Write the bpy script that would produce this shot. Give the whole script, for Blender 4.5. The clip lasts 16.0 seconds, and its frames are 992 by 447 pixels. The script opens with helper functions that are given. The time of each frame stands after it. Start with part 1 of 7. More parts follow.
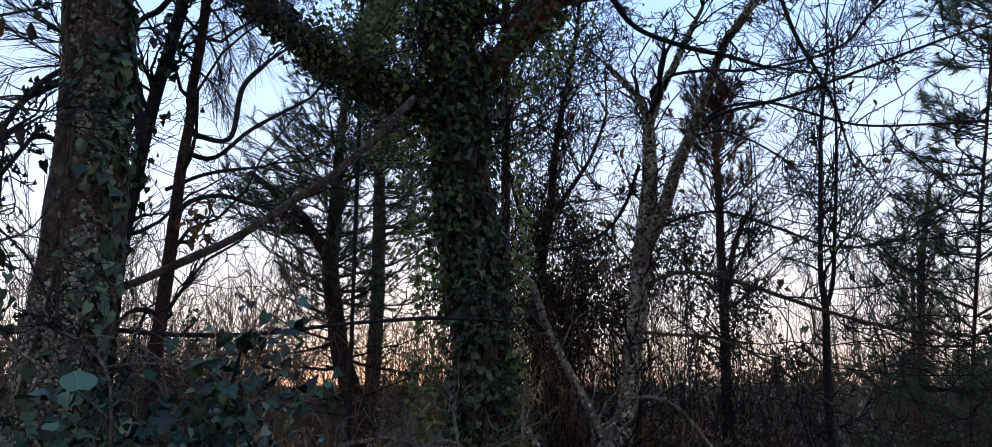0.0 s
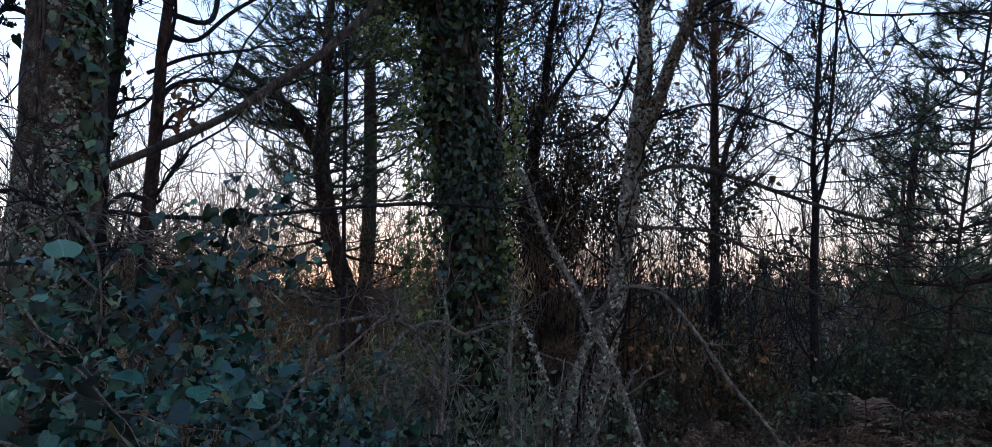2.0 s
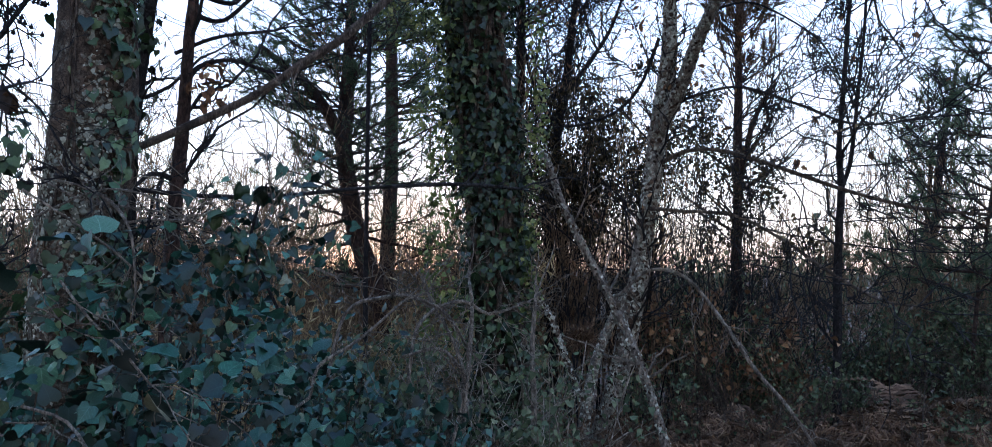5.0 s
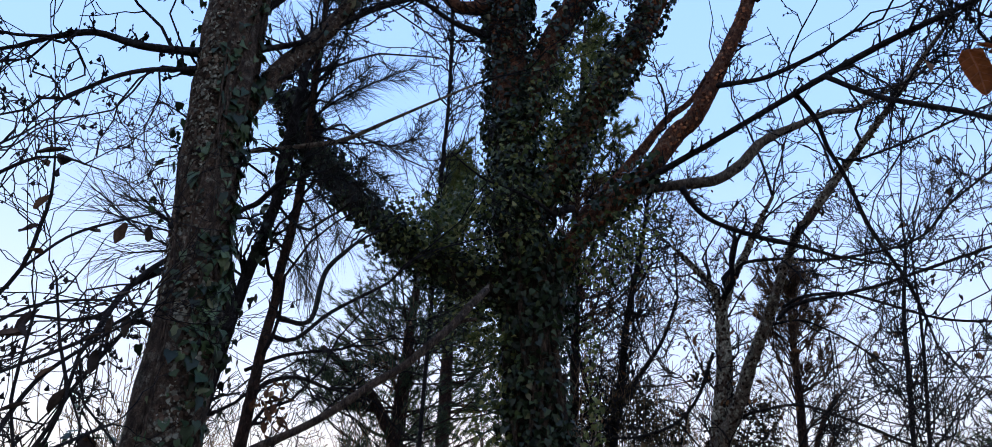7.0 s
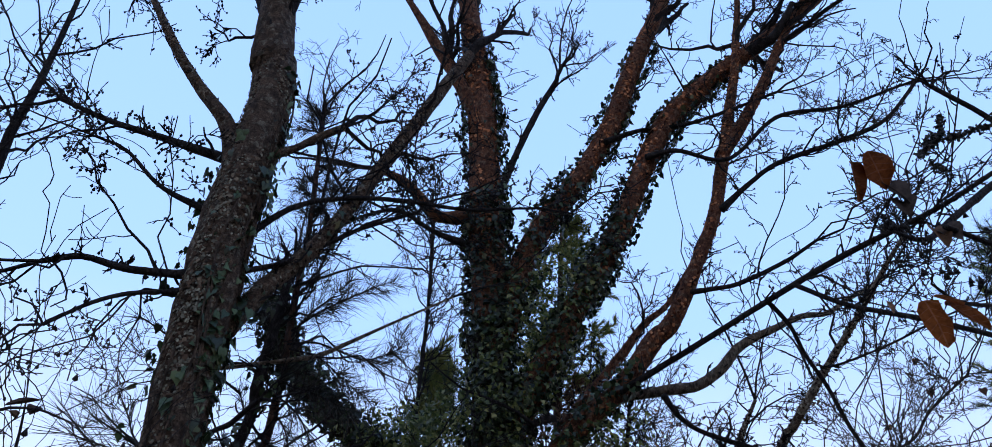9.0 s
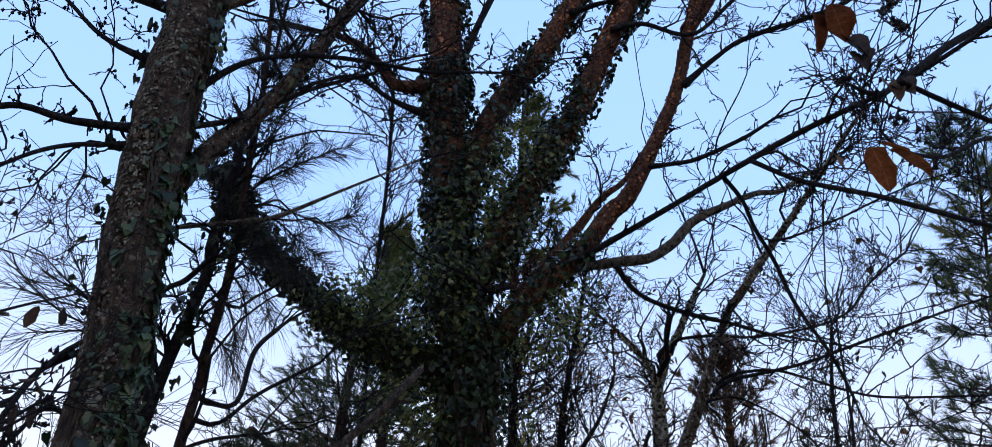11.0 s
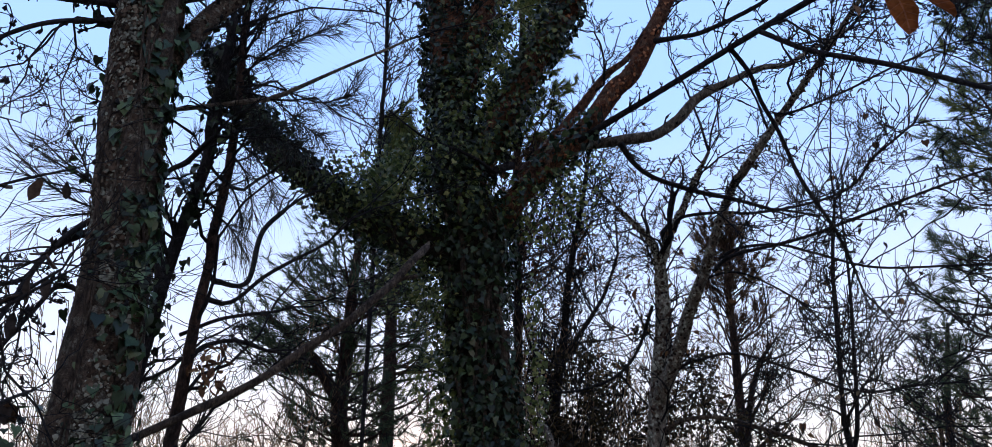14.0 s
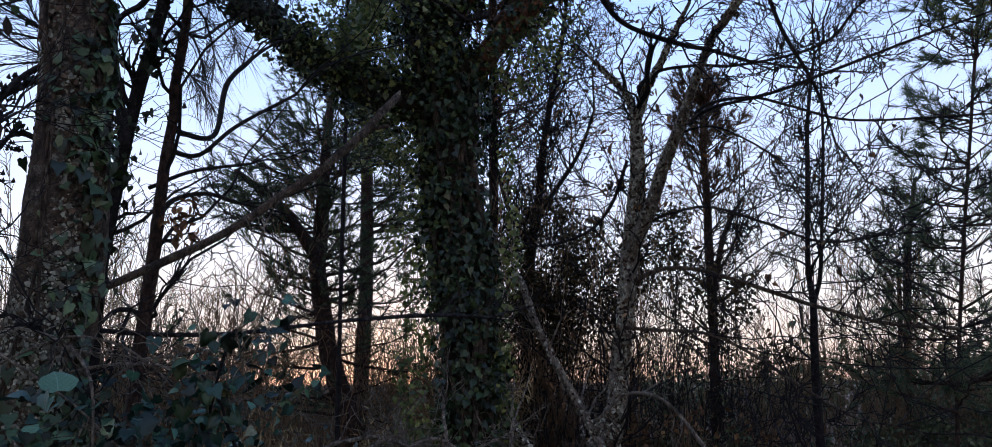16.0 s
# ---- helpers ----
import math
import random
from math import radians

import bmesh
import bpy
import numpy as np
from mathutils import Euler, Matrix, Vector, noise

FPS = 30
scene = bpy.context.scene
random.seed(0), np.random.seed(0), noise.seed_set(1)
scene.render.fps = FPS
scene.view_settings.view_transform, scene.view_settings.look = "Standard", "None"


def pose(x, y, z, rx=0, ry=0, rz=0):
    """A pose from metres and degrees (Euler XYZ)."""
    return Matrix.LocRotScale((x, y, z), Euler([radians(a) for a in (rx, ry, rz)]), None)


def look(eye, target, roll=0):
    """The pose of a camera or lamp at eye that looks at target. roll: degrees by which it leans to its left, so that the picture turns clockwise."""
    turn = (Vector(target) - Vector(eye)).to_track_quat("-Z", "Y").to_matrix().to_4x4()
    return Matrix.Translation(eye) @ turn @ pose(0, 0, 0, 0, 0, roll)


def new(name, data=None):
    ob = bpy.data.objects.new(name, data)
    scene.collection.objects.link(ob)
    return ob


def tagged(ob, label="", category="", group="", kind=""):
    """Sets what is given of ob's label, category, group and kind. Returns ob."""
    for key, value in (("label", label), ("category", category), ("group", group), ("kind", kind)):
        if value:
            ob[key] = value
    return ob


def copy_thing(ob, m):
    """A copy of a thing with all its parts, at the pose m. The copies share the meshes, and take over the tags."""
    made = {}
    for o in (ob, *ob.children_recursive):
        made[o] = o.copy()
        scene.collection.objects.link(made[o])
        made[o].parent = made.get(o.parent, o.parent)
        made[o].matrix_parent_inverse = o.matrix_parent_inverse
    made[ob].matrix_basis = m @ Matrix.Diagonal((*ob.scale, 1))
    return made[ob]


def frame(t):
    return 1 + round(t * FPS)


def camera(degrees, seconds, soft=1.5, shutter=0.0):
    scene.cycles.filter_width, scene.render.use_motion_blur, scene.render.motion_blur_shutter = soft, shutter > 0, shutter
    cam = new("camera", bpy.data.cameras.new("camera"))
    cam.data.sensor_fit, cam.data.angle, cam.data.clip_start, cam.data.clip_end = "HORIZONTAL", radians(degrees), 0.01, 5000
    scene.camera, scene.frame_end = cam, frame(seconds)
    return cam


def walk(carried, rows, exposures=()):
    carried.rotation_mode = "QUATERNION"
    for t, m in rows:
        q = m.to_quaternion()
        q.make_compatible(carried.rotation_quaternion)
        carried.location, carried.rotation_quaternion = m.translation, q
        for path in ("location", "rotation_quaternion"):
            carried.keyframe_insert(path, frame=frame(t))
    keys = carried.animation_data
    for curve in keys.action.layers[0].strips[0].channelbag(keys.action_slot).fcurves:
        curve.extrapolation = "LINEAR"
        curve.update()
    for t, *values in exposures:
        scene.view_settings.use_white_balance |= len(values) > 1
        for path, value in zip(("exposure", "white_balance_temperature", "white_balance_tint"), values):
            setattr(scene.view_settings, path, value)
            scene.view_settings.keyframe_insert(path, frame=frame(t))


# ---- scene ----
cam = camera(66.24, 16.0, 0.4, 0.1)
ROWS = [
    (0.0, 0.000, -0.000, 1.600, 102.00, -0.00, -0.00),
    (0.5, 0.018, 0.008, 1.584, 99.85, 0.45, -0.86),
    (1.0, 0.024, 0.020, 1.563, 97.93, 0.07, -1.03),
    (1.5, 0.022, 0.037, 1.533, 96.06, 0.15, -1.20),
    (2.0, 0.016, 0.044, 1.516, 94.74, -0.11, -0.51),
    (2.5, 0.014, 0.046, 1.498, 93.45, -0.43, -0.78),
    (3.0, 0.013, 0.051, 1.478, 91.77, -0.58, -0.75),
    (3.2, 0.013, 0.053, 1.474, 91.39, -0.86, -0.36),
    (3.9, 0.013, 0.053, 1.464, 90.49, -0.80, 0.10),
    (4.6, -0.005, 0.052, 1.455, 91.19, -0.60, 0.60),
    (5.3, -0.020, 0.024, 1.542, 97.12, -0.61, 1.88),
    (5.5, -0.025, 0.016, 1.551, 100.48, -0.82, 3.51),
    (5.7, -0.028, 0.002, 1.577, 103.95, -1.20, 4.20),
    (6.0, -0.035, -0.020, 1.614, 108.08, -2.01, 4.18),
    (6.5, -0.037, -0.043, 1.647, 111.10, -2.64, 4.67),
    (7.0, -0.034, -0.073, 1.676, 114.79, -2.93, 4.27),
    (7.5, -0.032, -0.096, 1.707, 118.12, -2.44, 4.06),
    (8.0, -0.028, -0.130, 1.729, 123.66, -2.45, 4.17),
    (8.2, -0.026, -0.137, 1.733, 125.26, -2.30, 4.35),
    (9.2, -0.030, -0.175, 1.785, 129.24, -1.70, 2.80),
    (10.3, -0.019, -0.119, 1.737, 124.63, -1.11, 1.11),
    (10.5, -0.016, -0.112, 1.722, 123.57, -1.05, 0.62),
    (11.0, -0.008, -0.091, 1.706, 120.40, -1.22, 0.10),
    (11.5, -0.004, -0.065, 1.684, 117.31, -1.20, -0.58),
    (12.0, -0.006, -0.056, 1.676, 116.14, -0.84, -0.19),
    (12.5, -0.008, -0.042, 1.666, 114.61, -0.70, 0.03),
    (13.0, -0.011, -0.038, 1.660, 113.51, -0.75, 0.45),
    (13.5, -0.017, -0.032, 1.650, 112.32, -0.42, 0.93),
    (14.0, -0.019, -0.031, 1.650, 112.12, -0.22, 0.76),
    (14.5, -0.016, -0.020, 1.632, 110.02, -0.50, 0.30),
    (15.0, -0.015, 0.000, 1.619, 108.08, -0.15, 0.26),
    (15.5, -0.012, 0.012, 1.610, 104.35, 0.45, 0.23),
    (16.0, 0.002, 0.026, 1.598, 101.82, 0.57, -0.78),
]
EXPOSURES = [(0.0, 0.2, 6480, 10), (1.5, 0.28, 6250, 8), (3.0, 0.78, 5950, 5), (4.4, 1.05, 5950, 5), (5.3, 1.05, 5950, 5), (5.6, 0.85, 6000, 5), (6.1, 0.12, 6150, 7), (7.0, 0.08, 6400, 10), (13.0, 0.08, 6500, 11), (16.0, 0.12, 6500, 11)]
walk(cam, [(t, pose(x, y, z, rx, ry, rz)) for t, x, y, z, rx, ry, rz in ROWS], EXPOSURES)

# ---- dusk light: the sun has just gone down ahead, the sky gives nearly all the light
world = bpy.data.worlds.new("dusk_sky")
scene.world = world
world.use_nodes = True
wn, wl = world.node_tree.nodes, world.node_tree.links
wn.clear()
sky = wn.new("ShaderNodeTexSky")
sky.sky_type, sky.sun_disc = "NISHITA", False
sky.sun_elevation, sky.sun_rotation = radians(2.0), radians(-8.0)
sky.air_density, sky.dust_density, sky.ozone_density = 1.0, 0.6, 2.5
# after sunset the whole dome glows evenly: pink at the horizon, lilac above it, pale blue overhead
wtc, wsep, wramp = wn.new("ShaderNodeTexCoord"), wn.new("ShaderNodeSeparateXYZ"), wn.new("ShaderNodeValToRGB")
wl.new(wtc.outputs["Generated"], wsep.inputs[0])
wl.new(wsep.outputs["Z"], wramp.inputs["Fac"])
we = wramp.color_ramp.elements
for k in range(4):
    we.new(0.5)
for el, (at_, c_) in zip(we, ((0.0, (0.85, 0.57, 0.49)), (0.05, (0.89, 0.76, 0.73)), (0.13, (0.82, 0.82, 0.89)), (0.27, (0.65, 0.78, 1.07)), (0.5, (0.40, 0.64, 1.17)), (1.0, (0.32, 0.56, 1.14)))):
    el.position, el.color = at_, (*c_, 1)
# opposite the afterglow the dusk sky turns rosy and paler
wrose = wn.new("ShaderNodeValToRGB")
re_ = wrose.color_ramp.elements
re_.new(0.5)
re_.new(0.5)
for el, (at_, c_) in zip(re_, ((0.0, (0.68, 0.57, 0.50)), (0.2, (0.77, 0.70, 0.66)), (0.5, (0.60, 0.66, 0.83)), (1.0, (0.36, 0.57, 1.08)))):
    el.position, el.color = at_, (*c_, 1)
wl.new(wsep.outputs["Z"], wrose.inputs["Fac"])
wside = wn.new("ShaderNodeMapRange")
wside.interpolation_type = "SMOOTHSTEP"
for key, v in (("From Min", 0.25), ("From Max", -0.55), ("To Min", 0.0), ("To Max", 0.75)):
    wside.inputs[key].default_value = v
wl.new(wsep.outputs["Y"], wside.inputs["Value"])
wdusk = wn.new("ShaderNodeMix")
wdusk.data_type = "RGBA"
wl.new(wside.outputs["Result"], wdusk.inputs["Factor"])
wl.new(wramp.outputs["Color"], wdusk.inputs[6])
wl.new(wrose.outputs["Color"], wdusk.inputs[7])
wmix = wn.new("ShaderNodeMix")
wmix.data_type, wmix.blend_type = "RGBA", "ADD"
wmix.inputs["Factor"].default_value = 0.03
wl.new(wdusk.outputs[2], wmix.inputs[6])
wl.new(sky.outputs[0], wmix.inputs[7])
wback = wn.new("ShaderNodeBackground")
wback.inputs["Strength"].default_value = 1.15
wout = wn.new("ShaderNodeOutputWorld")
wl.new(wmix.outputs[2], wback.inputs["Color"])
wl.new(wback.outputs[0], wout.inputs["Surface"])

sun = new("sun", bpy.data.lights.new("sun", "SUN"))
sun.data.energy, sun.data.angle, sun.data.color = 0.15, radians(12), (1.0, 0.62, 0.42)
sun.matrix_world = look((-8, 60, 6), (0, 0, 3))


# ---- materials
def shader(name):
    m = bpy.data.materials.new(name)
    m.use_nodes = True
    n, l = m.node_tree.nodes, m.node_tree.links
    b = n["Principled BSDF"]
    return m, n, l, b


def mapped(n, l, scale):
    tc, mp = n.new("ShaderNodeTexCoord"), n.new("ShaderNodeMapping")
    mp.inputs["Scale"].default_value = scale
    l.new(tc.outputs["Object"], mp.inputs["Vector"])
    return mp.outputs["Vector"]


def ramp(n, l, fac, stops):
    r = n.new("ShaderNodeValToRGB")
    e = r.color_ramp.elements
    while len(e) < len(stops):
        e.new(0.5)
    for el, (p, c) in zip(e, stops):
        el.position, el.color = p, (*c, 1)
    l.new(fac, r.inputs["Fac"])
    return r.outputs["Color"]


def noise_node(n, l, vec, scale, detail=6, rough=0.6):
    t = n.new("ShaderNodeTexNoise")
    t.inputs["Scale"].default_value, t.inputs["Detail"].default_value, t.inputs["Roughness"].default_value = scale, detail, rough
    l.new(vec, t.inputs["Vector"])
    return t.outputs["Fac"]


def blend(n, l, fac, a, b, mode="MIX"):
    m = n.new("ShaderNodeMix")
    m.data_type, m.blend_type = "RGBA", mode
    if isinstance(fac, (int, float)):
        m.inputs["Factor"].default_value = fac
    else:
        l.new(fac, m.inputs["Factor"])
    l.new(a, m.inputs[6])
    l.new(b, m.inputs[7])
    return m.outputs[2]


def calc(n, l, what, a, b=0.0):
    m = n.new("ShaderNodeMath")
    m.operation = what
    for k, v in enumerate((a, b)):
        if isinstance(v, (int, float)):
            m.inputs[k].default_value = v
        else:
            l.new(v, m.inputs[k])
    return m.outputs[0]


def bump(n, l, b, height, strength, distance):
    u = n.new("ShaderNodeBump")
    u.inputs["Strength"].default_value, u.inputs["Distance"].default_value = strength, distance
    l.new(height, u.inputs["Height"])
    l.new(u.outputs[0], b.inputs["Normal"])


def bark(name, dark, mid, light, lichen, plates=14.0, stretch=0.3, lichen_amount=0.6):
    """Furrowed bark: long plates between dark cracks, broad colour drift, lichen and algae patches."""
    m, n, l, b = shader(name)
    v = mapped(n, l, (1, 1, stretch))
    vor = n.new("ShaderNodeTexVoronoi")
    vor.feature, vor.inputs["Scale"].default_value = "DISTANCE_TO_EDGE", plates
    wob = n.new("ShaderNodeVectorMath")
    wob.operation = "ADD"
    nz = n.new("ShaderNodeTexNoise")
    nz.inputs["Scale"].default_value = 14
    nz.inputs["Detail"].default_value = 6
    l.new(v, nz.inputs["Vector"])
    sc = n.new("ShaderNodeVectorMath")
    sc.operation = "SCALE"
    sc.inputs["Scale"].default_value = 0.3
    l.new(nz.outputs["Color"], sc.inputs[0])
    l.new(v, wob.inputs[0])
    l.new(sc.outputs[0], wob.inputs[1])
    l.new(wob.outputs[0], vor.inputs["Vector"])
    crack = ramp(n, l, vor.outputs["Distance"], [(0.0, (0.35, 0.35, 0.35)), (0.07, (0.8, 0.8, 0.8)), (0.2, (1, 1, 1))])
    fine = noise_node(n, l, v, 70, 10, 0.75)
    col = ramp(n, l, fine, [(0.3, dark), (0.52, mid), (0.72, light)])
    broad = noise_node(n, l, mapped(n, l, (1, 1, 0.6)), 3.2, 4)
    col = blend(n, l, ramp(n, l, broad, [(0.4, (0, 0, 0)), (0.62, (0.6, 0.6, 0.6))]), col, ramp(n, l, fine, [(0.3, dark), (0.8, mid)]))
    lich = noise_node(n, l, mapped(n, l, (1, 1, 1)), 17, 9, 0.75)
    spots = ramp(n, l, lich, [(0.53, (0, 0, 0)), (0.58, (lichen_amount,) * 3)])
    col = blend(n, l, spots, col, ramp(n, l, fine, [(0.3, tuple(c * 0.6 for c in lichen)), (0.7, lichen)]))
    blotch = noise_node(n, l, mapped(n, l, (1, 1, 0.7)), 24, 5, 0.65)
    col = blend(n, l, 0.75, col, ramp(n, l, blotch, [(0.38, (0.14, 0.14, 0.14)), (0.47, (0.6, 0.6, 0.6)), (0.56, (1.0, 1.0, 1.0)), (0.68, (1.25, 1.22, 1.18))]), "MULTIPLY")
    dk = n.new("ShaderNodeRGB")
    dk.outputs[0].default_value = (*[c * 0.45 for c in dark], 1)
    col = blend(n, l, crack, dk.outputs[0], col)
    l.new(col, b.inputs["Base Color"])
    b.inputs["Roughness"].default_value = 0.92
    b.inputs["Specular IOR Level"].default_value = 0.25
    add_ = n.new("ShaderNodeMath")
    add_.operation = "ADD"
    l.new(crack, add_.inputs[0])
    l.new(fine, add_.inputs[1])
    bump(n, l, b, add_.outputs[0], 1.0, 0.02)
    return m


def leafy(name, stops, rough=0.45, spec=0.5, glow_through=0.0, veins=0.0):
    """Leaves: one tone each from the given ramp, blotched, thin enough to let some light through."""
    m, n, l, b = shader(name)
    geo, info = n.new("ShaderNodeNewGeometry"), n.new("ShaderNodeObjectInfo")
    s = n.new("ShaderNodeMath")
    s.operation = "ADD"
    l.new(geo.outputs["Random Per Island"], s.inputs[0])
    l.new(info.outputs["Random"], s.inputs[1])
    f = n.new("ShaderNodeMath")
    f.operation = "FRACT"
    l.new(s.outputs[0], f.inputs[0])
    col = ramp(n, l, f.outputs[0], stops)
    blot = noise_node(n, l, mapped(n, l, (1, 1, 1)), 60, 5, 0.6)
    grey = n.new("ShaderNodeHueSaturation")
    grey.inputs["Value"].default_value = 0.55
    l.new(col, grey.inputs["Color"])
    col = blend(n, l, ramp(n, l, blot, [(0.42, (0, 0, 0)), (0.62, (0.8, 0.8, 0.8))]), col, grey.outputs[0])
    if veins:
        # UV runs across and along each leaf: pale midrib and side veins
        uv, sep = n.new("ShaderNodeTexCoord"), n.new("ShaderNodeSeparateXYZ")
        l.new(uv.outputs["UV"], sep.inputs[0])
        ax = calc(n, l, "ABSOLUTE", calc(n, l, "SUBTRACT", sep.outputs[0], 0.5))
        diag = calc(n, l, "PINGPONG", calc(n, l, "SUBTRACT", sep.outputs[1], calc(n, l, "MULTIPLY", ax, 0.9)), 0.09)
        line = calc(n, l, "MAXIMUM", calc(n, l, "LESS_THAN", ax, 0.014), calc(n, l, "MULTIPLY", calc(n, l, "LESS_THAN", diag, 0.010), 0.7))
        pale = n.new("ShaderNodeHueSaturation")
        pale.inputs["Value"].default_value, pale.inputs["Saturation"].default_value = 2.2, 0.7
        l.new(col, pale.inputs["Color"])
        col = blend(n, l, calc(n, l, "MULTIPLY", line, veins * 0.6), col, pale.outputs[0])
    l.new(col, b.inputs["Base Color"])
    b.inputs["Roughness"].default_value = rough
    b.inputs["Specular IOR Level"].default_value = spec
    bump(n, l, b, blot, 0.35, 0.004)
    if glow_through:
        tr, mx = n.new("ShaderNodeBsdfTranslucent"), n.new("ShaderNodeMixShader")
        l.new(col, tr.inputs["Color"])
        mx.inputs["Fac"].default_value = glow_through
        l.new(b.outputs[0], mx.inputs[1])
        l.new(tr.outputs[0], mx.inputs[2])
        l.new(mx.outputs[0], n["Material Output"].inputs["Surface"])
    return m


BARK_L = bark("brown_bark_with_lichen", (0.046, 0.031, 0.022), (0.150, 0.104, 0.076), (0.300, 0.228, 0.172), (0.360, 0.335, 0.270), 34, 1.3, 0.75)
BARK_M = bark("ivy_tree_bark", (0.016, 0.011, 0.008), (0.055, 0.039, 0.026), (0.101, 0.078, 0.055), (0.094, 0.094, 0.062), 30, 0.4, 0.4)
# reddish bark, brightened towards orange: the afterglow on the limbs is in the colour
BARK_R = bark("afterglow_reddish_bark", (0.044, 0.020, 0.013), (0.215, 0.088, 0.048), (0.500, 0.245, 0.130), (0.340, 0.250, 0.180), 45, 0.5, 0.5)
BARK_D = bark("dark_twig_bark", (0.010, 0.009, 0.011), (0.031, 0.026, 0.028), (0.062, 0.051, 0.053), (0.088, 0.093, 0.095), 30, 0.3, 0.3)
BARK_G = bark("grey_dead_bark", (0.090, 0.072, 0.060), (0.256, 0.205, 0.163), (0.450, 0.378, 0.308), (0.450, 0.441, 0.374), 40, 0.25, 0.5)
BARK_S = bark("weathered_branch_bark", (0.044, 0.031, 0.024), (0.117, 0.083, 0.063), (0.221, 0.163, 0.119), (0.260, 0.224, 0.168), 40, 0.25, 0.4)
BARK_B = bark("grey_mottled_bark", (0.085, 0.066, 0.055), (0.285, 0.235, 0.190), (0.520, 0.450, 0.375), (0.600, 0.610, 0.510), 40, 0.7, 0.9)
BARK_P = bark("pine_bark", (0.025, 0.014, 0.012), (0.084, 0.047, 0.036), (0.146, 0.095, 0.077), (0.134, 0.123, 0.107), 18, 0.35, 0.3)
BARK_T = bark("ruddy_sapling_bark", (0.100, 0.066, 0.044), (0.330, 0.205, 0.120), (0.540, 0.380, 0.230), (0.420, 0.390, 0.270), 40, 0.2, 0.2)
WOOD_PALE = bark("splintered_pale_wood", (0.22, 0.16, 0.11), (0.40, 0.31, 0.22), (0.5, 0.42, 0.32), (0.4, 0.34, 0.26), 60, 0.15, 0.2)
# same ivy ramp with the brightness lifted in the colour, for the leaning tree
IVY_BRIGHT = leafy("brightened_ivy_leaf", [(0.0, (0.007, 0.015, 0.006)), (0.45, (0.022, 0.046, 0.019)), (0.8, (0.052, 0.096, 0.040)), (0.95, (0.095, 0.145, 0.062)), (1.0, (0.13, 0.12, 0.06))], 0.42, 0.3, 0.08)
IVY = leafy("ivy_leaf", [(0.0, (0.005, 0.010, 0.005)), (0.45, (0.013, 0.027, 0.011)), (0.8, (0.030, 0.056, 0.022)), (0.95, (0.066, 0.098, 0.036)), (1.0, (0.11, 0.10, 0.05))], 0.42, 0.3, 0.08)
IVY_CROWN = leafy("adult_ivy_leaf", [(0.0, (0.030, 0.044, 0.016)), (0.45, (0.090, 0.120, 0.036)), (0.8, (0.175, 0.205, 0.062)), (1.0, (0.28, 0.27, 0.095))], 0.45, 0.35, 0.4)
# near-black and bright stops put shaded gaps and leaf highlights into the colour
IVY_LOW = leafy("ground_ivy_leaf", [(0.0, (0.002, 0.006, 0.004)), (0.4, (0.005, 0.021, 0.015)), (0.72, (0.015, 0.060, 0.043)), (0.9, (0.036, 0.118, 0.083)), (0.97, (0.075, 0.140, 0.075)), (1.0, (0.140, 0.095, 0.055))], 0.45, 0.3, 0.08, 0.9)
DRY = leafy("dry_orange_leaf", [(0.0, (0.22, 0.065, 0.016)), (0.5, (0.34, 0.11, 0.026)), (0.85, (0.42, 0.15, 0.04)), (1.0, (0.30, 0.13, 0.06))], 0.7, 0.15, 0.7, 0.35)
GREY_LEAF = leafy("grey_withered_leaf", [(0.0, (0.035, 0.027, 0.024)), (0.7, (0.085, 0.065, 0.055)), (1.0, (0.16, 0.09, 0.05))], 0.85, 0.1, 0.2)
FLAKE_L = leafy("dark_bark_scale", [(0.0, (0.018, 0.012, 0.009)), (0.5, (0.055, 0.036, 0.026)), (0.85, (0.12, 0.085, 0.062)), (1.0, (0.2, 0.17, 0.13))], 0.95, 0.1)
# reddish scales with the same orange glow mixed into their tones
FLAKE_R = leafy("afterglow_reddish_scale", [(0.0, (0.037, 0.016, 0.010)), (0.5, (0.163, 0.060, 0.030)), (0.8, (0.413, 0.161, 0.077)), (1.0, (0.550, 0.253, 0.132))], 0.95, 0.1)
# lichen low on the trunk; higher up also the colour of lit bark scales
PALE_FLECK = leafy("lichen_and_lit_fleck", [(0.0, (0.085, 0.080, 0.065)), (0.4, (0.145, 0.145, 0.120)), (0.8, (0.220, 0.225, 0.185)), (1.0, (0.32, 0.32, 0.26))], 0.95, 0.1)
LICHEN_PALE = leafy("chalky_lichen", [(0.0, (0.13, 0.125, 0.10)), (0.4, (0.24, 0.235, 0.19)), (0.8, (0.38, 0.375, 0.31)), (1.0, (0.52, 0.51, 0.43))], 0.95, 0.1)
BROWN = leafy("curled_brown_leaf", [(0.0, (0.065, 0.034, 0.021)), (0.5, (0.156, 0.078, 0.041)), (0.85, (0.260, 0.144, 0.069)), (1.0, (0.312, 0.204, 0.115))], 0.75, 0.2, 0.15)
LITTER = leafy("leaf_litter", [(0.0, (0.10, 0.058, 0.040)), (0.5, (0.235, 0.145, 0.095)), (0.85, (0.34, 0.225, 0.145)), (1.0, (0.42, 0.30, 0.20))], 0.85, 0.15)
NEEDLE = leafy("pine_needle", [(0.0, (0.032, 0.058, 0.040)), (0.6, (0.082, 0.124, 0.074)), (1.0, (0.180, 0.200, 0.100))], 0.6, 0.2, 0.35)
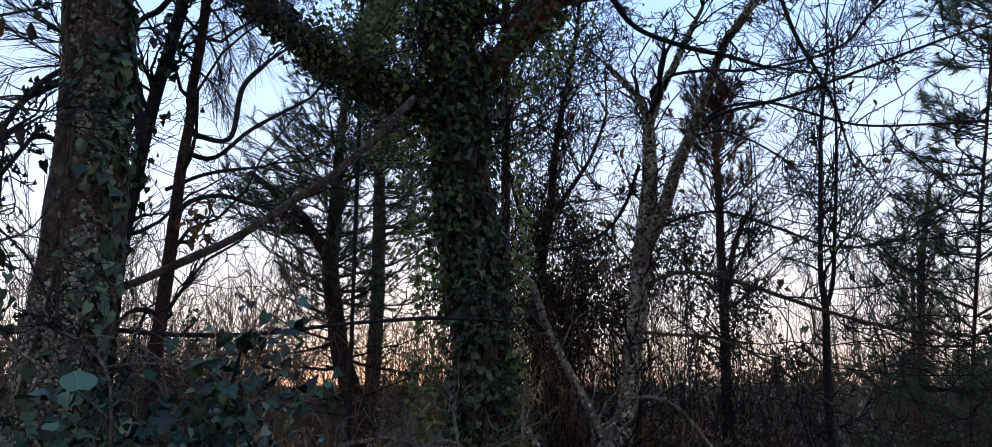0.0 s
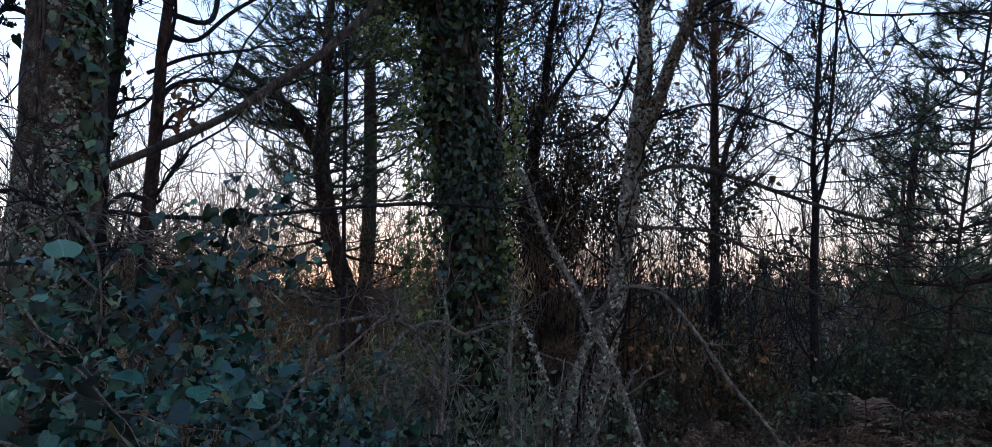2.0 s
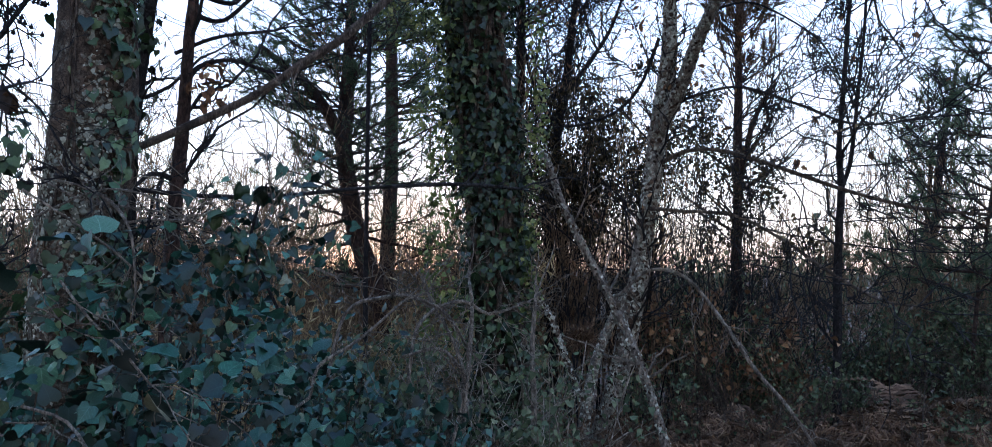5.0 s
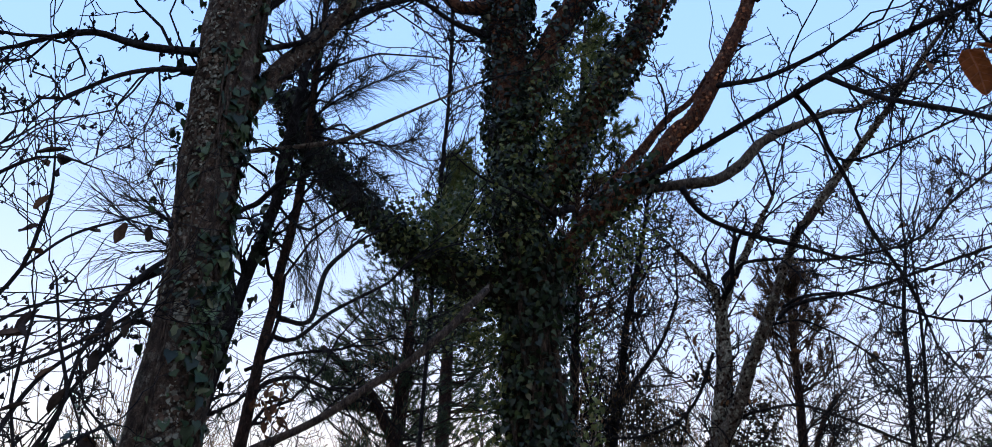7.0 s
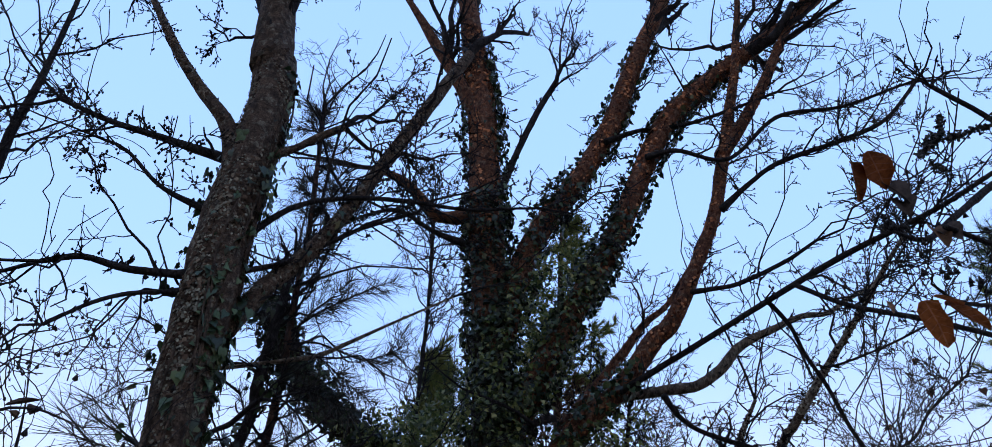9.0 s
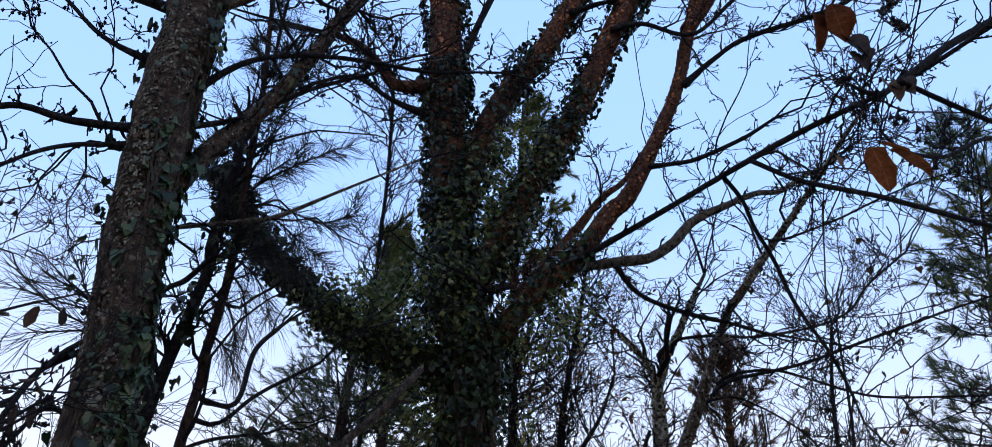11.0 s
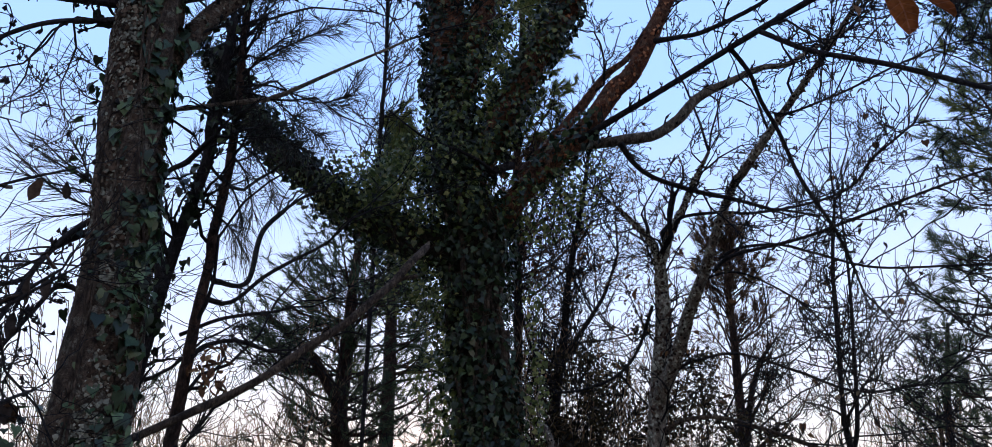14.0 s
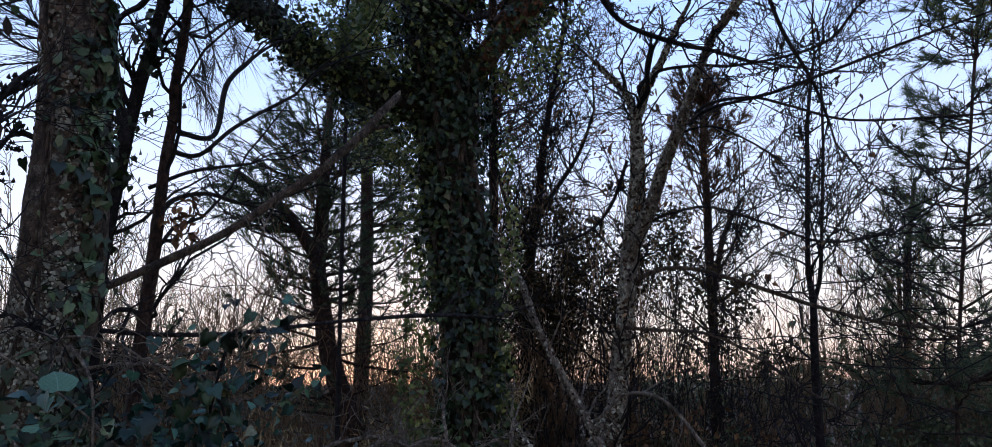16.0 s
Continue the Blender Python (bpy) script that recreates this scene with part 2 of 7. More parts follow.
NEEDLE_GOLD = leafy("fresh_pine_needle", [(0.0, (0.08, 0.11, 0.04)), (0.6, (0.18, 0.21, 0.07)), (1.0, (0.34, 0.32, 0.11))], 0.6, 0.15, 0.45)
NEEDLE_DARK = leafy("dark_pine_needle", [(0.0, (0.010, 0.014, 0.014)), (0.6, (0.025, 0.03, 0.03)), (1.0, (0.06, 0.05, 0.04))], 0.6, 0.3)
NEEDLE_BROWN = leafy("browned_pine_needle", [(0.0, (0.060, 0.036, 0.026)), (0.6, (0.150, 0.090, 0.060)), (1.0, (0.240, 0.160, 0.100))], 0.7, 0.15, 0.35)
SCRUB = leafy("scrub_leaf", [(0.0, (0.040, 0.056, 0.032)), (0.6, (0.092, 0.118, 0.062)), (1.0, (0.190, 0.205, 0.115))], 0.65, 0.2, 0.3)
DARK_LEAF = leafy("dark_shrub_leaf", [(0.0, (0.022, 0.018, 0.011)), (0.5, (0.055, 0.043, 0.022)), (0.85, (0.095, 0.070, 0.034)), (1.0, (0.15, 0.095, 0.050))], 0.65, 0.2, 0.25)
FERN = leafy("dead_bracken", [(0.0, (0.055, 0.034, 0.023)), (0.6, (0.135, 0.082, 0.054)), (1.0, (0.235, 0.165, 0.108))], 0.85, 0.1)
DRY_BLADE = leafy("dry_grass_blade", [(0.0, (0.16, 0.10, 0.05)), (0.5, (0.34, 0.24, 0.12)), (1.0, (0.50, 0.40, 0.22))], 0.8, 0.15, 0.45)
PALE_STEM = bark("pale_dead_stem", (0.15, 0.12, 0.10), (0.40, 0.34, 0.28), (0.60, 0.54, 0.46), (0.48, 0.47, 0.40), 40, 0.2, 0.3)
DRY_STEM = bark("golden_dry_stem", (0.16, 0.10, 0.055), (0.42, 0.29, 0.16), (0.60, 0.45, 0.27), (0.45, 0.40, 0.28), 40, 0.2, 0.2)

earth, n_, l_, b_ = shader("earth_and_leaf_mould")
f1 = noise_node(n_, l_, mapped(n_, l_, (1, 1, 1)), 1.1, 6)
f2 = noise_node(n_, l_, mapped(n_, l_, (1, 1, 1)), 34, 8, 0.7)
soil = ramp(n_, l_, f2, [(0.3, (0.042, 0.025, 0.018)), (0.55, (0.140, 0.081, 0.053)), (0.75, (0.266, 0.168, 0.112))])
mossy = ramp(n_, l_, f2, [(0.3, (0.014, 0.018, 0.010)), (0.7, (0.05, 0.055, 0.028))])
l_.new(blend(n_, l_, ramp(n_, l_, f1, [(0.45, (0, 0, 0)), (0.65, (0.8, 0.8, 0.8))]), soil, mossy), b_.inputs["Base Color"])
b_.inputs["Roughness"].default_value = 0.95
bump(n_, l_, b_, f2, 1.0, 0.03)


# ---- geometry helpers
rng = np.random.default_rng(7)


def ground_z(x, y):
    """The bank falls gently away behind the first trees."""
    s = np.clip((np.asarray(y, float) - 3.5) / 7.5, 0, 1)
    return -0.3 * s * s * (3 - 2 * s) + 0.05 * np.sin(np.asarray(x) * 1.3 + 0.7) * np.sin(np.asarray(y) * 0.9) * (np.abs(np.asarray(y)) < 60)


def unit(v):
    return v / np.maximum(np.linalg.norm(v, axis=-1, keepdims=True), 1e-9)


def resample(points, step=0.07):
    """A smooth curve through a few control points (x, y, z, radius)."""
    c = np.array(points, float)
    p = np.vstack([2 * c[0] - c[1], c, 2 * c[-1] - c[-2]])
    out = []
    for i in range(len(c) - 1):
        a, b, d, e = p[i:i + 4]
        m = max(2, int(np.linalg.norm(d[:3] - b[:3]) / step))
        t = np.linspace(0, 1, m, endpoint=False)[:, None]
        out.append(0.5 * (2 * b + (d - a) * t + (2 * a - 5 * b + 4 * d - e) * t ** 2 + (3 * b - a - 3 * d + e) * t ** 3))
    out = np.vstack(out + [c[-1:]])
    out[:, 3] = np.maximum(out[:, 3], 0.002)
    return out


def tube(curve, sides=10, rough=0.08, seed=0):
    """Vertices and faces of a gnarled, closed limb along a curve."""
    P, R = curve[:, :3], curve[:, 3]
    T = unit(np.gradient(P, axis=0))
    ref = np.array([0.0, 1.0, 0.0]) if abs(T[:, 1].mean()) < 0.8 else np.array([1.0, 0.0, 0.0])
    A = unit(np.cross(T, ref))
    B = np.cross(T, A)
    ang = np.linspace(0, 2 * np.pi, sides, endpoint=False)
    s = np.cumsum(np.r_[0, np.linalg.norm(np.diff(P, axis=0), axis=1)])[:, None]
    g = np.random.default_rng(seed)
    k = g.uniform(0, 6.28, 6)
    w = 1 + rough * (np.sin(3 * ang + k[0] + s * 1.7) * 0.5 + np.sin(2 * ang + k[1] - s * 2.9) * 0.5 + np.sin(s * 7 + k[2] + ang) * 0.45 + np.sin(s * 19 + 3 * ang + k[3]) * 0.3)
    w += rough * g.normal(0, 0.28, w.shape)
    V = P[:, None] + (A[:, None] * np.cos(ang)[:, None] + B[:, None] * np.sin(ang)[:, None]) * (R[:, None] * w)[..., None]
    n = len(P)
    V = V.reshape(-1, 3)
    i, j = np.meshgrid(np.arange(n - 1), np.arange(sides), indexing="ij")
    j2 = (j + 1) % sides
    F = np.stack([i * sides + j, i * sides + j2, (i + 1) * sides + j2, (i + 1) * sides + j], -1).reshape(-1, 4)
    V = np.vstack([V, P[0] - T[0] * R[0] * 0.3, P[-1] + T[-1] * R[-1] * 0.6])
    caps = [(k2, len(V) - 2, (k2 + 1) % sides) for k2 in range(sides)] + [((n - 1) * sides + k2, (n - 1) * sides + (k2 + 1) % sides, len(V) - 1) for k2 in range(sides)]
    return V, F, caps


def raw_mesh(name, V, quads=None, tris=None, smooth=True, uv=None):
    me = bpy.data.meshes.new(name)
    q = np.zeros((0, 4), int) if quads is None else np.asarray(quads, int).reshape(-1, 4)
    t = np.zeros((0, 3), int) if tris is None else np.asarray(tris, int).reshape(-1, 3)
    me.vertices.add(len(V))
    me.vertices.foreach_set("co", np.asarray(V, np.float32).ravel())
    me.loops.add(q.size + t.size)
    me.loops.foreach_set("vertex_index", np.concatenate([q.ravel(), t.ravel()]).astype(np.int32))
    me.polygons.add(len(q) + len(t))
    me.polygons.foreach_set("loop_start", np.concatenate([np.arange(len(q)) * 4, q.size + np.arange(len(t)) * 3]).astype(np.int32))
    me.polygons.foreach_set("use_smooth", np.full(len(q) + len(t), smooth))
    if uv is not None:
        lay = me.uv_layers.new(name="leaf")
        lay.data.foreach_set("uv", np.asarray(uv, np.float32)[np.concatenate([q.ravel(), t.ravel()])].ravel())
    me.update(calc_edges=True)
    me.validate()
    return me


def thing(name, at, label, category, group="", kind=""):
    ob = new(name)
    ob.empty_display_size = 0.2
    ob.location = at
    return tagged(ob, label, category, group, kind)


def part(name, me, material, parent, label="", kind=""):
    ob = new(name, me)
    if material and not me.materials:
        me.materials.append(material)
    if parent:
        ob.parent = parent
    return tagged(ob, label, kind=kind)


def origin(parent):
    o = np.zeros(3)
    while parent is not None:
        o += np.array(parent.location)
        parent = parent.parent
    return o


def limb(parent, name, material, points, label="", sides=None, rough=0.09, step=None):
    c = resample(points, step or max(0.04, float(np.mean([p[3] for p in points])) * 0.9))
    r = c[:, 3].max()
    V, F, caps = tube(c, sides or (18 if r > 0.12 else 12 if r > 0.05 else 8), rough, len(bpy.data.objects))
    part(name, raw_mesh(name, V - origin(parent), F, caps), material, parent, label)
    return c


def thin_tubes(sets, sides=3):
    """Many twigs at once: a list of (N, m, 3) lines with (N, m) radii."""
    VV, QQ, base = [], [], 0
    ang = np.linspace(0, 2 * np.pi, sides, endpoint=False)
    for L, R in sets:
        N, m = R.shape
        if not N:
            continue
        T = unit(np.gradient(L, axis=1))
        ref = np.where(np.abs(T[:, :1, 2:3]) > 0.8, np.array([1.0, 0, 0]), np.array([0, 0, 1.0]))
        A = unit(np.cross(T, np.broadcast_to(ref, T.shape)))
        B = np.cross(T, A)
        V = L[:, :, None] + (A[:, :, None] * np.cos(ang)[:, None] + B[:, :, None] * np.sin(ang)[:, None]) * R[:, :, None, None]
        VV.append(V.reshape(-1, 3))
        n, i, j = np.meshgrid(np.arange(N), np.arange(m - 1), np.arange(sides), indexing="ij")
        j2 = (j + 1) % sides
        o = base + n * m * sides
        QQ.append(np.stack([o + i * sides + j, o + i * sides + j2, o + (i + 1) * sides + j2, o + (i + 1) * sides + j], -1).reshape(-1, 4))
        base += N * m * sides
    return np.vstack(VV), np.vstack(QQ)


def spray(L, R, per, length, spread=(0.6, 1.1), up=0.25, start=0.15, thin=0.45, least=0.0015, m=5, wild=0.25, most=None):
    """Side twigs: per of them on each line of L, at an angle, bending up (or down) and thinning to the tip."""
    N = len(L)
    K = rng.poisson(per, N) if np.isscalar(per) else per
    idx = np.repeat(np.arange(N), K)
    if not len(idx):
        return np.zeros((0, m, 3)), np.zeros((0, m))
    M = L.shape[1]
    u = rng.uniform(start, 1.0, len(idx)) * (M - 1)
    k = np.minimum(u.astype(int), M - 2)
    f = (u - k)[:, None]
    p = L[idx, k] * (1 - f) + L[idx, k + 1] * f
    r = R[idx, k] * (1 - f[:, 0]) + R[idx, k + 1] * f[:, 0]
    t = unit(L[idx, k + 1] - L[idx, k])
    side = rng.normal(size=t.shape)
    side = unit(side - (side * t).sum(1, keepdims=True) * t)
    a = rng.uniform(*spread, len(idx))[:, None]
    d = unit(t * np.cos(a) + side * np.sin(a) + np.array([0, 0, up * 0.5]))
    ln = (length * rng.uniform(0.35, 1.15, len(idx)) * (1.1 - 0.55 * u / (M - 1)))[:, None, None]
    s = np.linspace(0, 1, m)[None, :, None]
    bend = (rng.normal(0, wild, d.shape) + np.array([0, 0, up]))[:, None]
    out = p[:, None] + ln * (d[:, None] * s + bend * s ** 2 * 0.6)
    jit = np.cumsum(rng.normal(0, 0.30 / m, out.shape), axis=1) * ln
    out = out + jit - jit[:, :1]
    r0 = np.maximum(r * thin, least * 1.3)
    if most:
        r0 = np.minimum(r0, most)
    rad = np.maximum(r0[:, None] * np.linspace(1, 0.35, m)[None], least)
    return out, rad


def as_line(c, m=24):
    k = np.linspace(0, len(c) - 1, m).round().astype(int)
    return c[None, k, :3], c[None, k, 3]


def twigs(parent, curves, material, levels, label="", least=0.0015, up=0.25, start=0.15, buds=0.0, name="twig_mass", single=0, tips=3):
    """Twigs of two or three orders on a set of limbs, one mesh. levels: (how many a metre or a twig, length). Returns the last order."""
    sets, L, R = [], None, None
    for k, (per, length) in enumerate(levels):
        if k == 0:
            got = []
            for c in curves:
                l1, r1 = as_line(c)
                metres = np.linalg.norm(np.diff(l1[0], axis=0), axis=1).sum()
                got.append(spray(l1, r1, per * metres, length, up=up, start=start, least=least, most=0.012, m=7, wild=0.4))
                # the limb runs on past its last point and divides
                end = unit(l1[0, -1] - l1[0, -3])
                for f in range(tips):
                    d = unit(end + rng.normal(0, 0.22 + 0.12 * f, 3) + np.array([0, 0, up * 0.4]))
                    q = np.linspace(0, 1, 7)[:, None]
                    ln = length * rng.uniform(0.6, 1.1)
                    wig = np.cumsum(rng.normal(0, 0.035, (7, 3)), axis=0)
                    line = l1[0, -1] + ln * (d * q + rng.normal(0, 0.25, 3) * q ** 2 * 0.5 + (wig - wig[0]))
                    got.append((line[None], np.maximum(r1[0, -1] * (0.85 - 0.2 * f) * np.linspace(1, 0.3, 7), least)[None]))
            L, R = np.vstack([g[0] for g in got]), np.vstack([g[1] for g in got])
        else:
            L, R = spray(L, R, per, length, spread=(0.5, 1.25), up=up * 0.8, start=0.12, least=least * (0.9, 0.8, 0.7)[min(k, 3) - 1], thin=0.6, m=(6, 5, 4)[min(k, 3) - 1] if len(levels) > 3 else (5, 4, 3)[k - 1], wild=0.35)
        sets.append((L, R))
    own = min(single, len(sets[0][0]))
    if own:
        big = np.argsort(-np.linalg.norm(sets[0][0][:, -1] - sets[0][0][:, 0], axis=1))
        o = origin(parent)
        for k in big[:own]:
            v, q = thin_tubes([(sets[0][0][k:k + 1] - o, sets[0][1][k:k + 1])], 5)
            part("twig", raw_mesh("twig", v, q), material, parent)
        keep = big[own:]
        drawn = [(sets[0][0][keep], sets[0][1][keep])] + sets[1:]
    else:
        drawn = sets
    V, Q = thin_tubes(drawn)
    tr = None
    if buds:
        pick = L[rng.random(len(L)) < buds]
        B = pick[:, rng.integers(1, L.shape[1]), :] if len(pick) else np.zeros((0, 3))
        B = np.vstack([B, pick[:, -1, :]]) if len(pick) else B
        h = rng.uniform(0.005, 0.011, (len(B), 1))
        o4 = np.array([[1, 0, -0.6], [-0.5, 0.87, -0.6], [-0.5, -0.87, -0.6], [0, 0, 1.6]])
        bv = (B[:, None] + o4[None] * h[:, None]).reshape(-1, 3)
        f4 = np.array([[0, 1, 3], [1, 2, 3], [2, 0, 3], [0, 2, 1]])
        tr = (len(V) + np.arange(len(B))[:, None, None] * 4 + f4[None]).reshape(-1, 3)
        V = np.vstack([V, bv])
    part(name, raw_mesh(name, V - origin(parent), Q, tr), material, parent, label, "stuff")
    return sets


def leaf_shape(kind):
    """Outline and folds of one leaf, stem at the origin, tip along y, face along z; length 1."""
    if kind == "ivy":
        half = [(0.0, 0.03), (0.20, -0.12), (0.43, -0.02), (0.41, 0.20), (0.42, 0.40), (0.22, 0.60), (0.0, 1.0)]
        mids = [(0.0, 0.02), (0.0, 0.40), (0.0, 1.0)]
        lift = 0.16
    elif kind == "broad":
        half = [(0.0, 0.0), (0.13, 0.10), (0.25, 0.30), (0.27, 0.55), (0.20, 0.76), (0.10, 0.92), (0.0, 1.0)]
        mids = [(0.0, 0.0), (0.0, 0.5), (0.0, 1.0)]
        lift = 0.25
    elif kind == "oval":
        half = [(0.0, 0.0), (0.11, 0.05), (0.19, 0.24), (0.205, 0.58), (0.185, 0.82), (0.10, 0.96), (0.0, 1.0)]
        mids = [(0.0, 0.0), (0.0, 0.5), (0.0, 1.0)]
        lift = 0.16
    elif kind == "heart":
        half = [(0.0, 0.04), (0.20, -0.10), (0.40, 0.0), (0.46, 0.24), (0.36, 0.50), (0.18, 0.76), (0.0, 1.0)]
        mids = [(0.0, 0.04), (0.0, 0.42), (0.0, 1.0)]
        lift = 0.3
    else:
        half = [(0.0, 0.0), (0.10, 0.12), (0.19, 0.32), (0.21, 0.55), (0.15, 0.78), (0.07, 0.92), (0.0, 1.0)]
        mids = [(0.0, 0.0), (0.0, 0.5), (0.0, 1.0)]
        lift = 0.30
    if kind == "scale":
        a = np.linspace(0, 2 * np.pi, 7, endpoint=False)
        r = np.array([0.46, 0.38, 0.52, 0.36, 0.5, 0.42, 0.34])
        V = np.vstack([[0, 0.5, 0.05], np.stack([r * np.sin(a), 0.5 + r * 1.1 * np.cos(a), -0.06 + 0 * a], 1)])
        return V, np.array([(0, 1 + (k + 1) % 7, 1 + k) for k in range(7)])
    if kind == "straw":
        V = np.array([(0, 0, 0), (0.045, 0.35, 0.02), (0, 1.0, -0.12), (-0.045, 0.35, 0.02)])
        return V, np.array([(0, 1, 3), (1, 2, 3)])
    if kind == "small":
        V = np.array([(0, 0, -0.03), (0, 1.0, -0.08), (0.42, 0.05, 0.06), (0.34, 0.48, 0.05), (-0.42, 0.05, 0.06), (-0.34, 0.48, 0.05)])
        return V, np.array([(0, 2, 3), (0, 3, 1), (0, 5, 4), (0, 1, 5)])
    V = [(x, y, 0.0) for x, y in mids]
    F = []
    for sgn in (1, -1):
        b = len(V)
        inner = half[1:-1]
        for x, y in inner:
            V.append((sgn * x, y, lift * x - 0.22 * (y - 0.4) ** 2 + (0.10 if kind == "blade" else 0) * y * sgn * x * 4))
        order = [(0, b, b + 1), (0, b + 1, b + 2), (0, b + 2, 1), (1, b + 2, b + 3), (1, b + 3, b + 4), (1, b + 4, 2)]
        F += [o if sgn > 0 else o[::-1] for o in order]
    V = np.array(V)
    V[:3, 2] = -0.22 * (V[:3, 1] - 0.4) ** 2
    return V, np.array(F)


def leaf_frames(normal, hang, jitter=0.5):
    """Axes of leaves that face along normal and hang along hang, both shaken."""
    nrm = unit(normal + rng.normal(0, jitter, normal.shape))
    y = hang + rng.normal(0, jitter, normal.shape)
    y = unit(y - (y * nrm).sum(1, keepdims=True) * nrm)
    x = np.cross(y, nrm)
    return np.stack([x, y, nrm], 2)


def leaf_mass(parent, name, material, pos, frames, size, kind="ivy", label="", single=0, single_label="", pick=None):
    """Leaves at pos: the first ones as pieces of their own under the mass, the rest as one mesh."""
    V0, F0 = leaf_shape(kind)
    order = np.arange(len(pos)) if pick is None else np.argsort(pick)
    pos, frames, size = pos[order], frames[order], size[order]
    n1 = min(single, len(pos))
    rest = slice(n1, len(pos))
    shake = 1 + rng.normal(0, 0.14, (len(pos), 1, 3))
    W = np.einsum("nij,nkj->nki", frames, V0[None] * shake * size[:, None, None]) + pos[:, None]
    o = origin(parent)
    V = (W[rest] - o).reshape(-1, 3)
    F = (np.arange(len(pos) - n1)[:, None, None] * len(V0) + F0[None]).reshape(-1, 3)
    UV = V0[:, :2] + np.array([0.5, 0.0])
    mass = part(name, raw_mesh(name, V, None, F, True, np.tile(UV, (len(pos) - n1, 1))), material, parent, label, "stuff")
    shapes = []
    if kind == "small":
        V0, F0 = leaf_shape("ivy")
        UV = V0[:, :2] + np.array([0.5, 0.0])
    for k in range(5 if n1 else 0):
        me = raw_mesh("leaf", V0 * (1 + rng.normal(0, 0.12, 3)) + rng.normal(0, 0.012, V0.shape), None, F0, True, UV)
        me.materials.append(material)
        shapes.append(me)
    for k in range(n1):
        ob = part("leaf", shapes[k % 5], None, mass)
        m4 = Matrix([[*(frames[k][r] * size[k]), pos[k][r] - o[r]] for r in range(3)] + [[0, 0, 0, 1]])
        ob.matrix_basis = m4
    return mass


def round_limb(c, n, u=(0.0, 1.0), face=None, off=(0.0, 0.06), power=1.0):
    """Points and outward directions on a limb's skin. face: (middle, half-width) in degrees, 0 towards -y, 90 towards +x."""
    k = rng.uniform(u[0], u[1], n) ** power * (len(c) - 1)
    i = np.minimum(k.astype(int), len(c) - 2)
    f = (k - i)[:, None]
    p = c[i] * (1 - f) + c[i + 1] * f
    T = unit(c[i + 1, :3] - c[i, :3])
    a = np.radians(rng.uniform(-180, 180, n) if face is None else face[0] + face[1] * np.clip(rng.normal(0, 0.5, n), -1.6, 1.6))
    d = np.stack([np.sin(a), -np.cos(a), np.zeros(n)], 1)
    steep = np.abs(T[:, 2:3]) < 0.5
    alt = np.stack([np.zeros(n), -np.cos(a), np.sin(a)], 1)
    d = np.where(steep, alt, d)
    d = unit(d - (d * T).sum(1, keepdims=True) * T)
    return p[:, :3] + d * (p[:, 3:4] + rng.uniform(*off, (n, 1))), d


DOWN = np.array([0.0, 0.0, -1.0])


def ivy(parent, spots, size, label, single=0, material=None, jitter=0.45, name="ivy", kind="small"):
    pos = np.vstack([s[0] for s in spots])
    out = np.vstack([s[1] for s in spots])
    q = pos * 5.5
    lump = np.sin(q[:, 0] + 1.7 * np.sin(q[:, 2] * 0.7)) + np.sin(q[:, 2] * 1.1 + 1.3 * np.sin(q[:, 1] + q[:, 0] * 0.6)) + 0.8 * np.sin(q[:, 2] * 2.3 - q[:, 0] * 1.9)
    keep = rng.random(len(pos)) < np.clip(0.8 + 0.25 * lump, 0.4, 1.0)
    pos, out = pos[keep] + out[keep] * np.clip(0.014 * lump[keep], -0.004, 0.035)[:, None], out[keep]
    sz = size[0] + (size[1] - size[0]) * rng.random(len(pos)) ** 1.3
    fr = leaf_frames(unit(out + np.array([0, 0, 0.25])), np.tile(DOWN, (len(pos), 1)), jitter)
    near = pos[:, 1] + 0.15 * np.abs(pos[:, 2] - 2.8) + rng.uniform(0, 0.35, len(pos))
    return leaf_mass(parent, name, material or IVY, pos, fr, sz, kind, label, single, pick=near)


def cloud(centre, radii, n):
    d = rng.normal(size=(n, 3))
    p = unit(d) * rng.uniform(0.25, 1.0, (n, 1)) ** 0.6
    return np.array(centre) + p * np.array(radii), unit(p + np.array([0, -0.4, 0.2]))


def needles(parent, name, material, at, along, per, length, width=0.003, spread=0.9, label="", droop=0.1):
    """Pine needles: tufts of thin blades round each twig end."""
    n = len(at)
    d = np.repeat(along, per, 0)
    base = np.repeat(at, per, 0) - d * rng.uniform(0, 0.10, (n * per, 1))
    w = unit(d + rng.normal(0, 0.45 * spread, d.shape) + np.array([0, 0, -droop]))
    ln = length * rng.uniform(0.6, 1.1, (n * per, 1))
    side = unit(np.cross(w, rng.normal(size=w.shape))) * width * 0.5
    tip = base + w * ln + np.array([0, 0, -droop]) * ln * 0.4
    V = np.stack([base - side, base + side, tip], 1).reshape(-1, 3) - origin(parent)
    T = np.arange(n * per * 3).reshape(-1, 3)
    return part(name, raw_mesh(name, V, None, T, False), material, parent, label, "stuff")


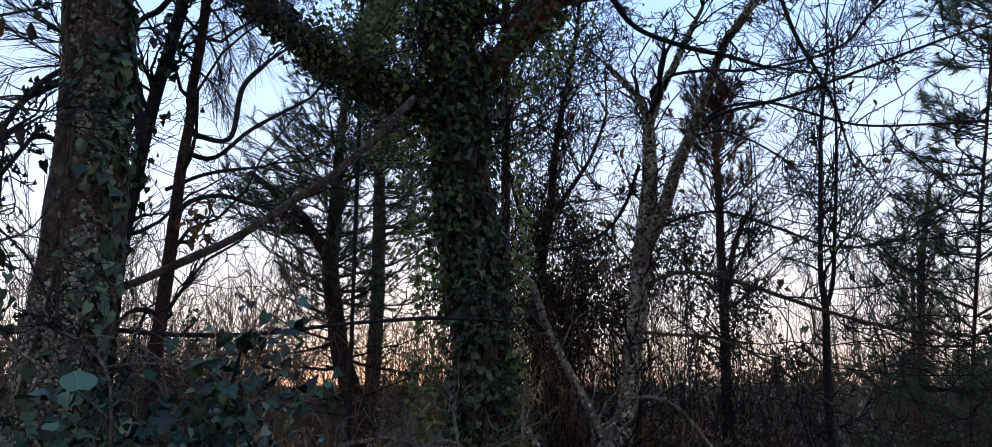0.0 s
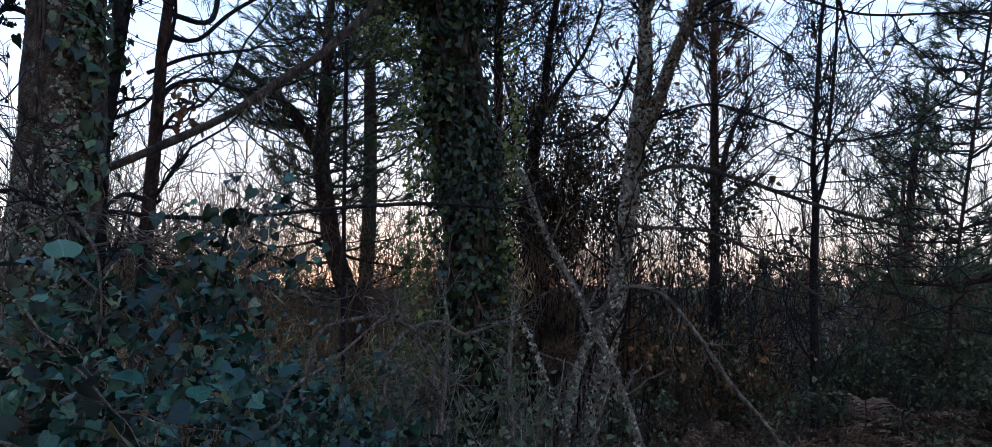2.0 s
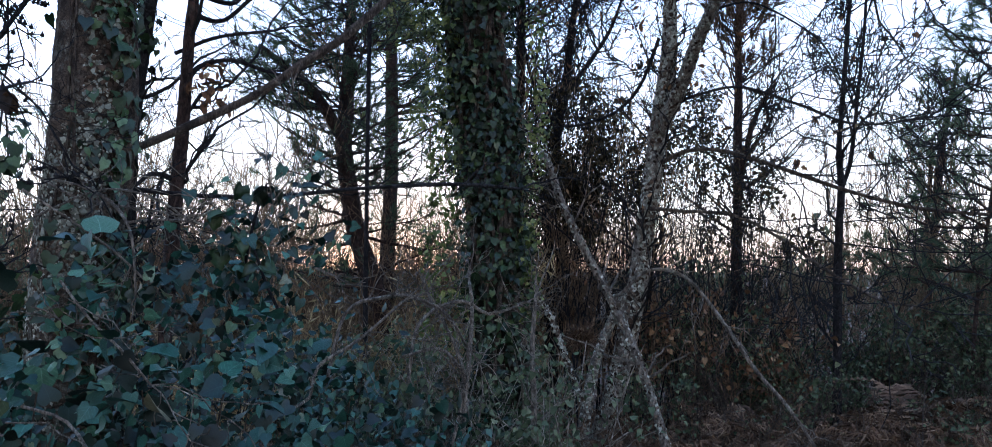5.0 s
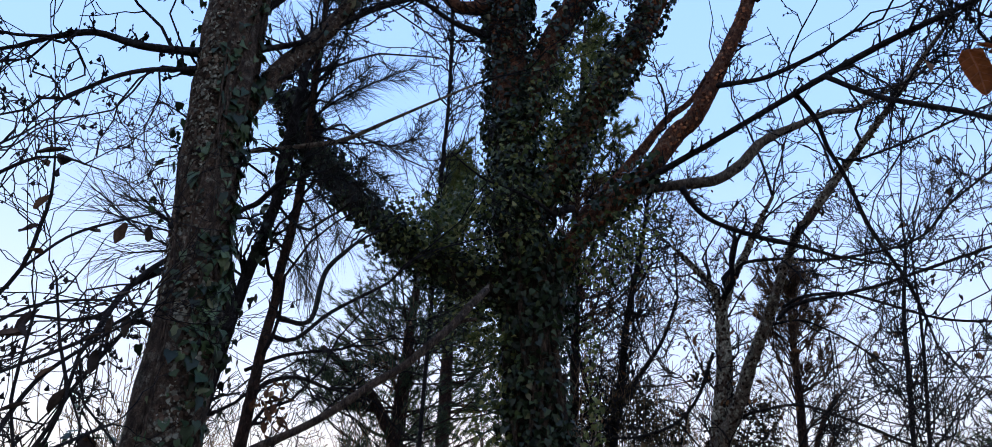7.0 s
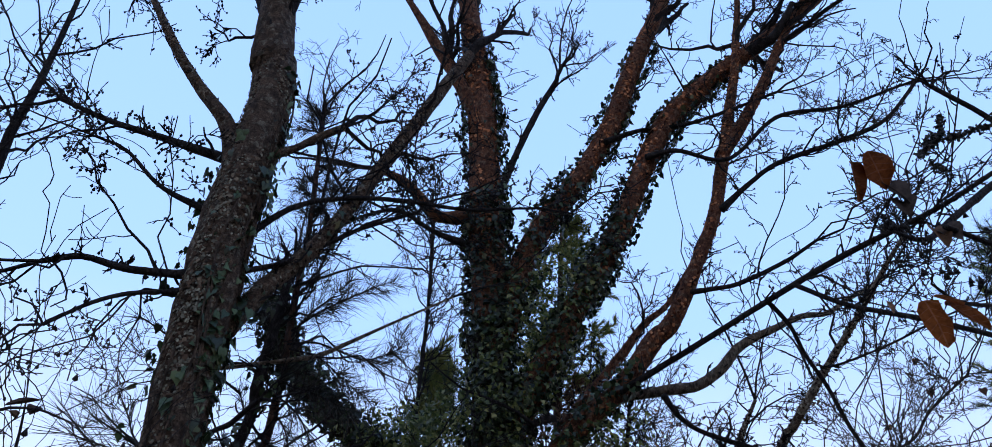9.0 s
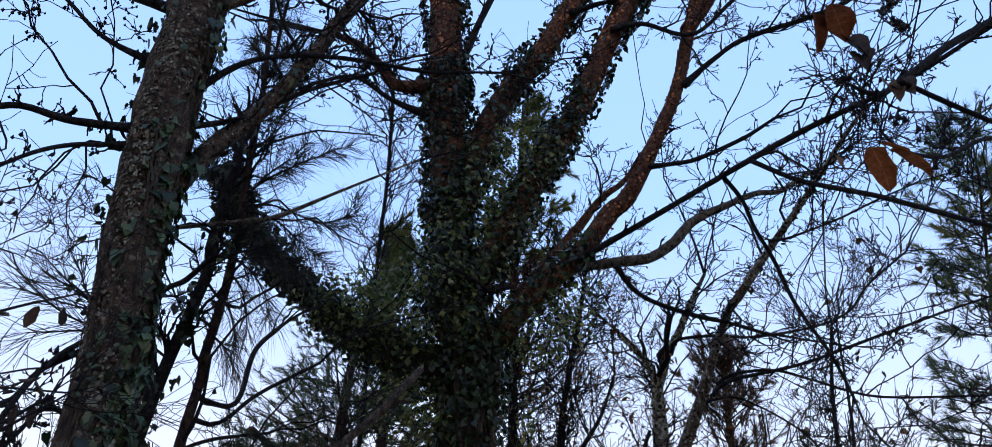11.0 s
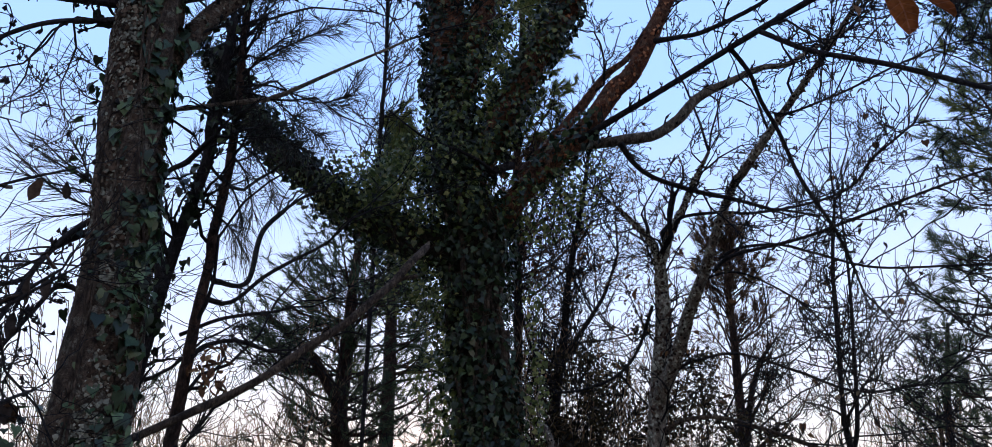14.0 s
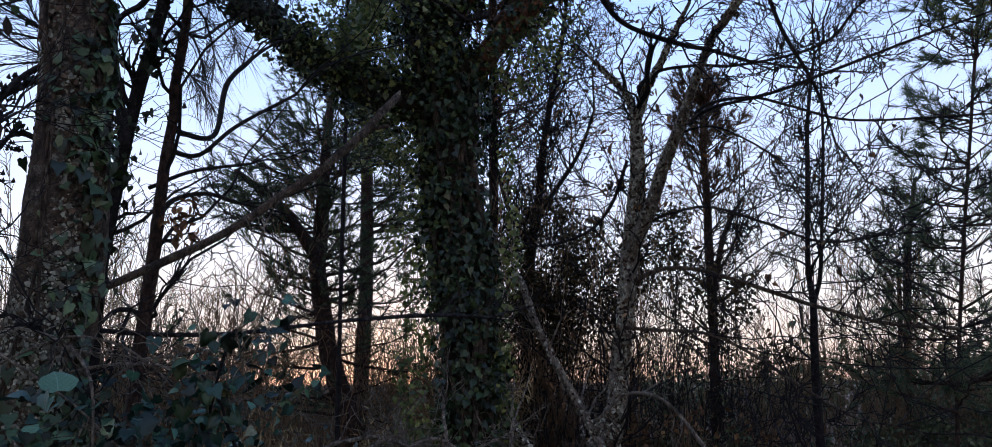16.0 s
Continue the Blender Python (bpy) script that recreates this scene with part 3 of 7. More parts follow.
def pine_boughs(parent, trunk, z, reach, number, material, needle=0.10, per=22, width=0.004, tufts=7, up=0.15, skew=(0, 0, 0), shape=0.7, label="", spread=0.9):
    """Boughs with needle tufts on the part of a trunk between two heights."""
    t = trunk[(trunk[:, 2] > z[0]) & (trunk[:, 2] < z[1])]
    k = rng.integers(0, len(t), number)
    a = rng.uniform(0, 2 * np.pi, number)
    rel = (t[k, 2] - z[0]) / max(z[1] - z[0], 0.1)
    ln = reach * (1.05 - rel) ** shape * rng.uniform(0.45, 1.1, number)
    d = unit(np.stack([np.cos(a), np.sin(a), rng.normal(up, 0.2, number)], 1) + np.array(skew))
    s = np.linspace(0, 1, 7)[None, :, None]
    L = t[k, None, :3] + ln[:, None, None] * (d[:, None] * s + np.array([0, 0, 0.25]) * s ** 2 + rng.normal(0, 0.03, (number, 7, 3)) * s)
    R = np.linspace(1, 0.25, 7)[None] * np.clip(ln * 0.016, 0.004, 0.02)[:, None]
    L2, R2 = spray(L, R, tufts, reach * 0.32, spread=(0.4, 0.9), up=0.25, start=0.25, least=0.002)
    V, Q = thin_tubes([(L, R), (L2, R2)], 4)
    part("bough_mass", raw_mesh("bough_mass", V - origin(parent), Q), BARK_P, parent, kind="stuff")
    ends = np.vstack([L[:, -1], L2[:, -1], L2[:, -2]])
    dirs = unit(np.vstack([L[:, -1] - L[:, -2], L2[:, -1] - L2[:, -2], L2[:, -2] - L2[:, -3]]))
    needles(parent, "needle_mass", material, ends, dirs, per, needle, width, spread, label)


def shoots(parent, lines, material, per, length, width=0.0028, angle=(0.35, 0.9), label="", start=0.15, sag=0.12):
    """Long needles set all along the end shoots of a pine, pointing forward and curving down."""
    L = np.asarray(lines)
    N, m = L.shape[:2]
    u = (start + (1 - start) * rng.random((N, per)) ** 0.8) * (m - 1)
    k = np.minimum(u.astype(int), m - 2)
    f = (u - k)[..., None]
    r = np.arange(N)[:, None]
    base = (L[r, k] * (1 - f) + L[r, k + 1] * f).reshape(-1, 3)
    t = unit((L[r, k + 1] - L[r, k]).reshape(-1, 3))
    side = rng.normal(size=t.shape)
    side = unit(side - (side * t).sum(1, keepdims=True) * t)
    a = rng.uniform(*angle, len(t))[:, None]
    w = unit(t * np.cos(a) + side * np.sin(a))
    ln = length * rng.uniform(0.6, 1.1, (len(t), 1))
    wd = unit(np.cross(w, rng.normal(size=w.shape))) * width * 0.5
    bend = rng.normal(0, 0.10, t.shape) + np.array([0, 0, -sag])
    mid, tip = base + (w * 0.5 + bend * 0.25) * ln, base + (w + bend) * ln
    V = np.stack([base - wd, base + wd, mid + wd * 0.8, mid - wd * 0.8, tip], 1).reshape(-1, 3) - origin(parent)
    o = np.arange(len(t))[:, None] * 5
    part("needle_mass", raw_mesh("needle_mass", V, o + np.array([0, 1, 2, 3]), o + np.array([3, 2, 4]), False), material, parent, label, "stuff")


def flakes(parent, c, number, size, material, u=(0.0, 1.0), face=None, label=""):
    """Loose bark scales or lichen crusts on a limb's skin."""
    pos, out = round_limb(c, number, u, face, (-0.004, 0.005))
    leaf_mass(parent, "bark_skin", material, pos, leaf_frames(out, rng.normal(size=(number, 3)), 0.12), rng.uniform(*size, number), "scale", label)


def hung_leaf(parent, at, size, facing, tip, material, kind="blade", name="leaf", label="", curl=0.3):
    """One larger leaf of its own: thick-edged, curled along the midrib."""
    V0, F0 = leaf_shape(kind)
    V = V0.copy()
    V[:, 2] += curl * (V[:, 1] ** 2) * 0.6 + curl * np.abs(V[:, 0]) * 0.9 + rng.normal(0, 0.02, len(V))
    V[3:, :2] += rng.normal(0, 0.032, (len(V) - 3, 2))
    V[:, 0] *= rng.uniform(0.75, 1.05)
    lower = V - np.array([0, 0, 0.018])
    nv = len(V)
    F = np.vstack([F0, F0[:, ::-1] + nv])
    rim_r, rim_l = [0, 3, 4, 5, 6, 7, 2], [0, 8, 9, 10, 11, 12, 2]
    quads = []
    for r in (rim_r, rim_l):
        quads += [(a, b, b + nv, a + nv) for a, b in zip(r[:-1], r[1:])]
    nrm = unit(np.array([facing], float))
    y = np.array([tip], float)
    y = unit(y - (y * nrm).sum(1, keepdims=True) * nrm)
    fr = np.stack([np.cross(y, nrm), y, nrm], 2)[0]
    W = (np.vstack([V, lower]) * size) @ fr.T + np.array(at) - origin(parent)
    return part(name, raw_mesh(name, W, quads, F, True, np.tile(V0[:, :2] + np.array([0.5, 0.0]), (2, 1))), material, parent, label)


# ---- ground
gx = np.concatenate([-np.geomspace(900, 8, 14), np.linspace(-7, 9, 65), np.geomspace(10, 900, 14)])
gy = np.concatenate([-np.geomspace(900, 9, 12), np.linspace(-8, 16, 97), np.geomspace(17, 1500, 16)])
GX, GY = np.meshgrid(gx, gy, indexing="ij")
GZ = ground_z(GX, GY) + 0.025 * rng.normal(size=GX.shape) * (np.abs(GY) < 17) * (np.abs(GX) < 10)
gi, gj = np.meshgrid(np.arange(len(gx) - 1), np.arange(len(gy) - 1), indexing="ij")
gq = np.stack([gi * len(gy) + gj, (gi + 1) * len(gy) + gj, (gi + 1) * len(gy) + gj + 1, gi * len(gy) + gj + 1], -1).reshape(-1, 4)
tagged(part("ground", raw_mesh("ground", np.stack([GX, GY, GZ], -1).reshape(-1, 3), gq), earth, None), "dark woodland floor of earth and brown leaf mould", "ground", kind="structure")

# fallen leaves on the floor
n = 16000
p = np.stack([rng.uniform(-3.5, 7, n), 3.2 + 9 * rng.random(n) ** 1.3, np.zeros(n)], 1)
p[11500:] = np.stack([rng.normal(0, 3.0, 4500), rng.normal(0.0, 2.6, 4500), np.zeros(4500)], 1)
p[:, 2] = ground_z(p[:, 0], p[:, 1]) + rng.uniform(0.0, 0.09, n)
litter = thing("leaf_litter", (0, 0, 0), "deep brown leaf litter of fallen curled leaves on the earth", "leaf litter", kind="stuff")
leaf_mass(litter, "litter_layer", LITTER, p, leaf_frames(np.tile([0.0, -0.1, 1.0], (n, 1)), rng.normal(size=(n, 3)), 0.5), rng.uniform(0.035, 0.085, n), "small")

# ---- the ivy-clad tree in the middle
ivy_tree = thing("ivy_tree", (-0.04, 5.5, 0), "large tree thickly clad in ivy, forking into bare reddish limbs", "tree")
ivy_tree_c = []
ivy_tree_c.append(limb(ivy_tree, "trunk", BARK_M, [(-0.04, 5.50, -0.15, 0.246), (-0.05, 5.50, 0.08, 0.196), (-0.09, 5.48, 1.43, 0.184), (-0.23, 5.45, 3.01, 0.196), (-0.26, 5.43, 3.81, 0.213), (-0.40, 5.41, 4.15, 0.193), (-0.46, 5.38, 4.76, 0.163), (-0.50, 5.36, 5.17, 0.154)]))
ivy_tree_c.append(limb(ivy_tree, "leader", BARK_R, [(-0.47, 5.38, 4.88, 0.155), (-0.54, 5.36, 5.71, 0.155), (-0.60, 5.35, 6.84, 0.158), (-0.67, 5.33, 7.71, 0.155), (-0.75, 5.32, 8.38, 0.143), (-0.85, 5.30, 9.12, 0.129)]))
ivy_tree_c.append(limb(ivy_tree, "limb", BARK_R, [(-0.24, 5.45, 3.71, 0.120), (0.19, 5.40, 4.23, 0.090), (0.57, 5.35, 4.60, 0.080), (0.86, 5.30, 4.99, 0.076), (1.00, 5.25, 5.11, 0.070), (1.25, 5.20, 5.61, 0.062), (1.50, 5.15, 6.21, 0.057), (1.68, 5.10, 6.91, 0.057), (1.91, 5.05, 7.87, 0.048), (2.02, 5.00, 8.40, 0.041)]))
ivy_tree_c.append(limb(ivy_tree, "limb", BARK_R, [(1.64, 5.10, 6.86, 0.068), (1.95, 5.07, 7.34, 0.058), (2.22, 5.03, 7.85, 0.054), (2.48, 5.00, 8.40, 0.047)]))
ivy_tree_c.append(limb(ivy_tree, "limb", BARK_M, [(-0.39, 5.45, 3.66, 0.181), (-0.79, 5.36, 3.72, 0.130), (-1.18, 5.27, 3.93, 0.109), (-1.59, 5.18, 4.22, 0.096), (-1.85, 5.08, 4.46, 0.088), (-2.10, 4.99, 4.83, 0.081), (-2.27, 4.90, 5.10, 0.067)]))
ivy_tree_c.append(limb(ivy_tree, "limb", BARK_R, [(-0.44, 5.40, 4.89, 0.125), (-0.20, 5.37, 5.89, 0.109), (0.11, 5.33, 6.47, 0.102), (0.42, 5.30, 6.97, 0.099), (0.73, 5.27, 7.64, 0.104), (0.90, 5.23, 8.18, 0.101), (1.16, 5.20, 8.88, 0.092)]))
ivy_tree_c.append(limb(ivy_tree, "limb", BARK_R, [(-0.34, 5.40, 4.15, 0.131), (-0.05, 5.36, 4.75, 0.113), (0.27, 5.33, 5.42, 0.104), (0.50, 5.29, 5.80, 0.101), (0.75, 5.25, 6.36, 0.100), (1.03, 5.21, 7.06, 0.105), (1.31, 5.17, 7.55, 0.108), (1.70, 5.14, 7.97, 0.099), (2.10, 5.10, 8.33, 0.088)]))
ivy_tree_c.append(limb(ivy_tree, "limb", BARK_R, [(-0.65, 5.30, 6.32, 0.084), (-0.99, 5.22, 6.25, 0.055), (-1.17, 5.15, 6.41, 0.050), (-1.35, 5.08, 6.58, 0.039), (-1.59, 5.00, 6.66, 0.028)]))
ivy_tree_c.append(limb(ivy_tree, "limb", BARK_D, [(-0.69, 5.30, 5.96, 0.043), (-1.02, 5.12, 6.00, 0.024), (-1.31, 4.95, 6.10, 0.021), (-1.55, 4.77, 5.90, 0.015), (-1.88, 4.60, 5.55, 0.012)]))
ivy_tree_c.append(limb(ivy_tree, "limb", BARK_D, [(-0.51, 5.30, 6.39, 0.045), (-0.32, 5.30, 7.05, 0.035), (-0.11, 5.30, 7.67, 0.034), (0.12, 5.30, 8.21, 0.032)]))
ivy_tree_c.append(limb(ivy_tree, "limb", BARK_R, [(-0.65, 5.30, 7.58, 0.104), (-0.84, 5.25, 7.95, 0.081), (-1.07, 5.20, 8.44, 0.071)]))
ivy_tree_c.append(limb(ivy_tree, "limb", BARK_D, [(0.46, 5.35, 4.49, 0.028), (0.99, 5.10, 4.72, 0.025), (1.60, 4.75, 4.97, 0.024), (2.16, 4.50, 5.22, 0.024), (2.68, 4.20, 5.36, 0.020), (2.95, 4.00, 5.44, 0.018), (3.38, 3.80, 5.67, 0.017)]))
ivy_tree_c.append(limb(ivy_tree, "limb", BARK_G, [(0.37, 5.55, 4.56, 0.065), (0.69, 5.58, 4.64, 0.045), (1.06, 5.61, 4.71, 0.046), (1.24, 5.64, 4.76, 0.043), (1.45, 5.67, 4.93, 0.044), (1.65, 5.70, 5.16, 0.040), (2.00, 5.73, 5.36, 0.032), (2.26, 5.76, 5.50, 0.027), (2.50, 5.79, 5.55, 0.025), (2.71, 5.82, 5.70, 0.020), (3.14, 5.85, 5.97, 0.014)]))
ivy_tree_c.append(limb(ivy_tree, "limb", BARK_D, [(1.55, 5.10, 6.20, 0.038), (1.81, 5.02, 6.43, 0.024), (2.11, 4.94, 6.62, 0.024), (2.75, 4.86, 6.84, 0.022), (3.10, 4.78, 7.00, 0.019), (3.46, 4.70, 7.42, 0.017)]))
ivy_tree_c.append(limb(ivy_tree, "limb", BARK_D, [(1.15, 5.20, 5.38, 0.030), (1.38, 5.15, 5.39, 0.020), (1.58, 5.10, 5.41, 0.020), (1.97, 5.05, 5.59, 0.018), (2.25, 5.00, 5.77, 0.013)]))
ivy_tree_c.append(limb(ivy_tree, "limb", BARK_D, [(0.94, 5.10, 6.86, 0.034), (1.23, 5.04, 6.88, 0.023), (1.67, 4.98, 6.71, 0.019), (2.19, 4.92, 7.19, 0.020), (2.78, 4.86, 7.25, 0.017), (3.33, 4.80, 7.45, 0.014)]))
ivy_tree_c.append(limb(ivy_tree, "limb", BARK_D, [(0.58, 5.20, 7.17, 0.035), (0.91, 5.15, 7.27, 0.021), (1.34, 5.10, 7.29, 0.020), (1.71, 5.05, 7.39, 0.018), (2.29, 5.00, 7.63, 0.015)]))
ivy_tree_c.append(limb(ivy_tree, "limb", BARK_D, [(1.83, 4.60, 5.04, 0.020), (2.10, 4.45, 4.77, 0.019), (2.53, 4.30, 4.55, 0.018), (2.90, 4.15, 4.31, 0.016), (3.08, 4.00, 4.13, 0.013)]))
ivy_tree_c.append(limb(ivy_tree, "limb", BARK_D, [(0.90, 5.40, 4.55, 0.029), (1.01, 5.50, 4.43, 0.022), (1.19, 5.60, 4.34, 0.020), (1.56, 5.70, 4.26, 0.020), (1.87, 5.80, 4.24, 0.017), (2.20, 5.90, 4.19, 0.015)]))
ivy_tree_c.append(limb(ivy_tree, "limb", BARK_D, [(1.65, 4.75, 5.00, 0.018), (1.82, 4.88, 4.86, 0.016), (1.92, 5.00, 4.69, 0.016), (2.06, 5.12, 4.51, 0.016), (2.23, 5.25, 4.16, 0.016), (2.48, 5.38, 3.80, 0.013), (2.63, 5.50, 3.53, 0.011)]))
ivy_tree_c.append(limb(ivy_tree, "limb", BARK_R, [(0.11, 5.70, 4.40, 0.060), (0.32, 5.72, 4.68, 0.051), (0.64, 5.74, 5.10, 0.043), (0.86, 5.76, 5.42, 0.033), (1.09, 5.78, 5.64, 0.025), (1.33, 5.80, 6.05, 0.014)]))
ivy_tree_c.append(limb(ivy_tree, "limb", BARK_D, [(0.03, 5.25, 4.28, 0.031), (-0.07, 5.17, 4.22, 0.029), (-0.12, 5.10, 4.16, 0.024)]))
ivy_tree_c.append(limb(ivy_tree, "limb", BARK_R, [(-0.84, 5.30, 9.04, 0.129), (-0.96, 5.28, 9.89, 0.106), (-1.12, 5.27, 10.79, 0.065), (-1.30, 5.25, 11.77, 0.021)]))
ivy_tree_c.append(limb(ivy_tree, "limb", BARK_D, [(-0.84, 5.30, 9.04, 0.065), (-0.83, 5.29, 9.69, 0.053), (-0.67, 5.27, 10.38, 0.032), (-0.32, 5.26, 11.15, 0.010)]))
ivy_tree_c.append(limb(ivy_tree, "limb", BARK_R, [(2.00, 5.01, 8.32, 0.041), (2.11, 4.95, 8.94, 0.033), (2.17, 4.90, 9.58, 0.020), (2.19, 4.84, 10.30, 0.007)]))
ivy_tree_c.append(limb(ivy_tree, "limb", BARK_R, [(2.44, 5.00, 8.33, 0.047), (2.74, 4.97, 8.90, 0.038), (3.07, 4.94, 9.50, 0.023), (3.48, 4.91, 10.18, 0.007)]))
ivy_tree_c.append(limb(ivy_tree, "limb", BARK_R, [(1.13, 5.20, 8.80, 0.092), (1.40, 5.17, 9.51, 0.076), (1.68, 5.14, 10.27, 0.046), (2.00, 5.11, 11.12, 0.015)]))
ivy_tree_c.append(limb(ivy_tree, "limb", BARK_D, [(1.13, 5.20, 8.80, 0.046), (1.26, 5.18, 9.34, 0.038), (1.26, 5.16, 9.92, 0.023), (1.13, 5.13, 10.59, 0.007)]))
ivy_tree_c.append(limb(ivy_tree, "limb", BARK_R, [(2.04, 5.11, 8.27, 0.088), (2.62, 5.05, 8.78, 0.072), (3.21, 5.00, 9.35, 0.044), (3.87, 4.95, 10.00, 0.014)]))
ivy_tree_c.append(limb(ivy_tree, "limb", BARK_D, [(2.04, 5.11, 8.27, 0.048), (2.42, 5.06, 8.71, 0.040), (2.66, 5.03, 9.23, 0.024), (2.79, 4.99, 9.87, 0.008)]))
ivy_tree_c.append(limb(ivy_tree, "limb", BARK_R, [(-1.04, 5.21, 8.37, 0.071), (-1.32, 5.15, 8.94, 0.058), (-1.62, 5.10, 9.54, 0.035), (-1.98, 5.04, 10.21, 0.011)]))
main_trunk, main_leader, main_limb = ivy_tree_c[0], ivy_tree_c[1], ivy_tree_c[2]
arm, stem_a, stem_b = ivy_tree_c[4], ivy_tree_c[5], ivy_tree_c[6]
spots = [round_limb(main_trunk, 6400, (0.0, 1.0), None, (0.0, 0.08)), round_limb(main_trunk, 4600, (0.0, 1.0), (0, 110), (0.01, 0.10)),
         round_limb(main_leader, 2600, (0.0, 0.40), None, (0.0, 0.08)), round_limb(main_leader, 1300, (0.3, 0.95), (85, 50), (0.0, 0.09)), round_limb(main_leader, 700, (0.3, 0.85), (-85, 35), (0.0, 0.06)),
         round_limb(stem_a, 2000, (0.0, 0.45), None, (0.0, 0.08)), round_limb(stem_a, 600, (0.45, 0.97), (95, 45), (0.0, 0.06)), round_limb(stem_a, 360, (0.45, 0.97), (-90, 45), (0.0, 0.05)),
         round_limb(stem_b, 2700, (0.0, 0.50), None, (0.0, 0.085)), round_limb(stem_b, 700, (0.5, 0.97), (95, 45), (0.0, 0.06)), round_limb(stem_b, 420, (0.5, 0.97), (-90, 45), (0.0, 0.05)),
         round_limb(main_limb, 700, (0.0, 0.26), None, (0.0, 0.07))]
ivy(ivy_tree, spots, (0.027, 0.066), "dark glossy ivy leaves", 300, jitter=0.55, kind="ivy")
ivy(ivy_tree, [round_limb(arm, 2600, (0.0, 0.5), None, (0.0, 0.12)), round_limb(arm, 2700, (0.4, 1.0), None, (0.0, 0.07)), cloud((-2.2, 4.9, 4.95), (0.14, 0.16, 0.26), 420)], (0.024, 0.056), "small ivy leaves along the limb", 0, jitter=0.7, name="ivy_sleeve", kind="ivy")
# flowering ivy that stands away from the fork, and loose strands beside the trunk
crown = [cloud((-0.72, 5.15, 4.02), (0.62, 0.45, 0.42), 2100), cloud((-1.15, 5.15, 4.05), (0.5, 0.4, 0.30), 1100), cloud((-0.3, 5.15, 4.65), (0.45, 0.4, 0.55), 1200), cloud((0.05, 5.2, 5.3), (0.42, 0.4, 0.6), 850),
         cloud((0.28, 5.3, 3.95), (0.42, 0.3, 0.34), 800), cloud((0.55, 5.4, 4.2), (0.25, 0.3, 0.3), 260), cloud((-0.72, 5.35, 3.45), (0.32, 0.3, 0.35), 700)]
ivy(ivy_tree, crown, (0.022, 0.046), "olive adult ivy leaves with gaps between", 0, IVY_CROWN, 0.8, "ivy_crown", "ivy")
strands = [cloud((-0.47 + 0.05 * math.sin(k * 2.1), 5.35, 3.25 - 0.3 * k), (0.17, 0.2, 0.26), 190) for k in range(8)] + [cloud((0.16 + 0.04 * math.sin(k), 5.35, 3.2 - 0.32 * k), (0.09, 0.15, 0.26), 110) for k in range(7)]
ivy(ivy_tree, strands, (0.022, 0.050), "loose hanging ivy strands", 0, IVY_CROWN, 0.7, "ivy_strand", "ivy")
bare = [c for c in ivy_tree_c[7:]] + [main_limb[len(main_limb) // 3:], ivy_tree_c[3], stem_a[len(stem_a) // 2:], stem_b[len(stem_b) // 2:]]
twigs(ivy_tree, bare, BARK_D, [(1.9, 1.2), (3.5, 0.56), (3.3, 0.22), (2.3, 0.085)], "bare fine twigs with small buds", 0.0042, 0.14, buds=0.8, single=160)
twigs(ivy_tree, bare, BARK_D, [(13, 0.15), (2.4, 0.06)], "short budded spurs", 0.0030, 0.25, buds=0.9, start=0.05, name="spur_mass", tips=0)
flakes(ivy_tree, main_leader, 1500, (0.02, 0.05), FLAKE_R, (0.25, 1.0), None, "reddish scales of bark, with the warm glow in their colour")
flakes(ivy_tree, stem_a, 1100, (0.02, 0.045), FLAKE_R, (0.3, 1.0), None, "reddish scales of bark, with the warm glow in their colour")
flakes(ivy_tree, stem_b, 1300, (0.02, 0.045), FLAKE_R, (0.35, 1.0), None, "reddish scales of bark, with the warm glow in their colour")
flakes(ivy_tree, main_limb, 1500, (0.015, 0.035), FLAKE_R, (0.08, 1.0), None, "reddish scales of bark, with the warm glow in their colour")
flakes(ivy_tree, ivy_tree_c[3], 350, (0.015, 0.03), FLAKE_R)
# old ivy vines on the bark
for k in range(14):
    u0 = rng.uniform(0.05, 0.5)
    a0 = rng.uniform(-1.4, 1.4)
    pts = []
    for s in np.linspace(0, 1, 6):
        c = main_trunk[int((u0 + s * 0.45) * (len(main_trunk) - 1))]
        a = a0 + 0.5 * math.sin(s * 5 + k) + 0.2 * s
        pts.append((c[0] + math.sin(a) * (c[3] + 0.03), c[1] - math.cos(a) * (c[3] + 0.03), c[2], 0.008 + 0.006 * (k % 3)))
    limb(ivy_tree, "vine", BARK_S, pts)

# ---- the leaning tree with ivy on one side
left_tree = thing("leaning_tree", (-1.7, 2.97, 0), "leaning brown-barked tree with ivy climbing one side", "tree")
left_tree_c = []
left_tree_c.append(limb(left_tree, "trunk", BARK_L, [(-1.75, 2.99, -0.10, 0.192), (-1.71, 2.97, 0.64, 0.163), (-1.68, 2.95, 1.39, 0.154), (-1.62, 2.92, 2.10, 0.145), (-1.60, 2.89, 2.61, 0.134), (-1.63, 2.86, 3.14, 0.133), (-1.66, 2.83, 3.85, 0.140), (-1.66, 2.81, 4.44, 0.139), (-1.63, 2.78, 5.15, 0.130), (-1.68, 2.75, 5.47, 0.127)]))
left_tree_c.append(limb(left_tree, "limb", BARK_L, [(-1.70, 2.75, 4.57, 0.066), (-1.81, 2.72, 4.87, 0.045), (-2.02, 2.69, 5.14, 0.035), (-2.27, 2.65, 5.49, 0.030), (-2.62, 2.62, 6.08, 0.022)]))
left_tree_c.append(limb(left_tree, "limb", BARK_D, [(-1.79, 2.79, 4.67, 0.034), (-2.17, 2.76, 4.81, 0.022), (-2.52, 2.73, 4.93, 0.017), (-2.88, 2.71, 5.11, 0.014)]))
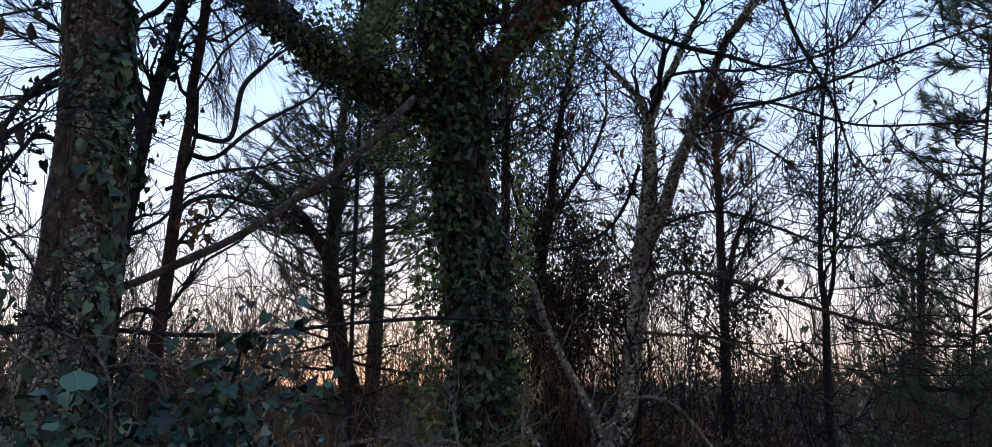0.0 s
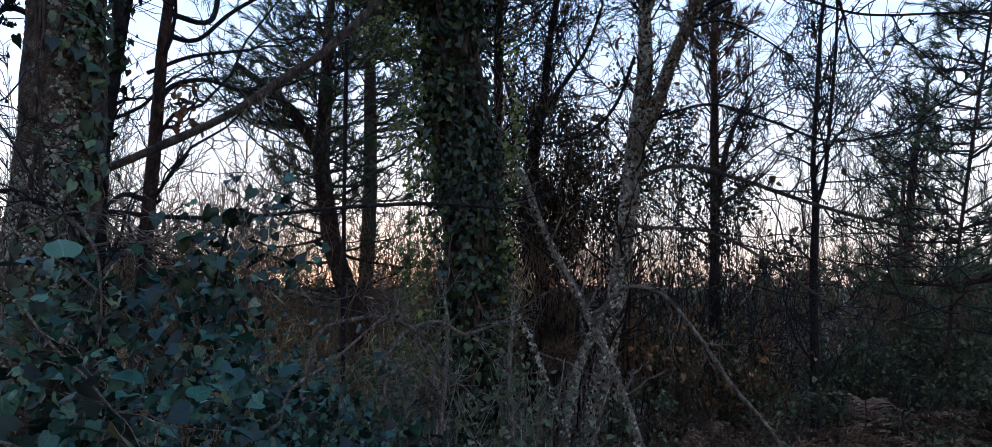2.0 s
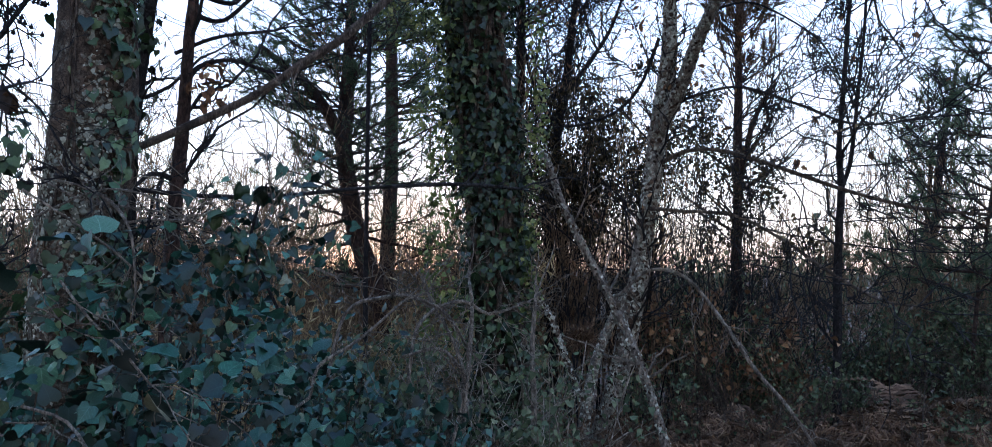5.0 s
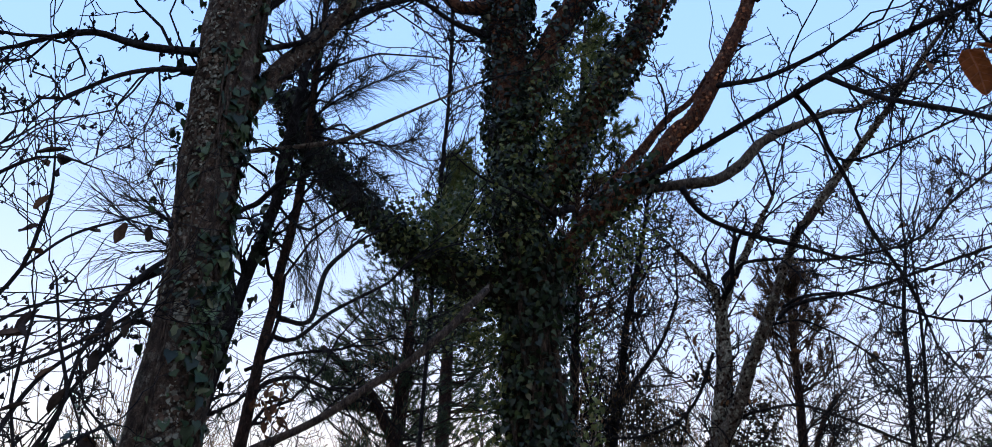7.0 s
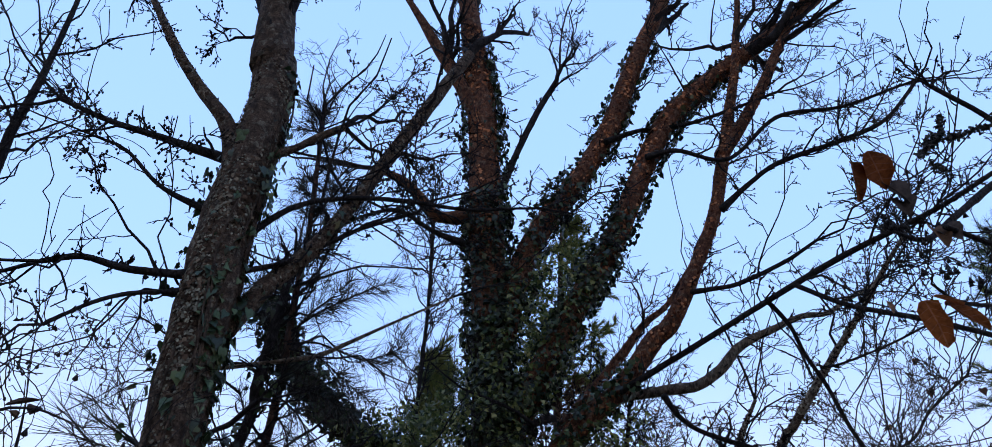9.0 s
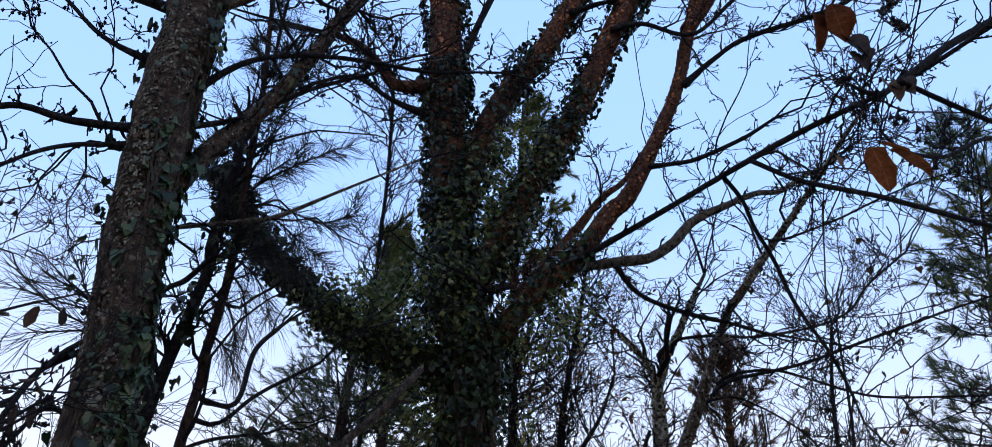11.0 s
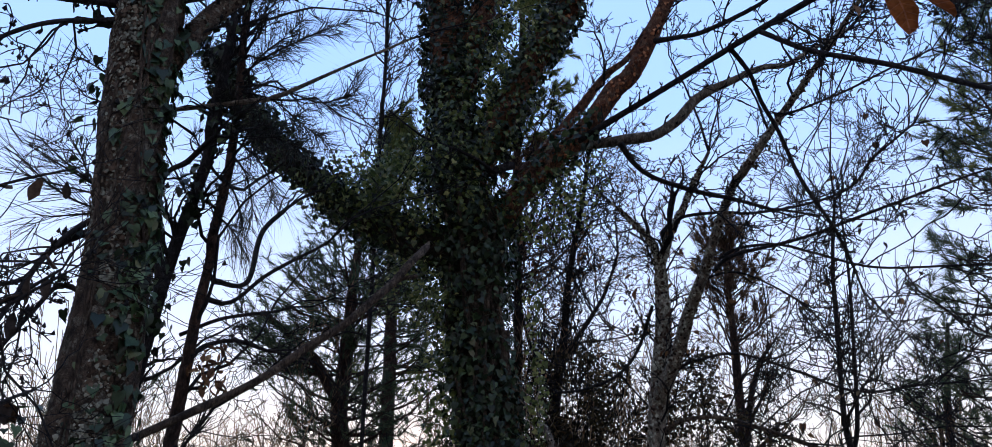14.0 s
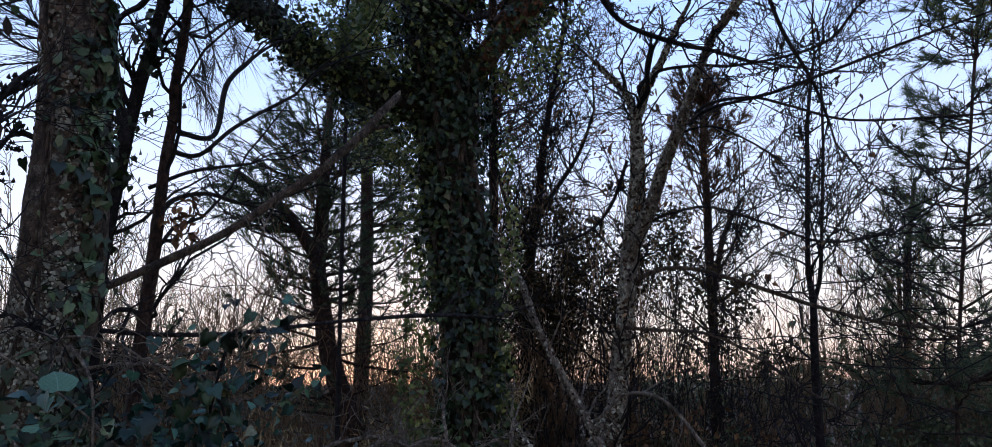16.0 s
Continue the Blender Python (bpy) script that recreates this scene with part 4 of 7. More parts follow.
left_tree_c.append(limb(left_tree, "limb", BARK_D, [(-1.80, 2.79, 4.30, 0.023), (-2.06, 2.73, 4.42, 0.013), (-2.30, 2.68, 4.64, 0.010), (-2.46, 2.62, 4.69, 0.007)]))
left_tree_c.append(limb(left_tree, "limb", BARK_D, [(-1.70, 2.79, 3.88, 0.033), (-1.82, 2.73, 3.85, 0.021), (-2.03, 2.67, 3.84, 0.018), (-2.21, 2.60, 3.86, 0.016), (-2.35, 2.54, 3.79, 0.013)]))
left_tree_c.append(limb(left_tree, "limb", BARK_D, [(-1.73, 2.79, 3.79, 0.024), (-1.81, 2.71, 3.73, 0.013), (-1.92, 2.62, 3.66, 0.011), (-2.02, 2.54, 3.56, 0.010), (-2.13, 2.46, 3.40, 0.008)]))
left_tree_c.append(limb(left_tree, "limb", BARK_L, [(-1.59, 2.79, 4.68, 0.044), (-1.43, 2.82, 4.77, 0.022), (-1.32, 2.84, 4.88, 0.023), (-1.19, 2.87, 4.99, 0.022)]))
left_tree_c.append(limb(left_tree, "limb", BARK_D, [(-1.57, 2.83, 4.15, 0.022), (-1.39, 2.92, 4.42, 0.015), (-1.16, 3.01, 4.56, 0.014), (-0.87, 3.10, 4.62, 0.013), (-0.48, 3.19, 4.62, 0.011), (-0.23, 3.28, 4.70, 0.009)]))
left_tree_c.append(limb(left_tree, "limb", BARK_L, [(-1.55, 2.87, 3.62, 0.056), (-1.45, 2.94, 3.89, 0.048), (-1.27, 3.01, 4.19, 0.045), (-1.11, 3.08, 4.60, 0.042), (-0.96, 3.14, 5.02, 0.042), (-0.72, 3.21, 5.67, 0.041), (-0.55, 3.28, 6.15, 0.040)]))
left_tree_c.append(limb(left_tree, "limb", BARK_D, [(-1.52, 2.83, 3.93, 0.015), (-1.33, 2.95, 4.09, 0.013), (-1.08, 3.08, 4.38, 0.012), (-0.77, 3.20, 4.61, 0.011)]))
left_tree_c.append(limb(left_tree, "limb", BARK_D, [(-1.69, 2.95, 2.88, 0.018), (-1.88, 2.87, 2.72, 0.011), (-1.91, 2.79, 2.57, 0.010), (-1.99, 2.71, 2.51, 0.008)]))
left_tree_c.append(limb(left_tree, "limb", BARK_D, [(-1.65, 2.87, 2.50, 0.014), (-1.76, 2.79, 2.54, 0.010), (-1.79, 2.71, 2.42, 0.008), (-1.85, 2.62, 2.21, 0.007)]))
left_tree_c.append(limb(left_tree, "limb", BARK_D, [(-1.67, 2.87, 2.89, 0.015), (-1.76, 2.76, 2.74, 0.011), (-1.78, 2.65, 2.57, 0.009), (-1.80, 2.54, 2.33, 0.008)]))
left_tree_c.append(limb(left_tree, "upper_trunk", BARK_L, [(-1.67, 2.75, 5.39, 0.127), (-1.78, 2.68, 6.18, 0.104), (-1.86, 2.61, 7.00, 0.064), (-1.92, 2.54, 7.90, 0.020)]))
left_tree_c.append(limb(left_tree, "limb", BARK_D, [(-1.67, 2.75, 5.39, 0.064), (-1.84, 2.70, 5.98, 0.052), (-2.15, 2.65, 6.59, 0.032), (-2.61, 2.60, 7.28, 0.010)]))
left_tree_c.append(limb(left_tree, "limb", BARK_D, [(-1.67, 2.75, 5.39, 0.057), (-1.67, 2.71, 5.95, 0.047), (-1.52, 2.69, 6.53, 0.029), (-1.20, 2.69, 7.17, 0.009)]))
left_tree_c.append(limb(left_tree, "limb", BARK_D, [(-2.58, 2.63, 6.01, 0.022), (-2.84, 2.61, 6.42, 0.018), (-3.10, 2.59, 6.83, 0.011), (-3.40, 2.57, 7.30, 0.003)]))
n_left = len(left_tree_c)
left_tree_c.append(limb(left_tree, "broken_limb", BARK_S, [(-1.62, 3.07, 1.95, 0.017), (-1.63, 3.14, 1.96, 0.017), (-1.49, 3.20, 2.04, 0.017), (-1.33, 3.27, 2.14, 0.019), (-1.17, 3.33, 2.24, 0.018), (-1.05, 3.39, 2.34, 0.020), (-0.93, 3.46, 2.46, 0.021), (-0.80, 3.52, 2.57, 0.021), (-0.68, 3.58, 2.71, 0.022), (-0.59, 3.65, 2.83, 0.022), (-0.52, 3.71, 2.95, 0.021), (-0.48, 3.77, 3.02, 0.022), (-0.45, 3.84, 3.09, 0.019)]))
left_tree_c.append(limb(left_tree, "broken_end", WOOD_PALE, [(-0.46, 3.82, 3.07, 0.020), (-0.45, 3.83, 3.09, 0.014), (-0.44, 3.84, 3.12, 0.005)]))
left_tree_c.append(limb(left_tree, "stub", BARK_S, [(-0.61, 3.71, 2.83, 0.015), (-0.56, 3.70, 2.86, 0.013), (-0.48, 3.69, 2.87, 0.010)]))
tr = left_tree_c[0]
ivy(left_tree, [round_limb(tr, 560, (0.10, 0.66), (75, 34), (0.0, 0.022)), round_limb(tr, 230, (0.20, 0.76), (44, 28), (0.0, 0.012)), round_limb(tr, 50, (0.30, 0.72), (10, 35), (0.0, 0.010)), round_limb(tr, 300, (0.55, 0.97), (92, 34), (0.0, 0.035)), round_limb(tr, 46, (0.6, 0.9), (-88, 12), (0.0, 0.05)), round_limb(tr, 36, (0.6, 0.92), (30, 50), (0.0, 0.012)), round_limb(tr, 110, (0.0, 0.3), (25, 60), (0.0, 0.05)),
                round_limb(tr, 26, (0.45, 0.72), (-88, 10), (0.02, 0.09)), round_limb(tr, 100, (0.12, 0.28), (-85, 30), (0.0, 0.12)), round_limb(tr, 130, (0.0, 0.18), None, (0.0, 0.08)),
                round_limb(left_tree_c[8], 70, (0.0, 0.40), None, (0.0, 0.03)), cloud((-1.88, 2.8, 1.98), (0.13, 0.12, 0.22), 90)],
    (0.030, 0.068), "ivy leaves hugging the bark", 300, IVY_BRIGHT, kind="ivy", jitter=0.36)
twigs(left_tree, left_tree_c[2:n_left], BARK_D, [(14, 0.13), (2.4, 0.05)], "short budded spurs", 0.0027, 0.25, buds=0.9, start=0.05, name="spur_mass", tips=0)
flakes(left_tree, tr, 2900, (0.012, 0.032), FLAKE_L, (0.40, 1.0), (0, 150), "dark scales of bark")
flakes(left_tree, tr, 3400, (0.008, 0.023), PALE_FLECK, (0.02, 0.48), (-8, 85), "pale crusts of lichen")
flakes(left_tree, tr, 2600, (0.005, 0.015), LICHEN_PALE, (0.05, 0.42), (-12, 75), "chalky crusts of lichen")
# pale flecks higher up: lichen, and lit bark scales put in as colour
flakes(left_tree, tr, 2600, (0.008, 0.020), PALE_FLECK, (0.44, 0.97), (0, 85), "small pale flecks of lichen and of bark scales coloured as lit")
flakes(left_tree, left_tree_c[8], 900, (0.010, 0.026), FLAKE_L, (0.0, 0.85))
# lit speckles of the limb's bark, added as pale flecks
flakes(left_tree, left_tree_c[8], 420, (0.007, 0.017), PALE_FLECK, (0.0, 0.85))
flakes(left_tree, left_tree_c[1], 250, (0.012, 0.03), FLAKE_L)
twigs(left_tree, left_tree_c[2:n_left], BARK_D, [(3.0, 1.0), (3.8, 0.46), (3.3, 0.19), (2.3, 0.075)], "bare fine twigs with small buds", 0.0031, 0.05, buds=0.85, single=120)
for k in range(9):
    pts = []
    for s in np.linspace(0, 1, 6):
        c = tr[int((0.3 + 0.05 * k + s * 0.3) * (len(tr) - 1))]
        a = -0.3 + 0.25 * k + 0.35 * math.sin(s * 4 + 2 * k)
        pts.append((c[0] + math.sin(a) * (c[3] + 0.008), c[1] - math.cos(a) * (c[3] + 0.008), c[2], 0.006))
    limb(left_tree, "vine", BARK_S, pts)

# ---- tree leaning in from the edge of the clearing
side_tree = thing("side_tree", (-3.2, 3.2, 0), "dark bare tree leaning in over the clearing", "tree")
side_tree_c = []
side_tree_c.append(limb(side_tree, "trunk", BARK_D, [(-3.89, 3.25, -0.10, 0.049), (-3.77, 3.23, 1.31, 0.041), (-3.64, 3.20, 2.72, 0.039), (-3.48, 3.17, 3.60, 0.037), (-3.44, 3.13, 4.73, 0.035), (-3.47, 3.10, 5.25, 0.031), (-3.46, 3.07, 5.70, 0.026), (-3.47, 3.03, 6.19, 0.020), (-3.53, 3.00, 6.91, 0.014)]))
side_tree_c.append(limb(side_tree, "limb", BARK_D, [(-3.52, 3.00, 6.83, 0.014), (-3.55, 2.98, 7.37, 0.012), (-3.56, 2.96, 7.91, 0.007), (-3.56, 2.93, 8.52, 0.002)]))
twigs(side_tree, side_tree_c, BARK_D, [(2.6, 1.2), (4, 0.55), (2.5, 0.26), (0.8, 0.12)], "bare fine twigs", 0.0028, 0.05, start=0.4, single=20)

# ---- slender ivied stem behind it
ivied_stem = thing("ivied_sapling", (-2.0, 4.0, 0), "slender leaning sapling with loose clumps of ivy", "tree")
ivied_stem_c = []
ivied_stem_c.append(limb(ivied_stem, "trunk", BARK_D, [(-2.05, 4.04, -0.10, 0.048), (-2.03, 4.00, 0.76, 0.040), (-2.00, 3.97, 1.63, 0.038), (-1.97, 3.92, 2.17, 0.038), (-1.91, 3.88, 2.64, 0.039), (-1.83, 3.83, 3.04, 0.035), (-1.70, 3.78, 3.61, 0.032), (-1.69, 3.74, 3.75, 0.034), (-1.65, 3.69, 4.11, 0.032), (-1.62, 3.65, 4.45, 0.027)]))
ivied_stem_c.append(limb(ivied_stem, "limb", BARK_D, [(-1.81, 3.73, 2.78, 0.032), (-1.83, 3.56, 3.32, 0.014), (-1.63, 3.40, 3.39, 0.014), (-1.46, 3.24, 3.43, 0.013)]))
ivy(ivied_stem, [round_limb(ivied_stem_c[0], 190, (0.15, 1.0), None, (0.0, 0.05)), cloud((-1.74, 3.73, 3.42), (0.08, 0.1, 0.20), 45), cloud((-1.88, 3.85, 2.82), (0.08, 0.1, 0.22), 60), cloud((-1.64, 3.73, 3.83), (0.12, 0.12, 0.20), 120)],
    (0.035, 0.070), "loose ivy leaves", 120, kind="ivy")
twigs(ivied_stem, ivied_stem_c, BARK_D, [(8, 0.5), (5, 0.22)], "thin bare twigs", 0.0022, 0.1, single=40)

# ---- leaning pine with long needles
lean_pine = thing("leaning_pine", (-1.8, 4.0, 0), "slender leaning pine with sparse long dark needles", "tree")
lean_pine_c = []
lean_pine_c.append(limb(lean_pine, "trunk", BARK_P, [(-1.85, 4.04, -0.10, 0.046), (-1.81, 4.02, 0.75, 0.039), (-1.78, 4.01, 1.60, 0.037), (-1.74, 3.99, 2.18, 0.035), (-1.71, 3.97, 2.70, 0.031), (-1.67, 3.95, 3.05, 0.028), (-1.67, 3.93, 3.17, 0.029), (-1.63, 3.91, 3.55, 0.026), (-1.62, 3.89, 3.96, 0.025), (-1.64, 3.87, 4.46, 0.024), (-1.64, 3.85, 4.91, 0.021), (-1.69, 3.83, 5.59, 0.018), (-1.74, 3.81, 6.23, 0.013)]))
lean_pine_c.append(limb(lean_pine, "limb", BARK_D, [(-1.74, 4.01, 2.48, 0.018), (-1.69, 4.08, 2.59, 0.014), (-1.54, 4.14, 2.64, 0.013), (-1.38, 4.21, 2.60, 0.010)]))
lean_pine_c.append(limb(lean_pine, "limb", BARK_D, [(-1.71, 4.01, 2.85, 0.016), (-1.59, 4.13, 2.86, 0.013), (-1.43, 4.25, 3.07, 0.012), (-1.13, 4.37, 3.31, 0.009)]))
lean_pine_c.append(limb(lean_pine, "limb", BARK_D, [(-1.80, 4.01, 2.64, 0.012), (-1.61, 4.11, 2.76, 0.011), (-1.33, 4.21, 2.83, 0.008)]))
lean_pine_c.append(limb(lean_pine, "limb", BARK_D, [(-1.71, 3.97, 2.96, 0.014), (-1.53, 4.16, 2.98, 0.015), (-1.54, 4.35, 3.37, 0.016), (-1.46, 4.54, 3.62, 0.013)]))
lean_pine_c.append(limb(lean_pine, "limb", BARK_D, [(-1.64, 3.89, 3.83, 0.013), (-1.85, 3.85, 3.97, 0.012), (-1.97, 3.81, 3.93, 0.008)]))
lean_pine_c.append(limb(lean_pine, "limb", BARK_G, [(-1.93, 3.65, 3.83, 0.011), (-1.49, 3.73, 3.94, 0.015), (-1.36, 3.81, 4.02, 0.015), (-1.03, 3.89, 4.26, 0.010), (-0.63, 3.97, 4.53, 0.007)]))
lean_pine_c.append(limb(lean_pine, "limb", BARK_D, [(-1.75, 4.01, 1.95, 0.018), (-1.85, 3.91, 1.98, 0.013), (-1.92, 3.81, 1.87, 0.008)]))
lp = lean_pine_c[0]
# end shoots that carry the long needles: beside the leaning trunk, hanging from the stem, and round its top
fan = [[(-1.80, 3.75, 3.10), (-2.12, 3.55, 3.30), (-2.33, 3.55, 3.44), (-2.54, 3.55, 3.62)], [(-2.05, 3.60, 3.24), (-2.11, 3.55, 3.26), (-2.37, 3.55, 3.33), (-2.60, 3.50, 3.39)],
       [(-2.05, 3.60, 3.24), (-2.17, 3.55, 3.33), (-2.31, 3.60, 3.52), (-2.42, 3.60, 3.67)], [(-1.95, 3.65, 3.20), (-2.09, 3.60, 3.19), (-2.30, 3.55, 3.15), (-2.49, 3.50, 3.12)],
       [(-2.00, 3.60, 3.18), (-2.14, 3.55, 3.19), (-2.37, 3.50, 3.30), (-2.62, 3.45, 3.52)], [(-1.80, 3.80, 3.75), (-2.20, 3.60, 3.99), (-2.37, 3.55, 4.10), (-2.45, 3.55, 4.12)],
       [(-2.09, 3.58, 3.28), (-2.24, 3.50, 3.36), (-2.36, 3.45, 3.40), (-2.46, 3.42, 3.50)]]
hang = [[(-1.65, 3.90, 3.72), (-1.56, 3.88, 3.62), (-1.47, 3.85, 3.47), (-1.43, 3.85, 3.28)], [(-1.66, 3.90, 3.55), (-1.58, 3.85, 3.45), (-1.49, 3.80, 3.32), (-1.44, 3.80, 3.11)],
        [(-1.68, 3.92, 3.32), (-1.60, 3.90, 3.26), (-1.52, 3.88, 3.17), (-1.45, 3.88, 3.06)], [(-1.66, 3.92, 3.82), (-1.54, 3.95, 3.74), (-1.42, 3.98, 3.60), (-1.36, 4.0, 3.42)]]
brush = [[(-1.62, 3.88, 4.10), (-1.45, 3.85, 4.05), (-1.24, 3.85, 3.88), (-1.12, 3.85, 3.78)], [(-1.63, 3.88, 4.15), (-1.55, 3.85, 4.28), (-1.38, 3.85, 4.46), (-1.28, 3.85, 4.60)],
         [(-1.63, 3.88, 3.90), (-1.57, 3.85, 3.84), (-1.34, 3.85, 3.76), (-1.15, 3.85, 3.67)], [(-1.63, 3.87, 4.30), (-1.57, 3.85, 4.45), (-1.46, 3.85, 4.97), (-1.46, 3.85, 5.40)],
         [(-1.63, 3.87, 4.20), (-1.51, 3.85, 4.30), (-1.18, 3.85, 4.50), (-0.98, 3.85, 4.58)], [(-1.62, 3.87, 4.12), (-1.44, 3.85, 4.12), (-1.10, 3.85, 4.00), (-0.90, 3.85, 4.08)],
         [(-1.64, 3.86, 4.45), (-1.68, 3.85, 4.59), (-1.70, 3.85, 5.13), (-1.69, 3.85, 5.30)], [(-1.64, 3.86, 4.70), (-1.56, 3.80, 4.85), (-1.38, 3.75, 4.98), (-1.25, 3.72, 5.05)],
         [(-1.64, 3.86, 4.05), (-1.70, 3.80, 4.15), (-1.80, 3.72, 4.32), (-1.84, 3.68, 4.45)], [(-1.66, 3.85, 5.00), (-1.58, 3.84, 5.20), (-1.50, 3.82, 5.45), (-1.48, 3.8, 5.62)]]
for lines, per, length, width, sag, spread, forks in ((fan, 46, 0.29, 0.0044, 0.06, (0.25, 0.7), 1.2), (hang, 90, 0.24, 0.0036, 0.40, (0.3, 0.85), 1.2), (brush, 190, 0.21, 0.0038, 0.10, (0.5, 1.15), 3.0)):
    C = [resample([(*q, 0.008 - 0.0017 * k) for k, q in enumerate(line)], 0.06) for line in lines]
    for c in C:
        limb(lean_pine, "shoot", BARK_D, [tuple(q) for q in c[::3]])
    main = np.vstack([as_line(c, 8)[0] for c in C])
    side = spray(main, np.full(main.shape[:2], 0.004), forks, 0.22, spread=(0.4, 0.9), up=0.12, start=0.35, least=0.002, m=8, wild=0.15)
    v, q = thin_tubes([side])
    part("shoot_mass", raw_mesh("shoot_mass", v - origin(lean_pine), q), BARK_D, lean_pine, kind="stuff")
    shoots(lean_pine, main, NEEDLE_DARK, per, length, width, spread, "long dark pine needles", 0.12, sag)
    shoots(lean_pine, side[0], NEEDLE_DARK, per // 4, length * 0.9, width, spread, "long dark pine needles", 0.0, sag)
s1 = spray(*as_line(lp[int(len(lp) * 0.5):]), 40, 0.32, spread=(0.6, 1.2), up=0.15, start=0.0, least=0.0022, m=6, wild=0.25)
v, q = thin_tubes([s1])
part("shoot_mass", raw_mesh("shoot_mass", v - origin(lean_pine), q), BARK_D, lean_pine, kind="stuff")
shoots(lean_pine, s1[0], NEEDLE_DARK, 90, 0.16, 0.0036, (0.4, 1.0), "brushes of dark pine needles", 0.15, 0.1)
twigs(lean_pine, lean_pine_c, BARK_D, [(3, 1.0), (5, 0.5), (3, 0.26), (1.4, 0.13)], "tangle of thin dead twigs", 0.0024, 0.0, single=90)
cl, cd = cloud((-1.56, 3.93, 2.43), (0.12, 0.1, 0.17), 60)
leaf_mass(lean_pine, "dry_clump", BROWN, cl, leaf_frames(cd, np.tile(DOWN, (60, 1)), 0.7), rng.uniform(0.04, 0.08, 60), "blade", "clump of withered leaves caught on a twig")

low_branch = thing("thin_branch", (-1.5, 2.95, 1.8), "thin bare branch reaching level across the undergrowth", "branch")
low_branch_c = []
low_branch_c.append(limb(low_branch, "branch", BARK_D, [(-1.57, 2.95, 1.82, 0.011), (-1.56, 3.13, 1.82, 0.010), (-1.32, 3.31, 1.81, 0.010), (-1.05, 3.48, 1.83, 0.010), (-0.68, 3.66, 1.89, 0.009), (-0.27, 3.84, 1.93, 0.010), (0.05, 4.02, 1.93, 0.007)]))
twigs(low_branch, low_branch_c, BARK_D, [(9, 0.35), (4, 0.16)], "fine dead twigs", 0.0019, 0.0, single=12)

# ---- forked grey tree with arching branches
grey_tree = thing("grey_tree", (0.8, 7.05, -0.1), "forked grey-barked tree with long arching bare branches", "tree")
grey_tree_c = []
grey_tree_c.append(limb(grey_tree, "trunk", BARK_B, [(0.78, 7.06, -0.24, 0.125), (0.82, 7.05, -0.05, 0.100), (0.96, 7.02, 0.39, 0.096), (1.15, 7.00, 1.26, 0.088), (1.30, 6.97, 2.33, 0.084), (1.39, 6.94, 3.03, 0.081), (1.45, 6.92, 3.51, 0.070), (1.45, 6.89, 4.07, 0.054)]))
grey_tree_c.append(limb(grey_tree, "limb", BARK_B, [(1.45, 6.89, 4.04, 0.046), (1.38, 6.86, 4.25, 0.033), (1.22, 6.83, 4.43, 0.021), (1.01, 6.81, 4.65, 0.013)]))
grey_tree_c.append(limb(grey_tree, "limb", BARK_B, [(1.46, 6.89, 4.04, 0.050), (1.58, 6.85, 4.37, 0.038), (1.70, 6.81, 4.58, 0.031), (1.86, 6.76, 4.92, 0.023), (1.99, 6.72, 5.16, 0.017)]))
grey_tree_c.append(limb(grey_tree, "limb", BARK_B, [(1.36, 6.89, 2.78, 0.068), (1.48, 6.66, 3.09, 0.059), (1.58, 6.43, 3.44, 0.054), (1.67, 6.20, 3.71, 0.047), (1.78, 5.97, 4.07, 0.040), (1.88, 5.74, 4.36, 0.034), (1.88, 5.51, 4.34, 0.035), (2.18, 5.28, 4.75, 0.028), (2.45, 5.05, 5.10, 0.023), (2.69, 4.82, 5.44, 0.019), (2.78, 4.59, 5.55, 0.014)]))
grey_tree_c.append(limb(grey_tree, "limb", BARK_D, [(1.58, 6.72, 4.31, 0.022), (1.62, 6.57, 4.39, 0.016), (1.94, 6.42, 4.38, 0.014), (2.20, 6.27, 4.31, 0.013), (2.66, 6.11, 4.34, 0.012), (2.96, 5.96, 4.43, 0.012), (3.12, 5.81, 4.63, 0.010), (3.44, 5.66, 4.88, 0.009)]))
grey_tree_c.append(limb(grey_tree, "limb", BARK_D, [(1.72, 6.07, 3.69, 0.019), (1.85, 5.93, 3.78, 0.017), (2.23, 5.79, 3.84, 0.014), (2.44, 5.66, 3.87, 0.013), (2.96, 5.52, 4.04, 0.012), (3.38, 5.38, 4.17, 0.010), (3.83, 5.25, 4.30, 0.008)]))
grey_tree_c.append(limb(grey_tree, "limb", BARK_D, [(1.78, 6.07, 3.80, 0.014), (1.93, 5.99, 3.87, 0.014), (2.22, 5.90, 3.87, 0.012), (2.47, 5.82, 3.77, 0.012), (2.89, 5.74, 3.62, 0.010), (3.45, 5.66, 3.60, 0.009), (3.99, 5.58, 3.61, 0.008)]))
grey_tree_c.append(limb(grey_tree, "limb", BARK_S, [(1.37, 6.89, 2.49, 0.024), (1.56, 6.75, 2.57, 0.020), (1.81, 6.61, 2.56, 0.019), (2.15, 6.48, 2.44, 0.019), (2.72, 6.34, 2.21, 0.016), (3.26, 6.20, 2.04, 0.016), (3.78, 6.07, 1.98, 0.012)]))
grey_tree_c.append(limb(grey_tree, "limb", BARK_D, [(1.48, 6.81, 3.01, 0.019), (1.65, 6.66, 3.06, 0.014), (1.98, 6.51, 3.09, 0.012), (2.41, 6.36, 2.91, 0.012), (2.82, 6.22, 2.72, 0.010), (3.32, 6.07, 2.75, 0.007)]))
